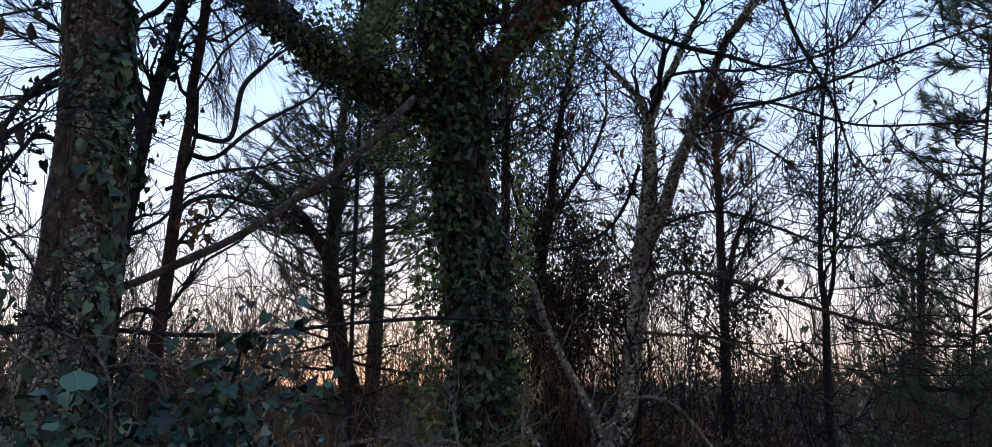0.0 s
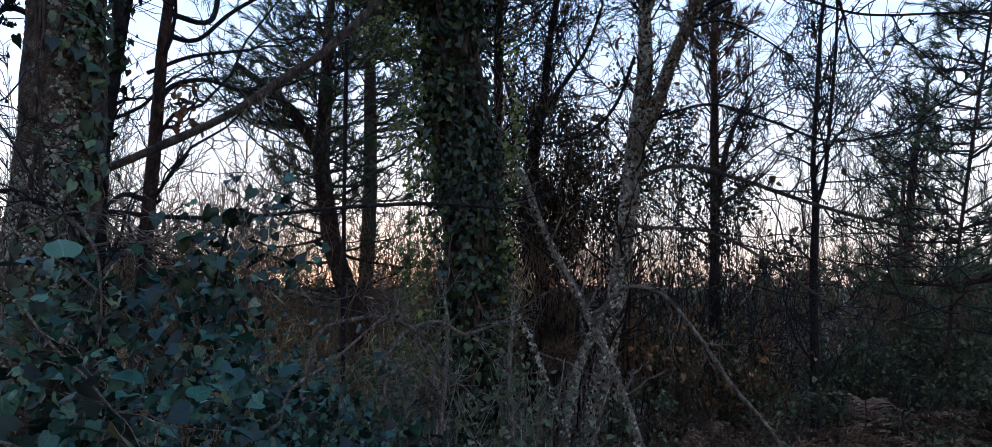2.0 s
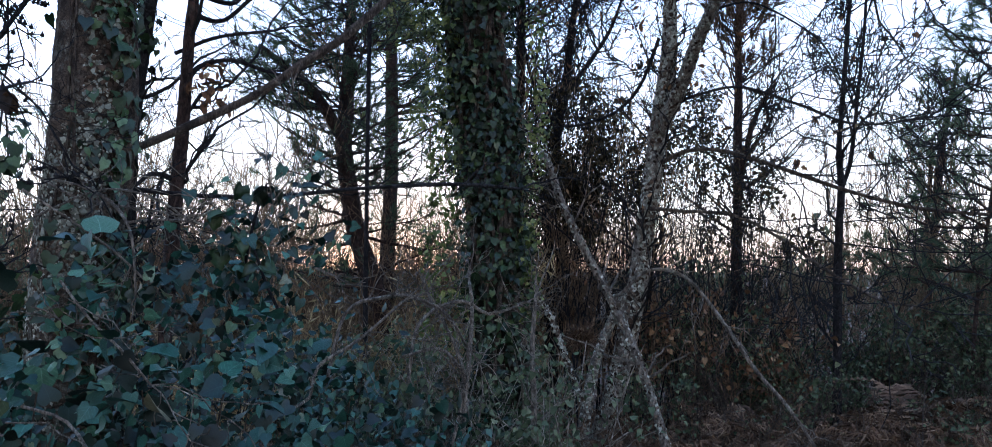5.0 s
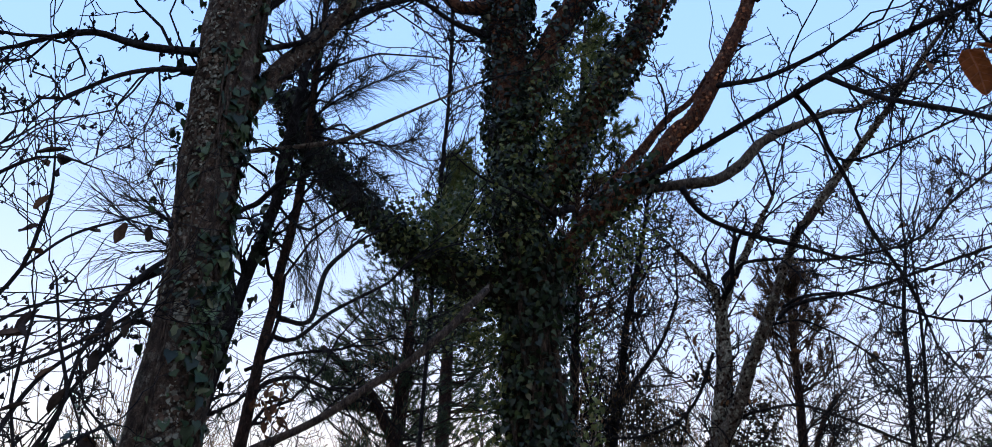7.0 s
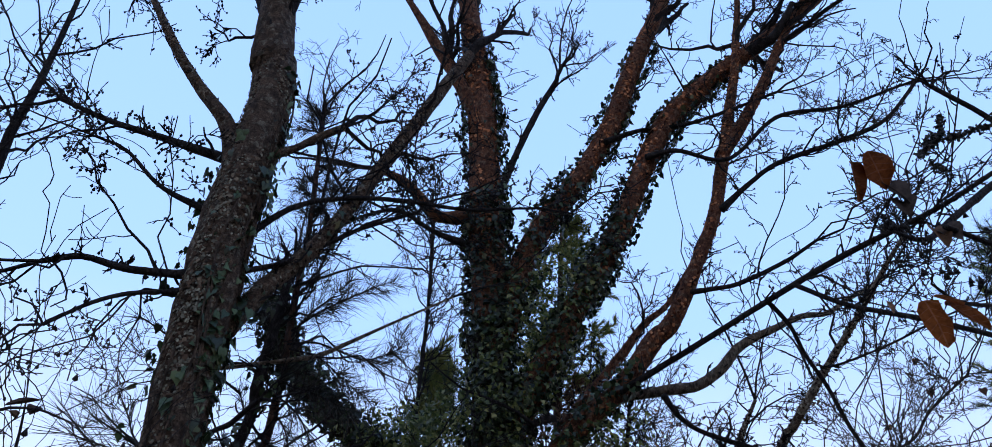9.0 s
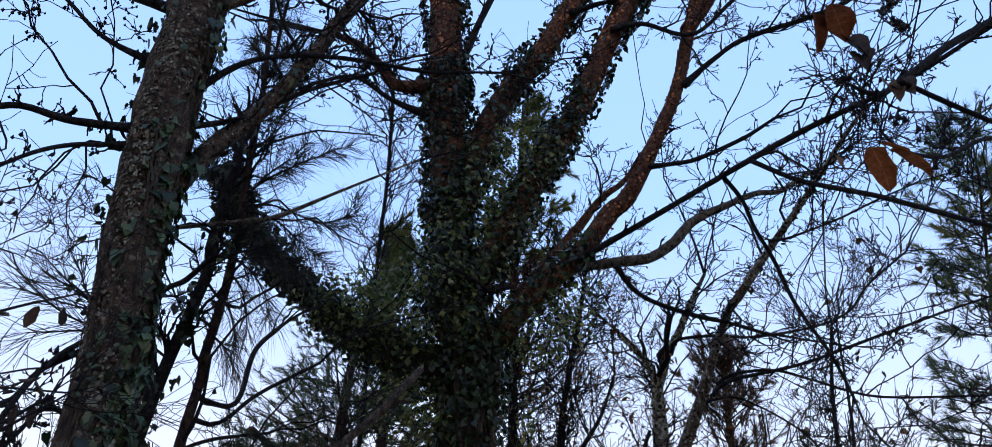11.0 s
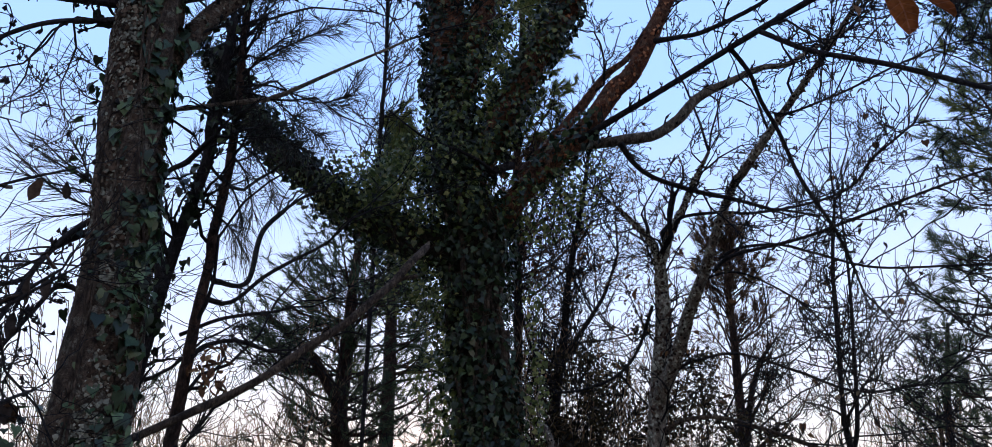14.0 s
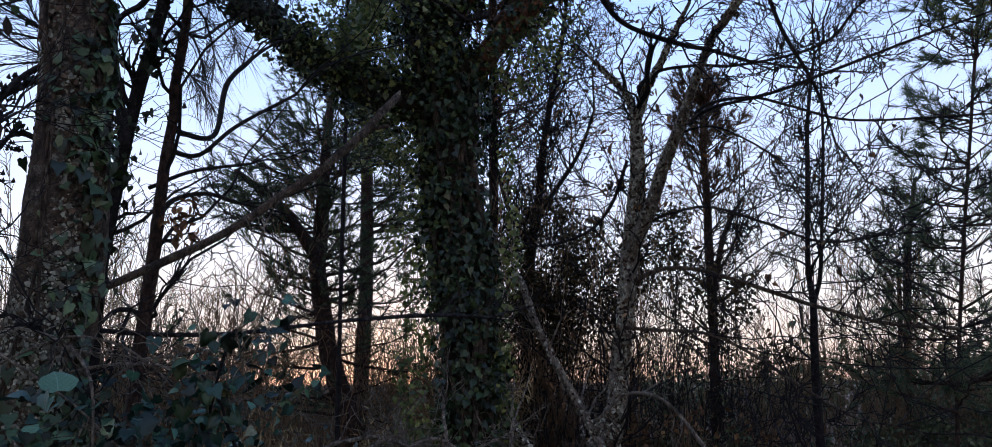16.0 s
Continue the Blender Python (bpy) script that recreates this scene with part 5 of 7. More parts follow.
grey_tree_c.append(limb(grey_tree, "limb", BARK_D, [(1.74, 6.64, 3.77, 0.014), (1.86, 6.53, 3.81, 0.011), (2.10, 6.41, 3.78, 0.009), (2.54, 6.30, 3.46, 0.009), (2.68, 6.18, 3.09, 0.007), (2.80, 6.07, 2.72, 0.005)]))
grey_tree_c.append(limb(grey_tree, "limb", BARK_S, [(1.22, 6.72, 2.06, 0.019), (1.47, 6.51, 2.02, 0.015), (1.84, 6.29, 1.97, 0.013), (2.13, 6.07, 1.78, 0.012), (2.40, 5.85, 1.53, 0.012), (2.68, 5.63, 1.32, 0.010), (2.85, 5.41, 1.28, 0.006)]))
grey_tree_c.append(limb(grey_tree, "limb", BARK_D, [(2.14, 5.17, 4.68, 0.012), (2.20, 5.02, 4.63, 0.010), (2.51, 4.88, 4.71, 0.009), (2.77, 4.74, 4.80, 0.008), (3.03, 4.59, 4.87, 0.006)]))
grey_tree_c.append(limb(grey_tree, "limb", BARK_D, [(1.35, 6.89, 3.63, 0.016), (1.21, 7.05, 3.24, 0.015), (1.02, 7.22, 3.03, 0.015), (0.72, 7.38, 2.93, 0.015), (0.48, 7.54, 2.93, 0.010)]))
low_fork = limb(grey_tree, "low_stem", BARK_B, [(0.66, 6.95, -0.22, 0.062), (0.70, 6.94, 0.25, 0.052), (0.79, 6.94, 0.70, 0.046), (0.96, 6.96, 1.12, 0.040), (1.12, 6.99, 1.40, 0.030)])
flakes(grey_tree, low_fork, 500, (0.012, 0.032), LICHEN_PALE, (0.0, 1.0), (0, 110))
twigs(grey_tree, grey_tree_c[1:], BARK_D, [(2.4, 1.5), (4.2, 0.68), (3.4, 0.28), (2.0, 0.11)], "dense net of bare twigs with buds", 0.0049, 0.12, buds=0.5, single=160)
sets = twigs(grey_tree, [grey_tree_c[0][5:]], BARK_D, [(12, 1.0), (7, 0.45)], "dead side twigs", 0.0034, 0.1, name="side_twig_mass")
L = sets[-1][0]
pk = rng.random(len(L)) < 0.5
ends = L[pk, -1]
nodes = np.vstack([c[2::4, :3] for c in map(np.asarray, grey_tree_c[3:])])
nodes = nodes[rng.random(len(nodes)) < 0.32]
nodes = np.repeat(nodes, 5, axis=0) + rng.normal(0, 0.035, (len(nodes) * 5, 3)) - np.array([0, 0, 0.03])
leaf_mass(grey_tree, "withered_clumps", DARK_LEAF, nodes, leaf_frames(rng.normal(size=nodes.shape), np.tile(DOWN, (len(nodes), 1)), 0.7), rng.uniform(0.03, 0.065, len(nodes)), "blade", "dark withered leaves caught on the twigs")
leaf_mass(grey_tree, "withered_foliage", BROWN, ends, leaf_frames(rng.normal(size=ends.shape), np.tile(DOWN, (len(ends), 1)), 0.6), rng.uniform(0.04, 0.08, len(ends)), "blade", "withered brown leaves")

cl, cd = cloud((0.59, 6.2, 0.97), (0.16, 0.1, 0.13), 110)
fern_clump = thing("fern_clump", (0.59, 6.2, 0.97), "ball of dead brown fronds caught on a dead stem", "fern", kind="stuff")
needles(fern_clump, "frond_mass", FERN, cl, cd, 9, 0.10, 0.008, 1.1)

twigs(grey_tree, grey_tree_c[4:], BARK_D, [(10, 0.18), (1.2, 0.08)], "short budded spurs", 0.0034, 0.25, buds=0.9, start=0.05, name="spur_mass", tips=0)
flakes(grey_tree, grey_tree_c[0], 2200, (0.014, 0.04), LICHEN_PALE, (0.0, 1.0), (0, 110), "pale crusts of lichen")
flakes(grey_tree, grey_tree_c[0], 1100, (0.02, 0.05), FLAKE_L, (0.0, 1.0), (0, 110), "dark bark scales")
for c in grey_tree_c[1:4]:
    flakes(grey_tree, c, 420, (0.015, 0.035), LICHEN_PALE, (0.0, 0.8), (0, 110))
    flakes(grey_tree, c, 420, (0.015, 0.035), FLAKE_L, (0.0, 0.9), (0, 110))

dead_stems = thing("dead_tree", (1.0, 5.1, 0), "dead barkless sapling leaning over the undergrowth", "dead tree")
dead_stems_c = []
dead_stems_c.append(limb(dead_stems, "stem", BARK_G, [(1.09, 5.10, 0.13, 0.031), (1.01, 5.21, 0.50, 0.030), (0.88, 5.32, 0.92, 0.031), (0.74, 5.43, 1.26, 0.032), (0.57, 5.54, 1.60, 0.029), (0.39, 5.65, 1.99, 0.026), (0.29, 5.76, 2.31, 0.027), (0.23, 5.87, 2.43, 0.015)]))
dead_stems_c.append(limb(dead_stems, "stem", BARK_G, [(0.49, 5.10, 0.65, 0.014), (0.42, 5.18, 0.82, 0.013), (0.31, 5.27, 1.13, 0.015), (0.22, 5.35, 1.30, 0.013)]))
dead_stems_c.append(limb(dead_stems, "stem", BARK_G, [(0.65, 5.61, 1.39, 0.016), (0.77, 5.51, 1.33, 0.012), (0.98, 5.42, 1.51, 0.012), (1.21, 5.32, 1.47, 0.013), (1.40, 5.22, 1.23, 0.013), (1.63, 5.12, 0.86, 0.013), (1.81, 5.03, 0.63, 0.011), (2.02, 4.93, 0.28, 0.009)]))
for c in dead_stems_c[:2]:
    flakes(dead_stems, c, 380, (0.012, 0.03), LICHEN_PALE)
    flakes(dead_stems, c, 300, (0.012, 0.03), FLAKE_L)
twigs(dead_stems, dead_stems_c, BARK_G, [(5, 0.5), (4, 0.22)], "brittle dead twigs", 0.0026, -0.1, single=20)

# ---- oak sapling holding its withered leaves
oak_sapling = thing("oak_sapling", (0.5, 8.8, -0.25), "slim oak sapling still holding curled brown leaves", "tree")
oak_sapling_c = []
oak_sapling_c.append(limb(oak_sapling, "trunk", BARK_D, [(0.50, 8.80, -0.34, 0.078), (0.49, 8.80, 0.35, 0.066), (0.48, 8.80, 1.04, 0.062), (0.46, 8.80, 1.94, 0.061), (0.55, 8.80, 3.11, 0.056), (0.66, 8.80, 3.80, 0.048), (0.74, 8.80, 4.51, 0.040), (0.95, 8.80, 5.58, 0.028), (1.04, 8.80, 6.18, 0.019)]))
oak_sapling_c.append(limb(oak_sapling, "limb", BARK_D, [(0.63, 8.80, 3.53, 0.036), (1.09, 8.62, 4.18, 0.021), (1.30, 8.45, 4.71, 0.015)]))
oak_sapling_c.append(limb(oak_sapling, "limb", BARK_D, [(0.56, 8.80, 3.11, 0.036), (0.27, 8.62, 3.61, 0.021), (0.12, 8.45, 4.17, 0.015)]))
sets = twigs(oak_sapling, oak_sapling_c, BARK_D, [(8, 1.5), (6, 0.75), (3, 0.4), (1.0, 0.2)], "fine dark twigs", 0.0046, 0.15, single=80)
L = sets[-1][0]
pk = rng.random(len(L)) < 0.55
ends = L[pk, -1]
leaf_mass(oak_sapling, "withered_foliage", BROWN, ends, leaf_frames(rng.normal(size=ends.shape), np.tile(DOWN, (len(ends), 1)), 0.6), rng.uniform(0.04, 0.075, len(ends)), "blade", "curled brown leaves")

# ---- pines
forked_pine = thing("forked_pine", (-1.1, 8.35, -0.25), "forked pine with a curved trunk and ragged crown", "tree", "pines")
forked_pine_c = []
forked_pine_c.append(limb(forked_pine, "trunk", BARK_P, [(-1.15, 8.34, -0.31, 0.134), (-1.27, 8.35, 0.38, 0.114), (-1.38, 8.36, 1.06, 0.107), (-1.53, 8.37, 1.46, 0.105), (-1.70, 8.39, 1.99, 0.103), (-1.84, 8.40, 2.76, 0.098), (-1.84, 8.41, 3.19, 0.085), (-1.82, 8.42, 3.78, 0.065), (-1.80, 8.44, 4.47, 0.055), (-1.74, 8.45, 5.18, 0.037)]))
forked_pine_c.append(limb(forked_pine, "limb", BARK_P, [(-1.86, 8.36, 2.97, 0.077), (-1.99, 8.25, 3.20, 0.063), (-2.18, 8.14, 3.46, 0.052), (-2.44, 8.03, 3.68, 0.041), (-2.66, 7.92, 3.85, 0.031)]))
pine_boughs(forked_pine, forked_pine_c[0], (2.4, 5.5), 1.4, 78, NEEDLE, 0.10, 28, 0.0062, 8, 0.15, (-0.1, 0, 0), 0.5, "green pine needles")
pine_boughs(forked_pine, forked_pine_c[0], (2.5, 4.4), 1.4, 14, NEEDLE, 0.11, 22, 0.006, 8, 0.1, (-0.1, -0.1, 0), 0.2, "green pine needles")
pine_boughs(forked_pine, forked_pine_c[1], (3.2, 4.0), 0.8, 24, NEEDLE, 0.10, 20, 0.007, 7, 0.1, (-0.3, 0, 0), 0.4, "dark pine needles")
pine_boughs(forked_pine, forked_pine_c[0], (1.3, 2.8), 1.3, 38, NEEDLE, 0.10, 22, 0.0058, 7, 0.0, (-0.3, -0.2, 0), 0.3, "thin lower needles")

straight_pine = thing("straight_pine", (-1.8, 11.4, -0.3), "straight dark pine with short green boughs", "tree", "pines")
straight_pine_c = []
straight_pine_c.append(limb(straight_pine, "trunk", BARK_P, [(-1.85, 11.40, -0.40, 0.144), (-1.84, 11.40, 0.41, 0.122), (-1.82, 11.40, 1.23, 0.115), (-1.80, 11.40, 2.14, 0.108), (-1.78, 11.40, 3.08, 0.105), (-1.81, 11.40, 4.96, 0.084), (-1.91, 11.40, 6.58, 0.067), (-1.88, 11.40, 7.75, 0.043)]))
pine_boughs(straight_pine, straight_pine_c[0], (3.0, 7.9), 1.5, 76, NEEDLE, 0.12, 26, 0.008, 8, 0.1, (0.25, -0.1, 0), 0.5, "green pine needles")
pine_boughs(straight_pine, straight_pine_c[0], (3.2, 6.6), 1.15, 40, NEEDLE_GOLD, 0.12, 30, 0.008, 8, 0.2, (0.6, -0.2, 0), 0.2, "lighter green inner needles")

pine_boughs(straight_pine, straight_pine_c[0], (6.5, 8.1), 0.75, 50, NEEDLE_GOLD, 0.20, 40, 0.010, 6, 1.2, (0.1, 0, 0.9), 0.3, "fresh green upright candles", 0.45)

rear_pine = thing("rear_pine", (0.1, 9.0, -0.3), "pine with a rounded green crown behind the ivy tree", "tree", "pines")
rear_pine_c = []
rear_pine_c.append(limb(rear_pine, "trunk", BARK_P, [(0.12, 9.00, -0.35, 0.064), (0.12, 9.00, 2.44, 0.055), (0.12, 9.00, 5.23, 0.052), (0.12, 9.00, 6.10, 0.050), (0.17, 9.00, 7.27, 0.049), (0.21, 9.00, 8.37, 0.037), (0.24, 9.00, 9.19, 0.019)]))
pine_boughs(rear_pine, rear_pine_c[0], (6.1, 9.1), 1.0, 90, NEEDLE_GOLD, 0.12, 34, 0.011, 8, 0.35, (0, 0, 0), 0.4, "green pine needles")
pine_boughs(rear_pine, rear_pine_c[0], (4.2, 6.1), 1.2, 60, NEEDLE_BROWN, 0.09, 20, 0.009, 7, 0.3, (0.5, 0, 0.2), 0.2, "thinner lower needles")

brown_pine = thing("browned_pine", (2.8, 9.8, -0.3), "thin pine with a browned, upswept crown", "tree", "pines")
brown_pine_c = []
brown_pine_c.append(limb(brown_pine, "trunk", BARK_P, [(2.87, 9.78, -0.38, 0.079), (2.88, 9.78, 0.45, 0.067), (2.89, 9.78, 1.28, 0.063), (2.92, 9.78, 2.30, 0.061), (2.93, 9.78, 3.11, 0.058), (2.95, 9.78, 3.87, 0.050), (2.95, 9.78, 4.66, 0.038), (2.96, 9.78, 5.38, 0.022)]))
brown_pine_c.append(limb(brown_pine, "limb", BARK_P, [(2.92, 9.78, 2.46, 0.041), (3.07, 9.72, 3.27, 0.037), (3.22, 9.66, 3.68, 0.029), (3.38, 9.61, 3.92, 0.016)]))
pine_boughs(brown_pine, brown_pine_c[0], (3.6, 5.35), 1.0, 60, NEEDLE_BROWN, 0.12, 24, 0.007, 7, 0.6, (0.1, 0, 0.3), 0.4, "browned needles", 0.7)
pine_boughs(brown_pine, brown_pine_c[0], (1.8, 4.4), 1.4, 40, NEEDLE_BROWN, 0.08, 9, 0.0055, 9, 0.45, (0.1, 0, 0.1), 0.25, "few remaining needles")

young_pine = thing("young_pine", (5.1, 9.75, -0.3), "young bushy pine with twin stems", "tree", "pines")
young_pine_c = []
young_pine_c.append(limb(young_pine, "trunk", BARK_P, [(5.20, 9.75, -0.38, 0.064), (5.26, 9.75, 0.45, 0.054), (5.31, 9.75, 1.28, 0.051), (5.42, 9.75, 2.30, 0.048), (5.50, 9.75, 3.03, 0.045), (5.65, 9.75, 3.78, 0.033), (5.75, 9.75, 4.21, 0.021)]))
young_pine_c.append(limb(young_pine, "limb", BARK_P, [(5.26, 9.75, 1.67, 0.032), (5.35, 9.75, 2.62, 0.028), (5.38, 9.75, 3.11, 0.025)]))
pine_boughs(young_pine, young_pine_c[0], (1.9, 4.1), 0.85, 40, NEEDLE, 0.14, 18, 0.006, 5, 0.8, (0, 0, 0.3), 0.4, "grey-green brushes of needles", 0.6)

edge_pine = thing("tall_pine", (4.7, 8.1, -0.25), "tall dense pine with dark green boughs", "tree", "pines")
edge_pine_c = []
edge_pine_c.append(limb(edge_pine, "trunk", BARK_P, [(4.76, 8.13, -0.30, 0.025), (4.83, 8.10, 0.55, 0.021), (4.91, 8.07, 1.40, 0.020), (5.12, 8.00, 2.84, 0.019), (5.35, 7.93, 4.23, 0.017), (5.54, 7.86, 5.38, 0.016), (5.73, 7.79, 6.43, 0.021), (5.84, 7.72, 7.20, 0.014), (5.88, 7.65, 7.84, 0.008)]))
pine_boughs(edge_pine, edge_pine_c[0], (1.2, 7.7), 1.15, 108, NEEDLE, 0.15, 24, 0.0064, 8, 0.25, (0.0, 0, 0), 0.35, "green pine needles")
pine_boughs(edge_pine, edge_pine_c[0], (5.0, 7.7), 0.95, 50, NEEDLE_GOLD, 0.13, 22, 0.0065, 6, 0.5, (-0.1, 0, 0.2), 0.3, "golden-green upper needles")
pine_boughs(edge_pine, edge_pine_c[0], (1.4, 3.9), 0.95, 20, NEEDLE, 0.13, 24, 0.007, 6, 0.2, (0.1, 0, 0), 0.2, "dense lower needles")

thin_tree = thing("thin_tree", (-1.4, 7.65, -0.2), "very thin bare tree with upswept twigs", "tree")
thin_tree_c = []
thin_tree_c.append(limb(thin_tree, "trunk", BARK_D, [(-1.30, 7.02, -0.24, 0.024), (-1.32, 7.02, 2.09, 0.020), (-1.33, 7.02, 4.42, 0.019), (-1.35, 7.02, 5.27, 0.020), (-1.34, 7.02, 6.45, 0.021), (-1.38, 7.02, 7.50, 0.022), (-1.41, 7.02, 7.87, 0.016)]))
twigs(thin_tree, [thin_tree_c[0][len(thin_tree_c[0]) // 2:]], BARK_D, [(8, 1.0), (5, 0.45), (3, 0.2)], "thin upswept twigs", 0.0036, 0.35, single=30)

twin_sapling = thing("twin_sapling", (3.05, 7.35, -0.2), "twin-stemmed bare sapling with a few withered leaves", "tree")
twin_sapling_c = []
twin_sapling_c.append(limb(twin_sapling, "trunk", BARK_D, [(3.09, 7.35, -0.25, 0.050), (3.10, 7.32, 0.55, 0.042), (3.11, 7.30, 1.36, 0.040), (3.12, 7.28, 1.88, 0.036), (3.14, 7.25, 2.30, 0.034), (3.11, 7.22, 2.66, 0.027), (3.15, 7.19, 3.27, 0.023), (3.22, 7.17, 4.10, 0.019), (3.34, 7.14, 4.80, 0.015)]))
twin_sapling_c.append(limb(twin_sapling, "limb", BARK_D, [(3.17, 7.30, 2.33, 0.023), (3.24, 7.26, 2.60, 0.021), (3.30, 7.22, 3.22, 0.018), (3.36, 7.18, 3.91, 0.014), (3.39, 7.14, 4.76, 0.010)]))
sets = twigs(twin_sapling, twin_sapling_c, BARK_D, [(3, 1.6), (5, 0.75), (3, 0.38), (1.3, 0.18)], "thin bare twigs", 0.0042, 0.2, single=60)
L = sets[1][0]
ends = L[rng.random(len(L)) < 0.22, -1]
leaf_mass(twin_sapling, "withered_foliage", BROWN, ends, leaf_frames(rng.normal(size=ends.shape), np.tile(DOWN, (len(ends), 1)), 0.5), rng.uniform(0.05, 0.10, len(ends)), "ivy", "few withered leaves")

# ---- overhanging sprig with large orange leaves, near the path
sprig = thing("chestnut_tree", (3.3, 1.9, 0), "young chestnut whose overhanging twigs hold large orange leaves", "tree")
sprig_c = []
sprig_c.append(limb(sprig, "branch", BARK_D, [(1.87, 1.79, 3.80, 0.017), (1.59, 1.74, 3.59, 0.015), (1.37, 1.68, 3.42, 0.013), (1.18, 1.63, 3.25, 0.011), (1.04, 1.58, 3.13, 0.008), (0.92, 1.52, 3.12, 0.004)]))
sprig_c.append(limb(sprig, "branch", BARK_D, [(1.92, 1.79, 3.93, 0.014), (1.64, 1.77, 3.74, 0.010), (1.48, 1.74, 3.84, 0.009), (1.36, 1.72, 3.94, 0.008)]))
sprig_c.append(limb(sprig, "branch", BARK_D, [(1.07, 1.52, 3.13, 0.008), (1.25, 1.61, 3.13, 0.008), (1.44, 1.70, 3.13, 0.008), (1.63, 1.79, 3.15, 0.007)]))
sprig_c.append(limb(sprig, "branch", BARK_D, [(1.55, 1.72, 3.07, 0.008), (1.34, 1.63, 3.02, 0.006), (1.14, 1.54, 2.89, 0.006), (0.98, 1.45, 2.84, 0.005), (0.88, 1.36, 2.83, 0.003)]))
limb(sprig, "trunk", BARK_D, [(3.3, 1.9, -0.1, 0.10), (3.25, 1.9, 1.8, 0.085), (3.2, 1.85, 3.6, 0.07), (3.25, 1.95, 5.6, 0.03)])
for k in (0, 1, 3):
    a = sprig_c[k][0]
    limb(sprig, "branch", BARK_D, [(3.2, 1.86, 3.0 + 0.35 * k, 0.03), ((3.2 + a[0]) / 2, (1.86 + a[1]) / 2, (3.1 + 0.35 * k + a[2]) / 2, 0.022), tuple(a)])
twigs(sprig, sprig_c, BARK_D, [(4, 0.18), (2, 0.08)], "short budded spurs", 0.0012, 0.15, buds=0.8)
hung_leaf(sprig, (0.859, 1.370, 2.797), 0.139, (-0.15, -1, 0.1), (0.004, 0.000, -0.139), DRY, "oval", "leaf", "orange dead leaf hanging", 0.08)
hung_leaf(sprig, (0.902, 1.370, 2.790), 0.109, (0.2, -1, 0.3), (0.063, 0.000, -0.089), DRY, "oval", "leaf", "orange dead leaf hanging", 0.15)
hung_leaf(sprig, (0.879, 1.370, 2.805), 0.066, (0.2, -1, 0.5), (0.047, 0.000, -0.047), DRY, "oval", "leaf", "small orange dead leaf", 0.30)
hung_leaf(sprig, (0.880, 1.500, 3.367), 0.204, (0.45, -1, 0), (-0.064, 0.000, -0.193), DRY, "blade", "leaf", "narrow folded orange leaf", 0.25)
hung_leaf(sprig, (0.935, 1.500, 3.415), 0.178, (-0.2, -1, 0.1), (0.001, 0.000, -0.178), DRY, "broad", "leaf", "large spotted orange leaf, curled", 0.12)
hung_leaf(sprig, (0.955, 1.520, 3.281), 0.098, (0.3, -1, 0.2), (0.034, -0.000, -0.092), GREY_LEAF, "heart", "leaf", "ragged withered leaf", 0.40)
hung_leaf(sprig, (0.985, 1.520, 3.224), 0.083, (-0.3, -1, 0.2), (0.000, 0.000, -0.083), GREY_LEAF, "heart", "leaf", "ragged withered leaf", 0.40)
hung_leaf(sprig, (1.058, 1.550, 3.149), 0.082, (0.2, -1, 0.1), (0.006, 0.000, -0.082), GREY_LEAF, "heart", "leaf", "grey withered leaf", 0.30)
hung_leaf(sprig, (1.092, 1.560, 3.153), 0.074, (-0.3, -1, 0.2), (0.027, -0.000, -0.069), GREY_LEAF, "heart", "leaf", "grey withered leaf", 0.40)
hung_leaf(sprig, (0.942, 1.700, 3.008), 0.070, (0.4, -1, 0.2), (-0.022, 0.000, -0.066), BROWN, "blade", "leaf", "small curled leaf", 0.40)
for a, e, r_, k in (((1.195, 1.620, 3.553), (1.243, 1.620, 3.582), 0.018, 300), ((1.150, 1.620, 3.491), (1.200, 1.620, 3.542), 0.014, 170), ((1.176, 1.620, 3.469), (1.207, 1.620, 3.425), 0.012, 150), ((1.249, 1.620, 3.606), (1.278, 1.620, 3.680), 0.012, 120), ((1.256, 1.620, 3.571), (1.329, 1.620, 3.589), 0.014, 220), ((1.333, 1.620, 3.600), (1.443, 1.620, 3.630), 0.010, 160), ((1.438, 1.620, 3.666), (1.456, 1.620, 3.684), 0.010, 70), ((0.955, 1.620, 3.208), (0.991, 1.620, 3.228), 0.009, 70)
):
    a, e = np.array(a), np.array(e)
    f = rng.random((k, 1))
    cl = a + (e - a) * f + rng.normal(0, r_ * 0.5, (k, 3))
    cd = rng.normal(size=(k, 3))
    leaf_mass(sprig, "lichen", NEEDLE_DARK, cl, leaf_frames(cd, cd, 0.6), rng.uniform(0.006, 0.014, k), "ivy", "dark tuft of lichen")

# ---- shrub with curled dead leaves, near the path
leaf_shrub = thing("leaf_shrub", (-1.5, 1.6, 0), "thin shrub with a few curled dead leaves", "shrub")
leaf_shrub_c = []
leaf_shrub_c.append(limb(leaf_shrub, "stem", BARK_D, [(-1.50, 1.79, 1.71, 0.007), (-1.51, 1.85, 1.90, 0.007), (-1.48, 1.91, 2.09, 0.006), (-1.39, 1.97, 2.22, 0.005), (-1.28, 2.03, 2.34, 0.004)]))
leaf_shrub_c.append(limb(leaf_shrub, "stem", BARK_D, [(-1.26, 1.64, 1.71, 0.005), (-1.26, 1.61, 1.87, 0.004), (-1.29, 1.59, 1.98, 0.004), (-1.28, 1.56, 2.19, 0.004)]))
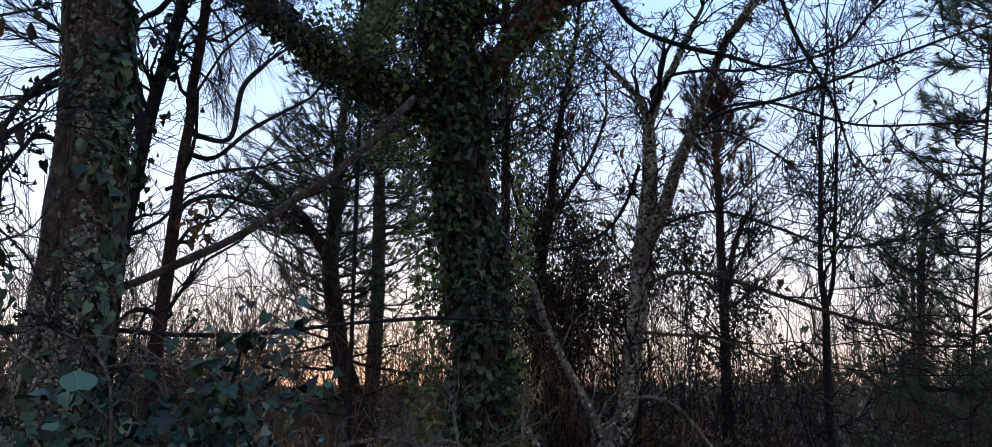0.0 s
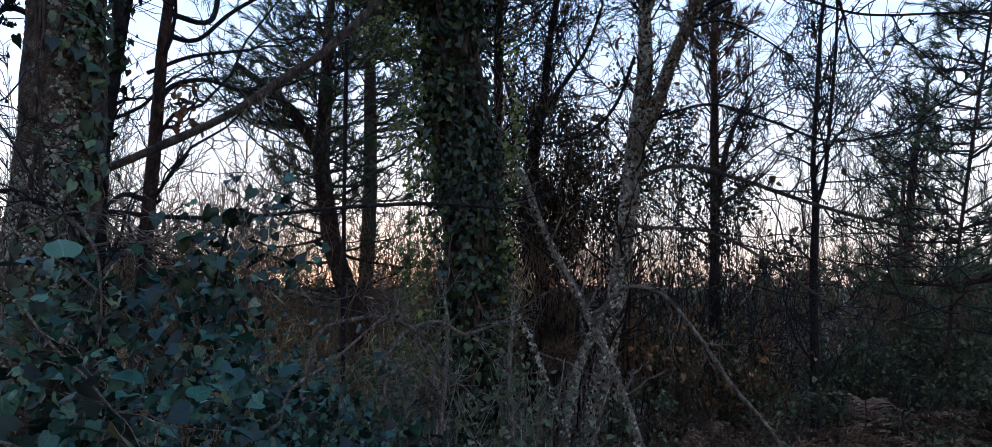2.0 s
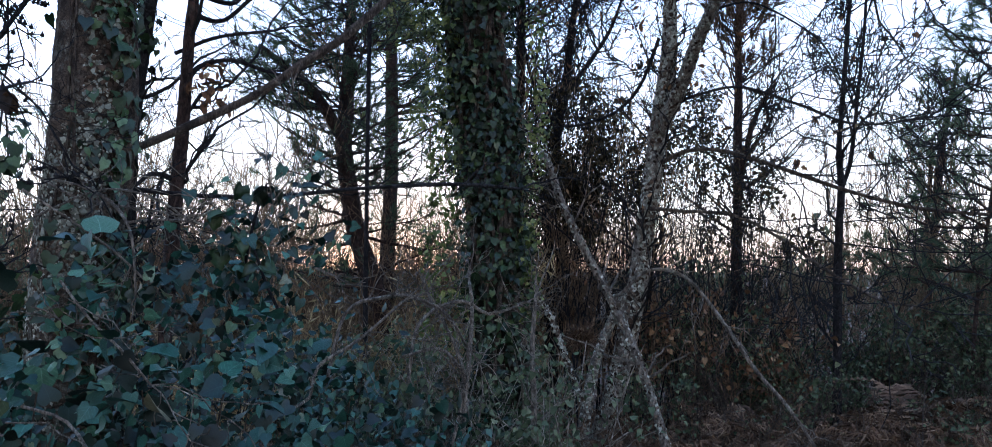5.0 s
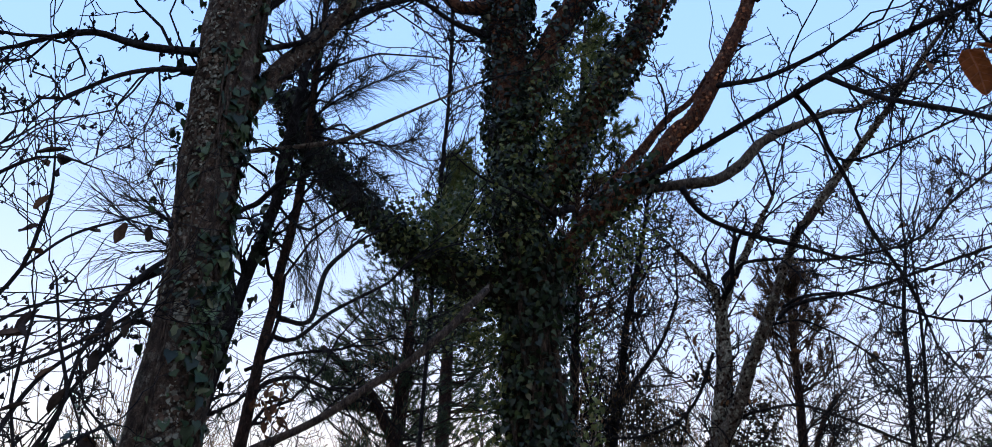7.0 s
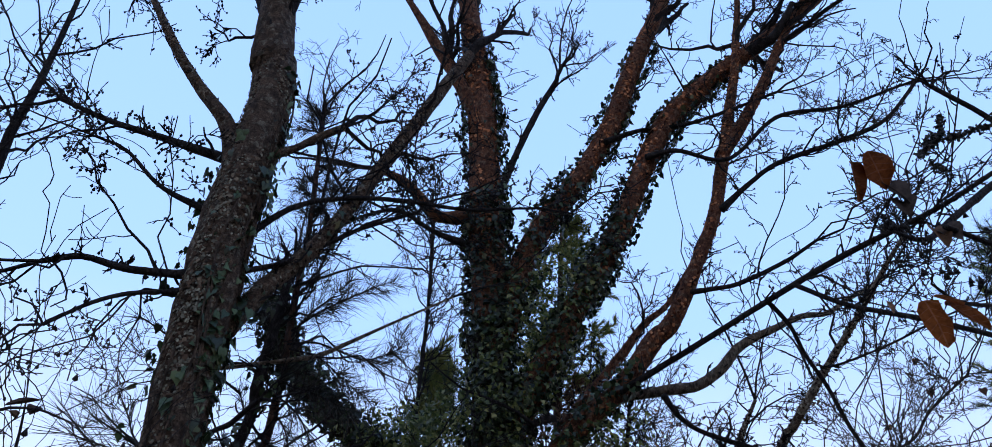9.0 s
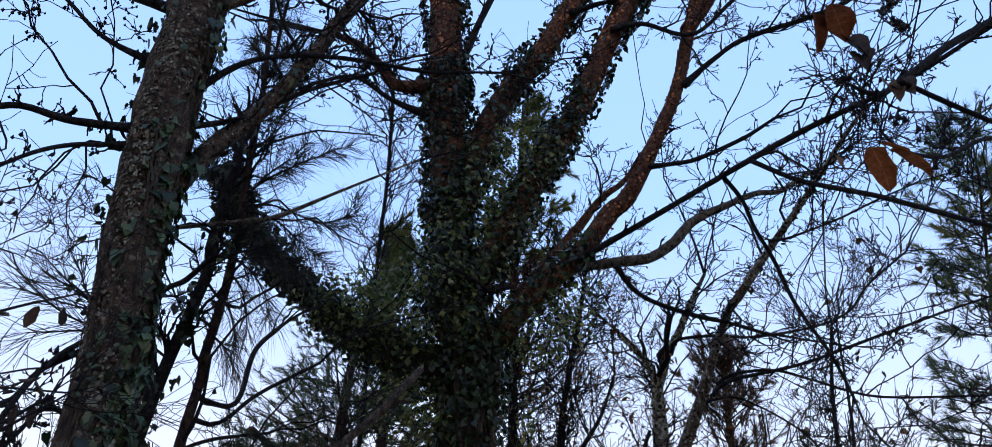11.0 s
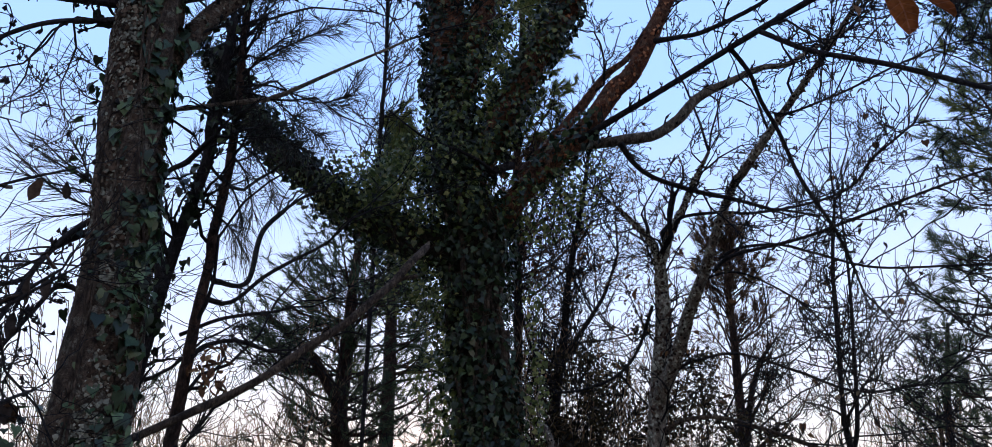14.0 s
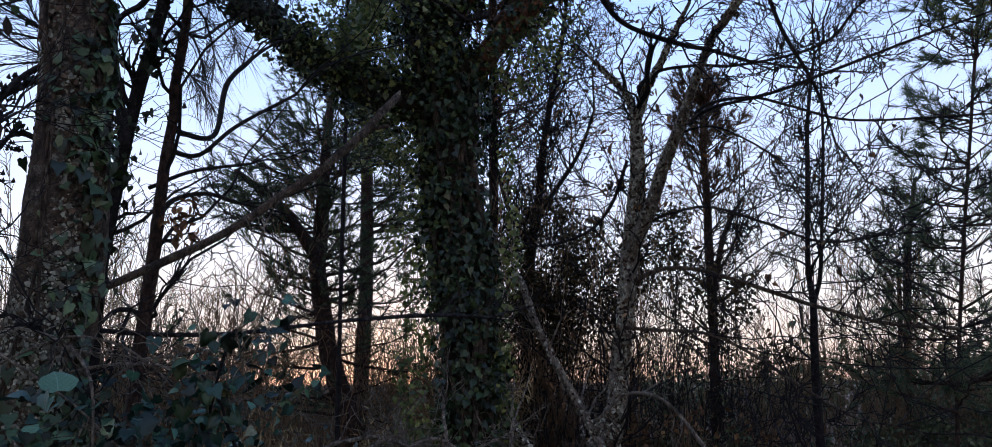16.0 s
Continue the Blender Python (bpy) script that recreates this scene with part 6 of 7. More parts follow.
leaf_shrub_c.append(limb(leaf_shrub, "stem", BARK_D, [(-1.42, 1.56, 2.17, 0.005), (-1.34, 1.55, 2.29, 0.005), (-1.32, 1.54, 2.40, 0.005), (-1.31, 1.53, 2.48, 0.004), (-1.33, 1.52, 2.60, 0.002)]))
leaf_shrub_c.append(limb(leaf_shrub, "stem", BARK_D, [(-1.50, 1.52, 2.51, 0.005), (-1.42, 1.51, 2.55, 0.005), (-1.35, 1.50, 2.57, 0.004), (-1.26, 1.49, 2.56, 0.003), (-1.21, 1.48, 2.54, 0.003)]))
leaf_shrub_c.append(limb(leaf_shrub, "stem", BARK_D, [(-1.65, 1.87, 2.07, 0.006), (-1.56, 1.98, 2.17, 0.005), (-1.47, 2.08, 2.27, 0.006), (-1.39, 2.18, 2.40, 0.004)]))
leaf_shrub_c.append(limb(leaf_shrub, "stem", BARK_D, [(-1.68, 1.87, 2.20, 0.004), (-1.62, 1.98, 2.33, 0.005), (-1.50, 2.08, 2.39, 0.004), (-1.35, 2.18, 2.41, 0.003)]))
leaf_shrub_c.append(limb(leaf_shrub, "stem", BARK_D, [(-1.47, 1.72, 2.36, 0.004), (-1.45, 1.82, 2.49, 0.004), (-1.41, 1.92, 2.58, 0.004), (-1.33, 2.03, 2.67, 0.003)]))
leaf_shrub_c.append(limb(leaf_shrub, "stem", BARK_D, [(-1.49, 1.79, 1.82, 0.006), (-1.46, 1.92, 1.88, 0.005), (-1.38, 2.05, 1.98, 0.005), (-1.39, 2.18, 2.03, 0.004)]))
leaf_shrub_c.append(limb(leaf_shrub, "stem", BARK_D, [(-1.44, 1.79, 1.71, 0.005), (-1.34, 1.77, 1.88, 0.005), (-1.27, 1.75, 2.02, 0.005), (-1.32, 1.74, 2.16, 0.004), (-1.37, 1.72, 2.33, 0.003)]))
twigs(leaf_shrub, leaf_shrub_c, BARK_D, [(2.5, 0.5), (2.8, 0.26), (1.2, 0.12)], "thin crossing twigs", 0.0014, 0.1, buds=0.3)
for k in range(26):
    c = leaf_shrub_c[k % len(leaf_shrub_c)]
    q = c[int(rng.uniform(0.35, 1.0) * (len(c) - 1))]
    hung_leaf(leaf_shrub, q[:3] + rng.normal(0, 0.015, 3), rng.uniform(0.05, 0.085), rng.normal(size=3) + np.array([0, -0.6, 0]), np.array([0, 0, -1.0]) + rng.normal(0, 0.25, 3), GREY_LEAF, "blade", "leaf", "", 0.5)

# ---- ivy mound and brambles at the foot of the trees
def mound_top(x, y):
    return np.interp(x, [-2.6, -1.7, -1.25, -0.95, -0.75, -0.4, -0.1, 0.3], [1.02, 1.18, 1.3, 1.32, 1.15, 0.94, 0.65, 0.3]) - 0.08 * (y - 2.4)


ivy_mound = thing("ivy_mound", (-1.2, 2.6, 0), "mound of broad blue-green ivy leaves over the undergrowth", "ivy")
n = 2900
x, y = rng.uniform(-2.6, 0.15, n), rng.uniform(1.95, 3.9, n)
top = mound_top(x, y)
zz = top - np.abs(rng.normal(0, 0.2, n)) * (0.3 + top)
zz = np.where(rng.random(n) < 0.35, rng.uniform(0.05, 1.0, n) * top, zz)
zz = np.where(rng.random(n) < 0.05, top + rng.uniform(0, 0.28, n), zz)
pos = np.stack([x, y, np.maximum(zz, 0.05)], 1)
rim = ((x + 1.25) / 1.45) ** 4 + ((y - 2.95) / 1.05) ** 4 + rng.normal(0, 0.12, n)
pos = pos[rim < 0.95]
n = len(pos)
up_, m_ = [], 0
for cx, cy, cz, rr, k in ((-0.84, 2.45, 1.66, 0.12, 20), (-0.72, 2.45, 1.74, 0.10, 16), (-1.0, 2.4, 1.45, 0.18, 44), (-1.25, 2.6, 1.45, 0.22, 44), (-0.80, 2.4, 1.38, 0.16, 36), (-0.66, 2.5, 1.55, 0.10, 10)):
    up_.append(cloud((cx, cy, cz), (rr, rr, rr * 0.9), k)[0])
up_ = np.vstack(up_)
pos = np.vstack([pos, up_])
y = pos[:, 1]
n = len(pos)
near = y + rng.uniform(0, 0.5, n)
leaf_mass(ivy_mound, "foliage", IVY_LOW, pos, leaf_frames(np.tile([0.05, -0.7, 0.6], (n, 1)), np.tile([0.0, -0.2, -1.0], (n, 1)), 1.1), np.clip(rng.lognormal(-2.95, 0.42, n), 0.02, 0.082) * np.interp(y, [1.95, 2.4, 3.9], [1.2, 0.85, 0.6]) * np.where(np.arange(n) >= n - len(up_), 0.7, 1.0), "heart", "broad ivy leaves", 300, pick=near)
n2 = 5200
pos2 = pos[rng.integers(0, n, n2)] + rng.normal(0, 0.06, (n2, 3))
leaf_mass(ivy_mound, "foliage", IVY_LOW, pos2, leaf_frames(np.tile([0.05, -0.75, 0.5], (n2, 1)), np.tile([0.0, -0.2, -1.0], (n2, 1)), 1.2), rng.uniform(0.02, 0.055, n2), "ivy", "small lobed ivy leaves")
st = np.stack([rng.uniform(-2.6, 0.1, 160), rng.uniform(2.0, 3.9, 160), np.zeros(160)], 1)
s = np.linspace(0, 1, 6)[None, :, None]
hgt = mound_top(st[:, 0], st[:, 1])[:, None, None] * rng.uniform(0.6, 1.12, (160, 1, 1))
SL = st[:, None] + np.concatenate([rng.normal(0, 0.25, (160, 1, 2)) * s, hgt * s * (1.15 - 0.25 * s)], 2)
V, Q = thin_tubes([(SL, np.full((160, 6), 0.003)), spray(SL, np.full((160, 6), 0.003), 4, 0.2, least=0.0012)])
part("stem_mass", raw_mesh("stem_mass", V - origin(ivy_mound), Q), BARK_S, ivy_mound, "woody ivy stems", "stuff")

bramble = thing("bramble", (-0.5, 3.3, 0), "bare arching bramble canes", "bramble")
bramble_c = []
bramble_c.append(limb(bramble, "cane", BARK_G, [(-0.70, 2.95, 1.06, 0.007), (-0.64, 3.00, 1.33, 0.007), (-0.50, 3.05, 1.39, 0.008), (-0.39, 3.10, 1.39, 0.008), (-0.26, 3.15, 1.32, 0.007), (-0.18, 3.20, 1.19, 0.006)]))
bramble_c.append(limb(bramble, "cane", BARK_G, [(-0.43, 3.28, 1.02, 0.008), (-0.41, 3.35, 1.23, 0.008), (-0.34, 3.41, 1.32, 0.009), (-0.21, 3.48, 1.36, 0.009), (-0.10, 3.54, 1.30, 0.008), (0.02, 3.61, 1.33, 0.006)]))
bramble_c.append(limb(bramble, "cane", BARK_G, [(-0.76, 2.62, 1.02, 0.006), (-0.70, 2.71, 1.05, 0.006), (-0.69, 2.79, 1.15, 0.006), (-0.56, 2.87, 1.24, 0.006), (-0.41, 2.95, 1.38, 0.005)]))
bramble_c.append(limb(bramble, "cane", BARK_G, [(-0.22, 3.77, 0.51, 0.010), (-0.22, 3.81, 0.82, 0.012), (-0.20, 3.85, 1.07, 0.012), (-0.19, 3.89, 1.32, 0.009), (-0.21, 3.94, 1.44, 0.008)]))
bramble_c.append(limb(bramble, "cane", BARK_G, [(-0.31, 3.61, 0.55, 0.008), (-0.24, 3.65, 0.79, 0.008), (-0.22, 3.69, 1.02, 0.009), (-0.31, 3.73, 1.23, 0.007), (-0.38, 3.77, 1.32, 0.006)]))
bramble_c.append(limb(bramble, "cane", BARK_G, [(-0.46, 3.28, 1.13, 0.006), (-0.31, 3.36, 1.16, 0.008), (-0.23, 3.44, 1.08, 0.008), (-0.21, 3.53, 1.03, 0.007)]))
bramble_c.append(limb(bramble, "cane", BARK_G, [(-1.19, 1.89, 1.16, 0.004), (-1.06, 1.86, 1.13, 0.004), (-0.97, 1.83, 1.04, 0.004), (-0.90, 1.80, 0.98, 0.004)]))
bramble_c.append(limb(bramble, "cane", BARK_G, [(-1.25, 2.13, 1.46, 0.004), (-1.15, 2.10, 1.36, 0.004), (-1.05, 2.08, 1.28, 0.004), (-0.95, 2.05, 1.19, 0.003)]))
bramble_c.append(limb(bramble, "cane", BARK_G, [(-1.59, 2.62, 1.80, 0.005), (-1.43, 2.58, 1.76, 0.006), (-1.31, 2.54, 1.69, 0.006), (-1.24, 2.50, 1.59, 0.005), (-1.20, 2.46, 1.41, 0.004)]))
bramble_c.append(limb(bramble, "cane", BARK_G, [(0.14, 4.26, 0.33, 0.017), (0.14, 4.29, 0.74, 0.017), (0.13, 4.32, 1.09, 0.013), (0.15, 4.35, 1.37, 0.010)]))
bramble_c.append(limb(bramble, "cane", BARK_G, [(-1.71, 2.71, 1.83, 0.004), (-1.58, 2.76, 1.75, 0.004), (-1.42, 2.81, 1.72, 0.004), (-1.23, 2.86, 1.69, 0.004), (-1.05, 2.91, 1.60, 0.003)]))
bramble_c.append(limb(bramble, "cane", BARK_G, [(-1.61, 2.46, 1.62, 0.004), (-1.49, 2.51, 1.70, 0.004), (-1.36, 2.56, 1.76, 0.004), (-1.21, 2.61, 1.73, 0.004), (-1.10, 2.67, 1.64, 0.003)]))
bramble_c.append(limb(bramble, "cane", BARK_G, [(-1.63, 2.79, 1.53, 0.004), (-1.52, 2.84, 1.64, 0.006), (-1.31, 2.89, 1.68, 0.004), (-1.09, 2.94, 1.64, 0.005), (-0.93, 2.99, 1.53, 0.003)]))
bramble_c.append(limb(bramble, "cane", BARK_G, [(-1.48, 2.30, 1.73, 0.004), (-1.36, 2.36, 1.64, 0.004), (-1.25, 2.43, 1.54, 0.004), (-1.15, 2.50, 1.42, 0.004)]))
bramble_c.append(limb(bramble, "cane", BARK_G, [(-1.46, 2.87, 1.42, 0.004), (-1.42, 2.94, 1.60, 0.005), (-1.32, 3.01, 1.69, 0.005), (-1.17, 3.07, 1.72, 0.004)]))
bramble_c.append(limb(bramble, "cane", BARK_G, [(-1.24, 3.20, 1.37, 0.005), (-1.15, 3.27, 1.49, 0.005), (-0.98, 3.33, 1.54, 0.005), (-0.78, 3.40, 1.47, 0.004)]))
bramble_c.append(limb(bramble, "cane", BARK_D, [(-0.84, 2.46, 1.31, 0.005), (-0.85, 2.45, 1.49, 0.005), (-0.82, 2.44, 1.65, 0.005), (-0.79, 2.43, 1.75, 0.004), (-0.77, 2.42, 1.77, 0.003)]))
bramble_c.append(limb(bramble, "cane", BARK_D, [(-0.72, 2.46, 1.33, 0.005), (-0.78, 2.45, 1.45, 0.005), (-0.82, 2.43, 1.57, 0.004), (-0.87, 2.42, 1.63, 0.003)]))
twigs(bramble, bramble_c, BARK_G, [(7, 0.36), (4, 0.15)], "thin side canes and thorns", 0.002, 0.1, single=30)
for k in range(30):
    c = bramble_c[-1 - k % 2]
    q = c[int(rng.uniform(0.45, 1.0) * (len(c) - 1))]
    hung_leaf(bramble, q[:3] + rng.normal(0, 0.06, 3), rng.uniform(0.04, 0.07), rng.normal(size=3) * 0.8 + np.array([0, -1, 0.3]), np.array([0.2, 0, -1.0]) + rng.normal(0, 0.4, 3), IVY, "heart", "leaf", "", 0.35)


# ---- thickets, scrub and bracken
def thicket(name, label, category, number, xr, yr, height, material, levels, least, radius=0.006, lean=0.12, leaves=0, leaf_material=None, leaf_size=(0.03, 0.06), up=0.3, leaf_kind="small", leaf_from=0.0):
    ob = thing(name, (sum(xr) / 2, sum(yr) / 2, 0), label, category, kind="stuff")
    x, y = rng.uniform(*xr, number), rng.uniform(*yr, number)
    h = rng.uniform(*height, number) * (0.8 + 0.25 * np.sin(x * 1.1 + 1) + 0.15 * np.sin(x * 2.7 + y))
    s = np.linspace(0, 1, 7)[None, :, None]
    L = np.stack([x, y, ground_z(x, y) - 0.05], 1)[:, None] + np.concatenate([rng.normal(0, lean, (number, 1, 2)) * h[:, None, None] * s ** 1.4, h[:, None, None] * s], 2) + np.cumsum(rng.normal(0, 0.022, (number, 7, 3)), axis=1) * s
    R = radius * rng.uniform(0.5, 1.4, (number, 1)) * np.linspace(1, 0.35, 7)[None]
    R = np.maximum(R, least)
    sets = [(L, R)]
    for per, length in levels:
        sets.append(spray(*sets[-1], per, length, up=up, start=0.2, least=least * (1.0 if len(sets) == 1 else 0.75), thin=0.6, m=4 if len(sets) == 1 else 3))
    V, Q = thin_tubes(sets)
    part("stem_mass", raw_mesh("stem_mass", V - origin(ob), Q), material, ob, kind="stuff")
    if leaves:
        E = np.vstack([q[0][:, 1:].reshape(-1, 3) for q in sets[1:]])
        E = E[E[:, 2] > leaf_from + 0.5 * np.sin(E[:, 0] * 3.1 + E[:, 1])]
        clump = np.sin(E[:, 0] * 5.3 + 1.1 * np.sin(E[:, 2] * 3.7)) + np.sin(E[:, 2] * 4.9 + E[:, 1] * 3.3) + rng.normal(0, 1.2, len(E))
        E = E[np.argsort(-clump)[:max(leaves // 3, len(E) // 2)]]
        E = E[rng.integers(0, len(E), leaves)] + rng.normal(0, 0.045, (leaves, 3))
        leaf_mass(ob, "foliage", leaf_material, E, leaf_frames(rng.normal(size=E.shape) + np.array([0, -0.3, 0.4]), np.tile(DOWN, (len(E), 1)), 0.7), rng.uniform(*leaf_size, len(E)), leaf_kind)
    return ob


thicket("sapling_thicket", "thicket of thin upright ruddy saplings", "thicket", 800, (-6.5, 1.0), (8.0, 15), (1.8, 4.2), BARK_T, [(6, 0.7), (4, 0.3)], 0.0046, 0.010, 0.14)
thicket("sapling_thicket", "thicket of thin dark saplings and shoots", "thicket", 480, (0.5, 10), (8.5, 15), (1.8, 4.3), BARK_T, [(5, 0.8), (2, 0.32)], 0.0045, 0.010, 0.14)
thicket("golden_shoots", "stand of dry golden shoots and grass stems", "thicket", 640, (-3.6, 0.1), (5.6, 9.8), (0.9, 2.0), DRY_STEM, [(4, 0.4)], 0.0038, 0.007, 0.14, 9000, DRY_BLADE, (0.08, 0.20), leaf_kind="straw")


def sapling_clump(seed_height, stems):
    """A few bare shoots from one foot, each with its fine twigs."""
    ob = thing("bare_sapling", (0, 0, 0), "clump of tall bare ruddy shoots with fine twigs", "sapling", "bare saplings under the pines")
    C = []
    for k in range(stems):
        a, h, out = rng.uniform(0, 6.28), seed_height * rng.uniform(0.7, 1.1), rng.uniform(0.25, 0.8)
        bow = rng.normal(0, 0.12, 2)
        C.append(limb(ob, "stem", BARK_T, [(0.05 * math.cos(a) + (out * math.cos(a) + bow[0] * math.sin(q * 5)) * q ** 1.3, 0.05 * math.sin(a) + (out * math.sin(a) + bow[1] * math.sin(q * 4)) * q ** 1.3, -0.1 + h * q, 0.013 * (1 - 0.75 * q)) for q in (0, 0.25, 0.5, 0.75, 1.0)], sides=5))
    twigs(ob, C, BARK_T, [(2.6, 0.9), (3.2, 0.4), (1.6, 0.18)], "fine bare twigs", 0.0036, 0.3, start=0.25, name="twig_mass", tips=2)
    return ob


protos = [sapling_clump(h, k) for h, k in ((4.0, 3), (4.8, 3), (3.2, 3), (2.8, 2))]
spots = [(0.3 + 6.3 * ((k * 0.618) % 1), 8.0 + 3.0 * ((k * 0.381 + 0.2) % 1), k % 3) for k in range(13)] + [(-3.2 + 2.8 * ((k * 0.618 + 0.3) % 1), 6.9 + 2.6 * ((k * 0.724) % 1), 2 + k % 2) for k in range(6)]
for k, (x, y, kind) in enumerate(spots):
    m4 = pose(x, y, float(ground_z(x, y)), 0, 0, k * 77)
    if k < 3 or k == 14:
        protos[kind].matrix_basis = m4
    else:
        copy_thing(protos[kind], m4)
thicket("leafy_thicket", "tangle of shoots holding small dark leaves in clumps", "thicket", 96, (0.5, 3.2), (7.8, 9.8), (2.5, 4.3), BARK_D, [(7, 0.8), (4, 0.36)], 0.0036, 0.009, 0.16, 13000, DARK_LEAF, (0.025, 0.052), leaf_from=2.25)
thicket("leafy_thicket", "low tangle holding curled brown leaves", "thicket", 30, (1.1, 2.8), (7.2, 9.6), (0.8, 1.7), BARK_T, [(6, 0.7), (3, 0.3)], 0.0036, 0.008, 0.2, 1100, BROWN, (0.035, 0.07))
thicket("dark_scrub", "dense dark scrub with small leaves", "scrub", 240, (1.6, 9), (7.6, 10.2), (0.9, 1.8), BARK_S, [(7, 0.5), (4, 0.25)], 0.0034, 0.007, 0.22, 34000, SCRUB, (0.025, 0.055))
thicket("dark_scrub", "dense dark scrub with small leaves", "scrub", 120, (-9, 2.0), (12, 18), (0.5, 1.1), BARK_T, [(6, 0.5), (2, 0.25)], 0.006, 0.007, 0.2, 7000, SCRUB, (0.04, 0.08))
thicket("green_scrub", "low green evergreen scrub", "scrub", 70, (-1.6, -0.2), (4.4, 7.5), (0.5, 1.2), BARK_G, [(7, 0.4), (4, 0.2)], 0.0028, 0.006, 0.2, 3000, SCRUB, (0.03, 0.06), leaf_kind="small")
thicket("green_scrub", "low green evergreen scrub", "scrub", 140, (-12, -3.0), (7.5, 12.0), (1.2, 2.4), BARK_D, [(7, 0.5), (4, 0.25)], 0.004, 0.007, 0.2, 12000, SCRUB, (0.04, 0.08))
thicket("undergrowth_shoots", "pale bare shoots and canes round the ivy tree", "undergrowth", 80, (-1.1, 0.42), (3.9, 6.2), (0.4, 1.4), PALE_STEM, [(3, 0.45), (2, 0.2)], 0.0030, 0.0085, 0.35, 3200, SCRUB, (0.025, 0.05))
thicket("undergrowth_shoots", "bare shoots among the tree feet", "undergrowth", 60, (1.2, 6.5), (5.4, 9.0), (0.5, 1.5), BARK_S, [(5, 0.45), (3, 0.22)], 0.003, 0.007, 0.5)
thicket("low_scrub", "low tangle of small-leaved shrubs under the trees", "scrub", 90, (1.35, 6.5), (6.2, 8.6), (0.4, 1.1), BARK_S, [(7, 0.4), (4, 0.2)], 0.003, 0.006, 0.35, 5200, SCRUB, (0.025, 0.05))

# dead bracken on the floor
bracken = thing("dead_bracken", (2, 6.5, -0.2), "collapsed rust-brown bracken fronds on the floor", "bracken", kind="stuff")
n = 1500
x, y = rng.uniform(-1.4, 6.5, n), rng.uniform(4.6, 8.5, n)
at = np.stack([x, y, ground_z(x, y) + rng.uniform(0.02, 0.35, n) * (0.6 + 0.4 * np.sin(x * 2.1 + 0.4))], 1)
n3 = 800
x3 = np.where(np.arange(n3) < 500, rng.uniform(-0.95, 0.1, n3), rng.uniform(1.0, 3.4, n3))
y3 = np.where(np.arange(n3) < 500, rng.uniform(3.6, 5.0, n3), rng.uniform(5.0, 7.2, n3))
at = np.vstack([at, np.stack([x3, y3, ground_z(x3, y3) + rng.uniform(0.03, 0.5, n3)], 1)])
n = n + n3
needles(bracken, "frond_mass", FERN, at, unit(rng.normal(size=(n, 3)) * np.array([1, 1, 0.35])), 22, 0.09, 0.010, 1.5, droop=0.5)

def frond_mesh(length, arch):
    """One dead frond: an arching stalk with paired, curling leaflets."""
    q = np.linspace(0, 1, 10)
    mid = np.stack([length * q, 0.03 * np.sin(q * 5), arch * np.sin(q * 2.6) - 0.25 * length * q ** 3], 1)
    V, Q = thin_tubes([(mid[None], np.linspace(0.004, 0.0012, 10)[None])], 4)
    V, Q, T = list(V), Q, []
    for u in np.linspace(0.18, 0.98, 20):
        p = np.array([np.interp(u, q, mid[:, k]) for k in range(3)])
        w = length * 0.34 * (1.05 - u) * rng.uniform(0.7, 1.15)
        for side in (1, -1):
            tip = p + np.array([0.35 * w, side * w, -w * rng.uniform(0.1, 0.7)])
            j = p + (tip - p) * 0.5 + np.array([0.016, 0, 0.012])
            k = len(V)
            V += [p - np.array([0.008, 0, 0]), p + np.array([0.008, 0, 0]), j, j - np.array([0.03, 0, 0.004]), tip]
            T += [(k, k + 1, k + 2), (k, k + 2, k + 3), (k + 3, k + 2, k + 4)]
    me = raw_mesh("frond", np.array(V), Q, T, False)
    me.materials.append(FERN)
    return me


frond_shapes = [frond_mesh(rng.uniform(0.5, 0.8), rng.uniform(0.18, 0.4)) for k in range(7)]
for cx, cy, number, size in ((3.65, 7.0, 34, 1.0), (2.95, 6.6, 16, 0.75), (4.6, 7.3, 22, 0.9), (2.0, 6.9, 18, 0.8), (5.6, 7.2, 20, 0.9), (-0.35, 4.2, 16, 0.55), (0.55, 4.9, 12, 0.5)):
    fern = thing("dead_fern", (cx, cy, float(ground_z(cx, cy))), "arching clump of dead rust-brown bracken fronds", "fern", "dead ferns on the floor")
    for k in range(number):
        ob = part("frond", frond_shapes[k % 7], None, fern)
        ob.matrix_basis = pose(rng.normal(0, 0.12), rng.normal(0, 0.12), rng.uniform(0, 0.12), rng.normal(0, 18), rng.uniform(-48, 8), rng.uniform(0, 360)) @ Matrix.Scale(size * rng.uniform(0.7, 1.2), 4)

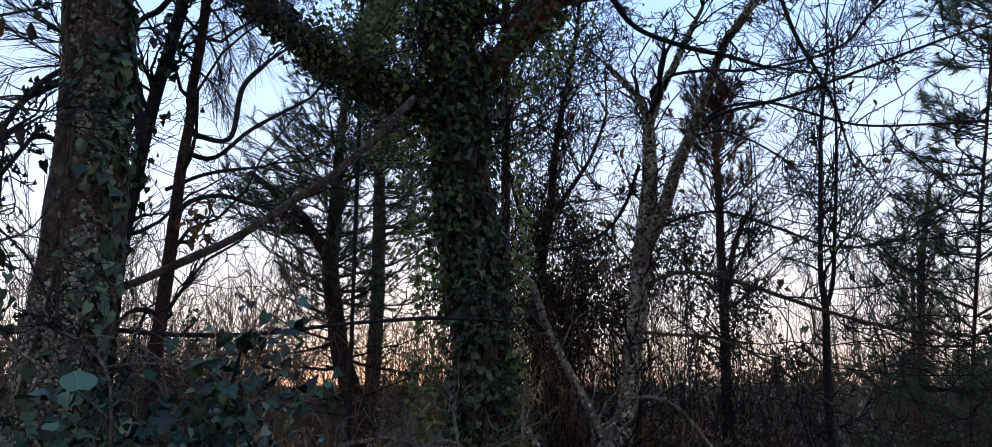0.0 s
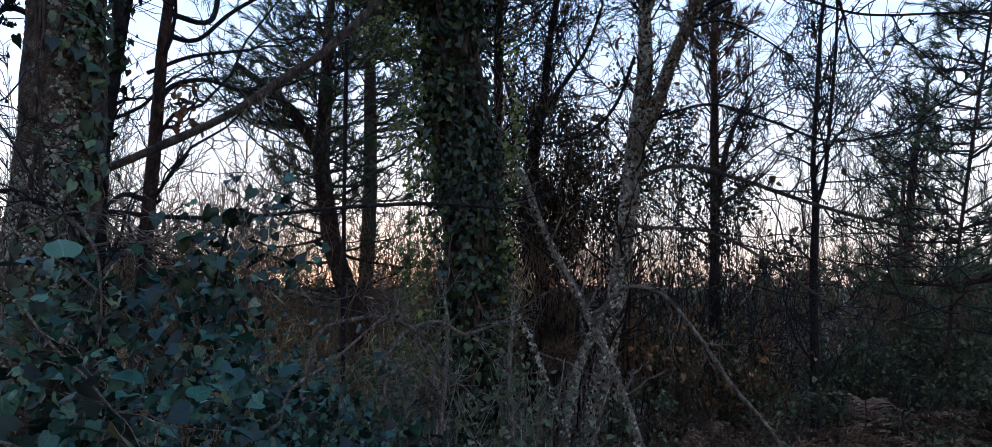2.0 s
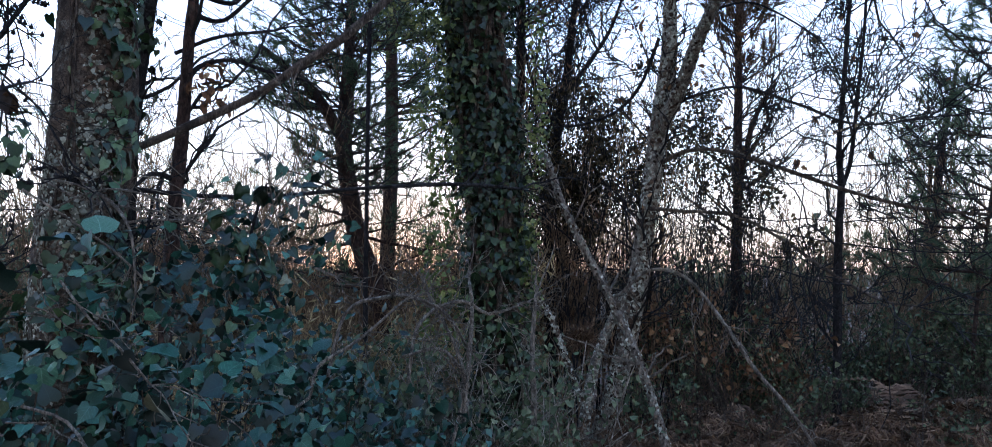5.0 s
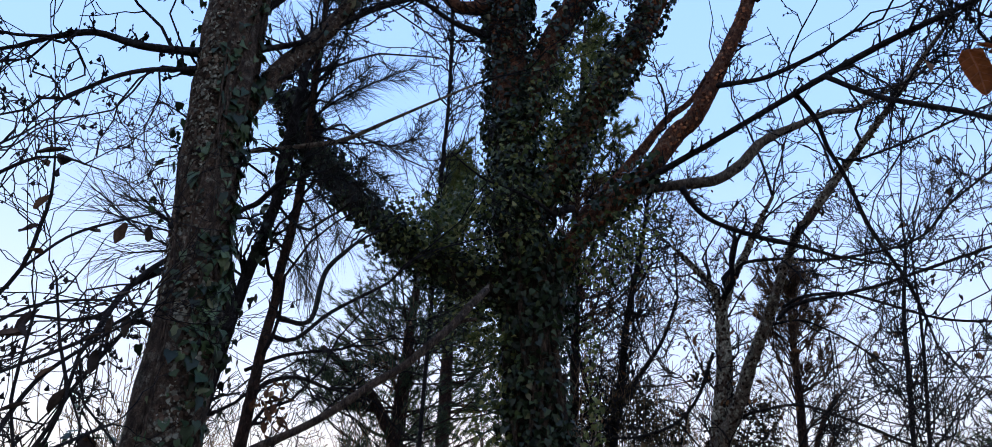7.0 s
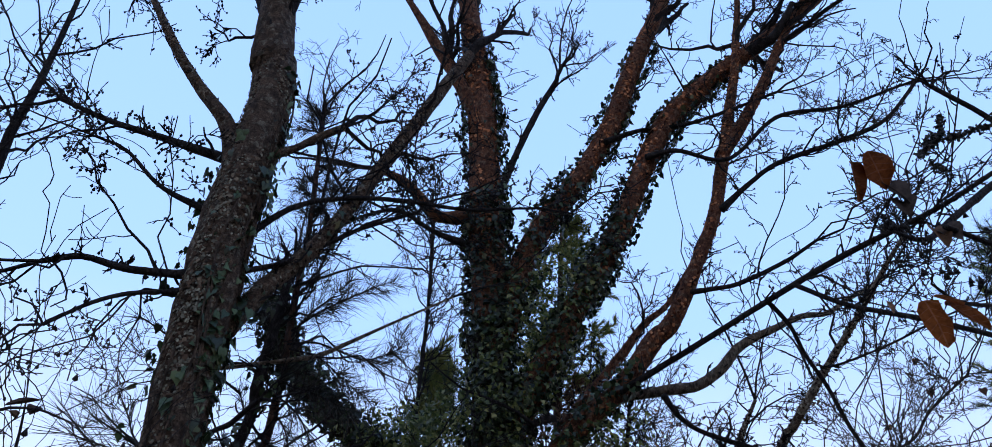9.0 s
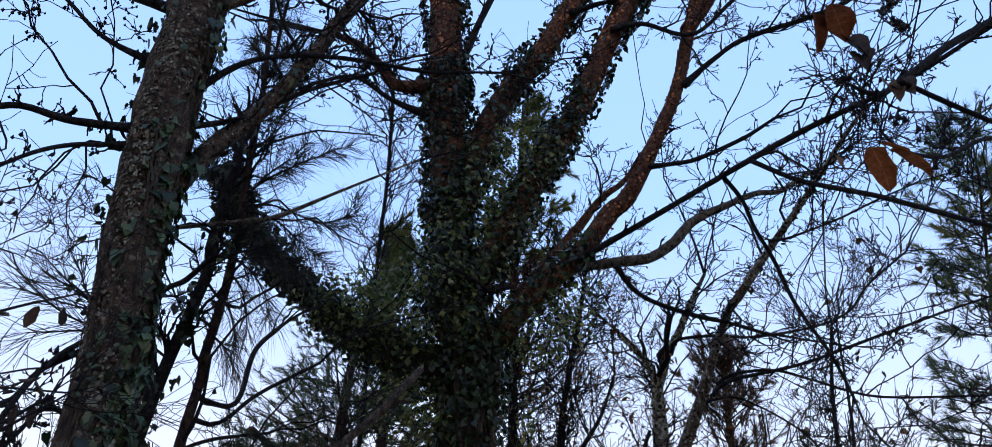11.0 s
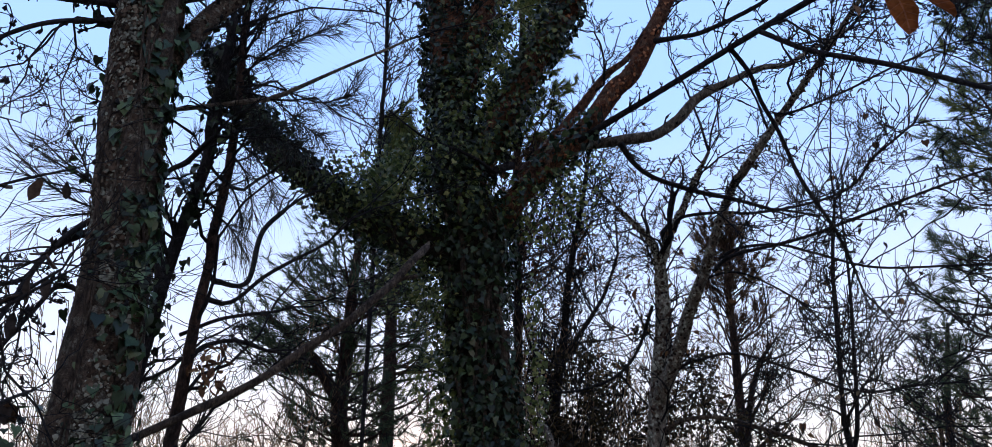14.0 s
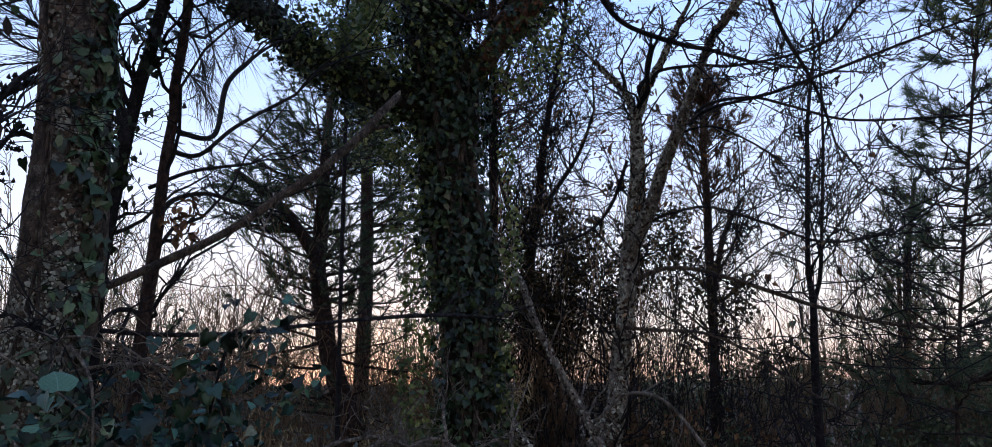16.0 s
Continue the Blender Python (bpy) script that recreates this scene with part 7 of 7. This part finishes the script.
# ---- far tree line
def far_bushes(xr, yr, number, height, label):
    ob = thing("tree_line", (sum(xr) / 2, sum(yr) / 2, 0), label, "tree line", kind="stuff")
    x, y = rng.uniform(*xr, number), rng.uniform(*yr, number)
    h = rng.uniform(*height, number)
    P, D = [], []
    for k in range(number):
        m = 100
        p, d = cloud((x[k], y[k], -0.3 + h[k] * 0.5), (h[k] * rng.uniform(0.35, 0.7), h[k] * 0.5, h[k] * 0.55), m)
        P.append(p)
        D.append(d)
    P, D = np.vstack(P), np.vstack(D)
    keep = P[:, 2] > -0.3
    P, D = P[keep], D[keep]
    leaf_mass(ob, "foliage", SCRUB, P, leaf_frames(D, np.tile(DOWN, (len(P), 1)), 0.7), rng.uniform(0.12, 0.34, len(P)), "small")
    return ob


far_bushes((-45, 9), (30, 48), 110, (1.2, 2.1), "far dark line of low bushes")
far_bushes((8, 45), (26, 48), 90, (2.2, 3.6), "far dark line of bushes and low trees")
far_bushes((8, 45), (22, 34), 70, (2.6, 4.4), "far dark line of bushes and young pines")
far_bushes((-30, -7), (12, 22), 50, (2.4, 3.6), "dark bushes at the wood's edge")

# ---- unseen trees added behind the path; they block part of the sky's light
wood = thing("woodland_tree", (-5.5, -19.0, 0), "unseen added tree with ivy and a broad dark crown, blocking some sky light", "tree", "trees behind the path")
wc = [limb(wood, "trunk", BARK_M, [(-5.5, -19, -0.1, 0.26), (-5.4, -19, 1.5, 0.2), (-5.5, -18.9, 3.5, 0.17), (-5.3, -19, 6, 0.11), (-5.4, -19, 8.5, 0.05)])]
for k in range(7):
    a = k * 2.4
    wc.append(limb(wood, "limb", BARK_D, [(-5.45, -18.95, 2.6 + 0.7 * k, 0.07), (-5.45 + 0.9 * math.cos(a), -18.95 + 0.9 * math.sin(a), 3.2 + 0.7 * k, 0.045), (-5.45 + 1.9 * math.cos(a), -18.95 + 1.9 * math.sin(a), 3.6 + 0.75 * k, 0.02)]))
twigs(wood, wc, BARK_D, [(4, 1.2), (3, 0.5)], "bare twigs", 0.004, 0.25)
cs = [cloud(c[-1, :3], (1.2, 1.2, 0.9), 190) for c in wc]
leaf_mass(wood, "crown", IVY, np.vstack([c[0] for c in cs]), leaf_frames(np.vstack([c[1] for c in cs]), np.tile(DOWN, (190 * len(wc), 1)), 0.6), rng.uniform(0.08, 0.2, 190 * len(wc)), "small", "dark evergreen foliage")
for x, y, turn in ((-1.2, -22.5, 40), (4.4, -19.6, 110), (10.6, -17.2, 200), (17.5, -9.0, 300), (-14.5, -12.0, 160)):
    copy_thing(wood, pose(x, y, 0, 0, 0, turn))
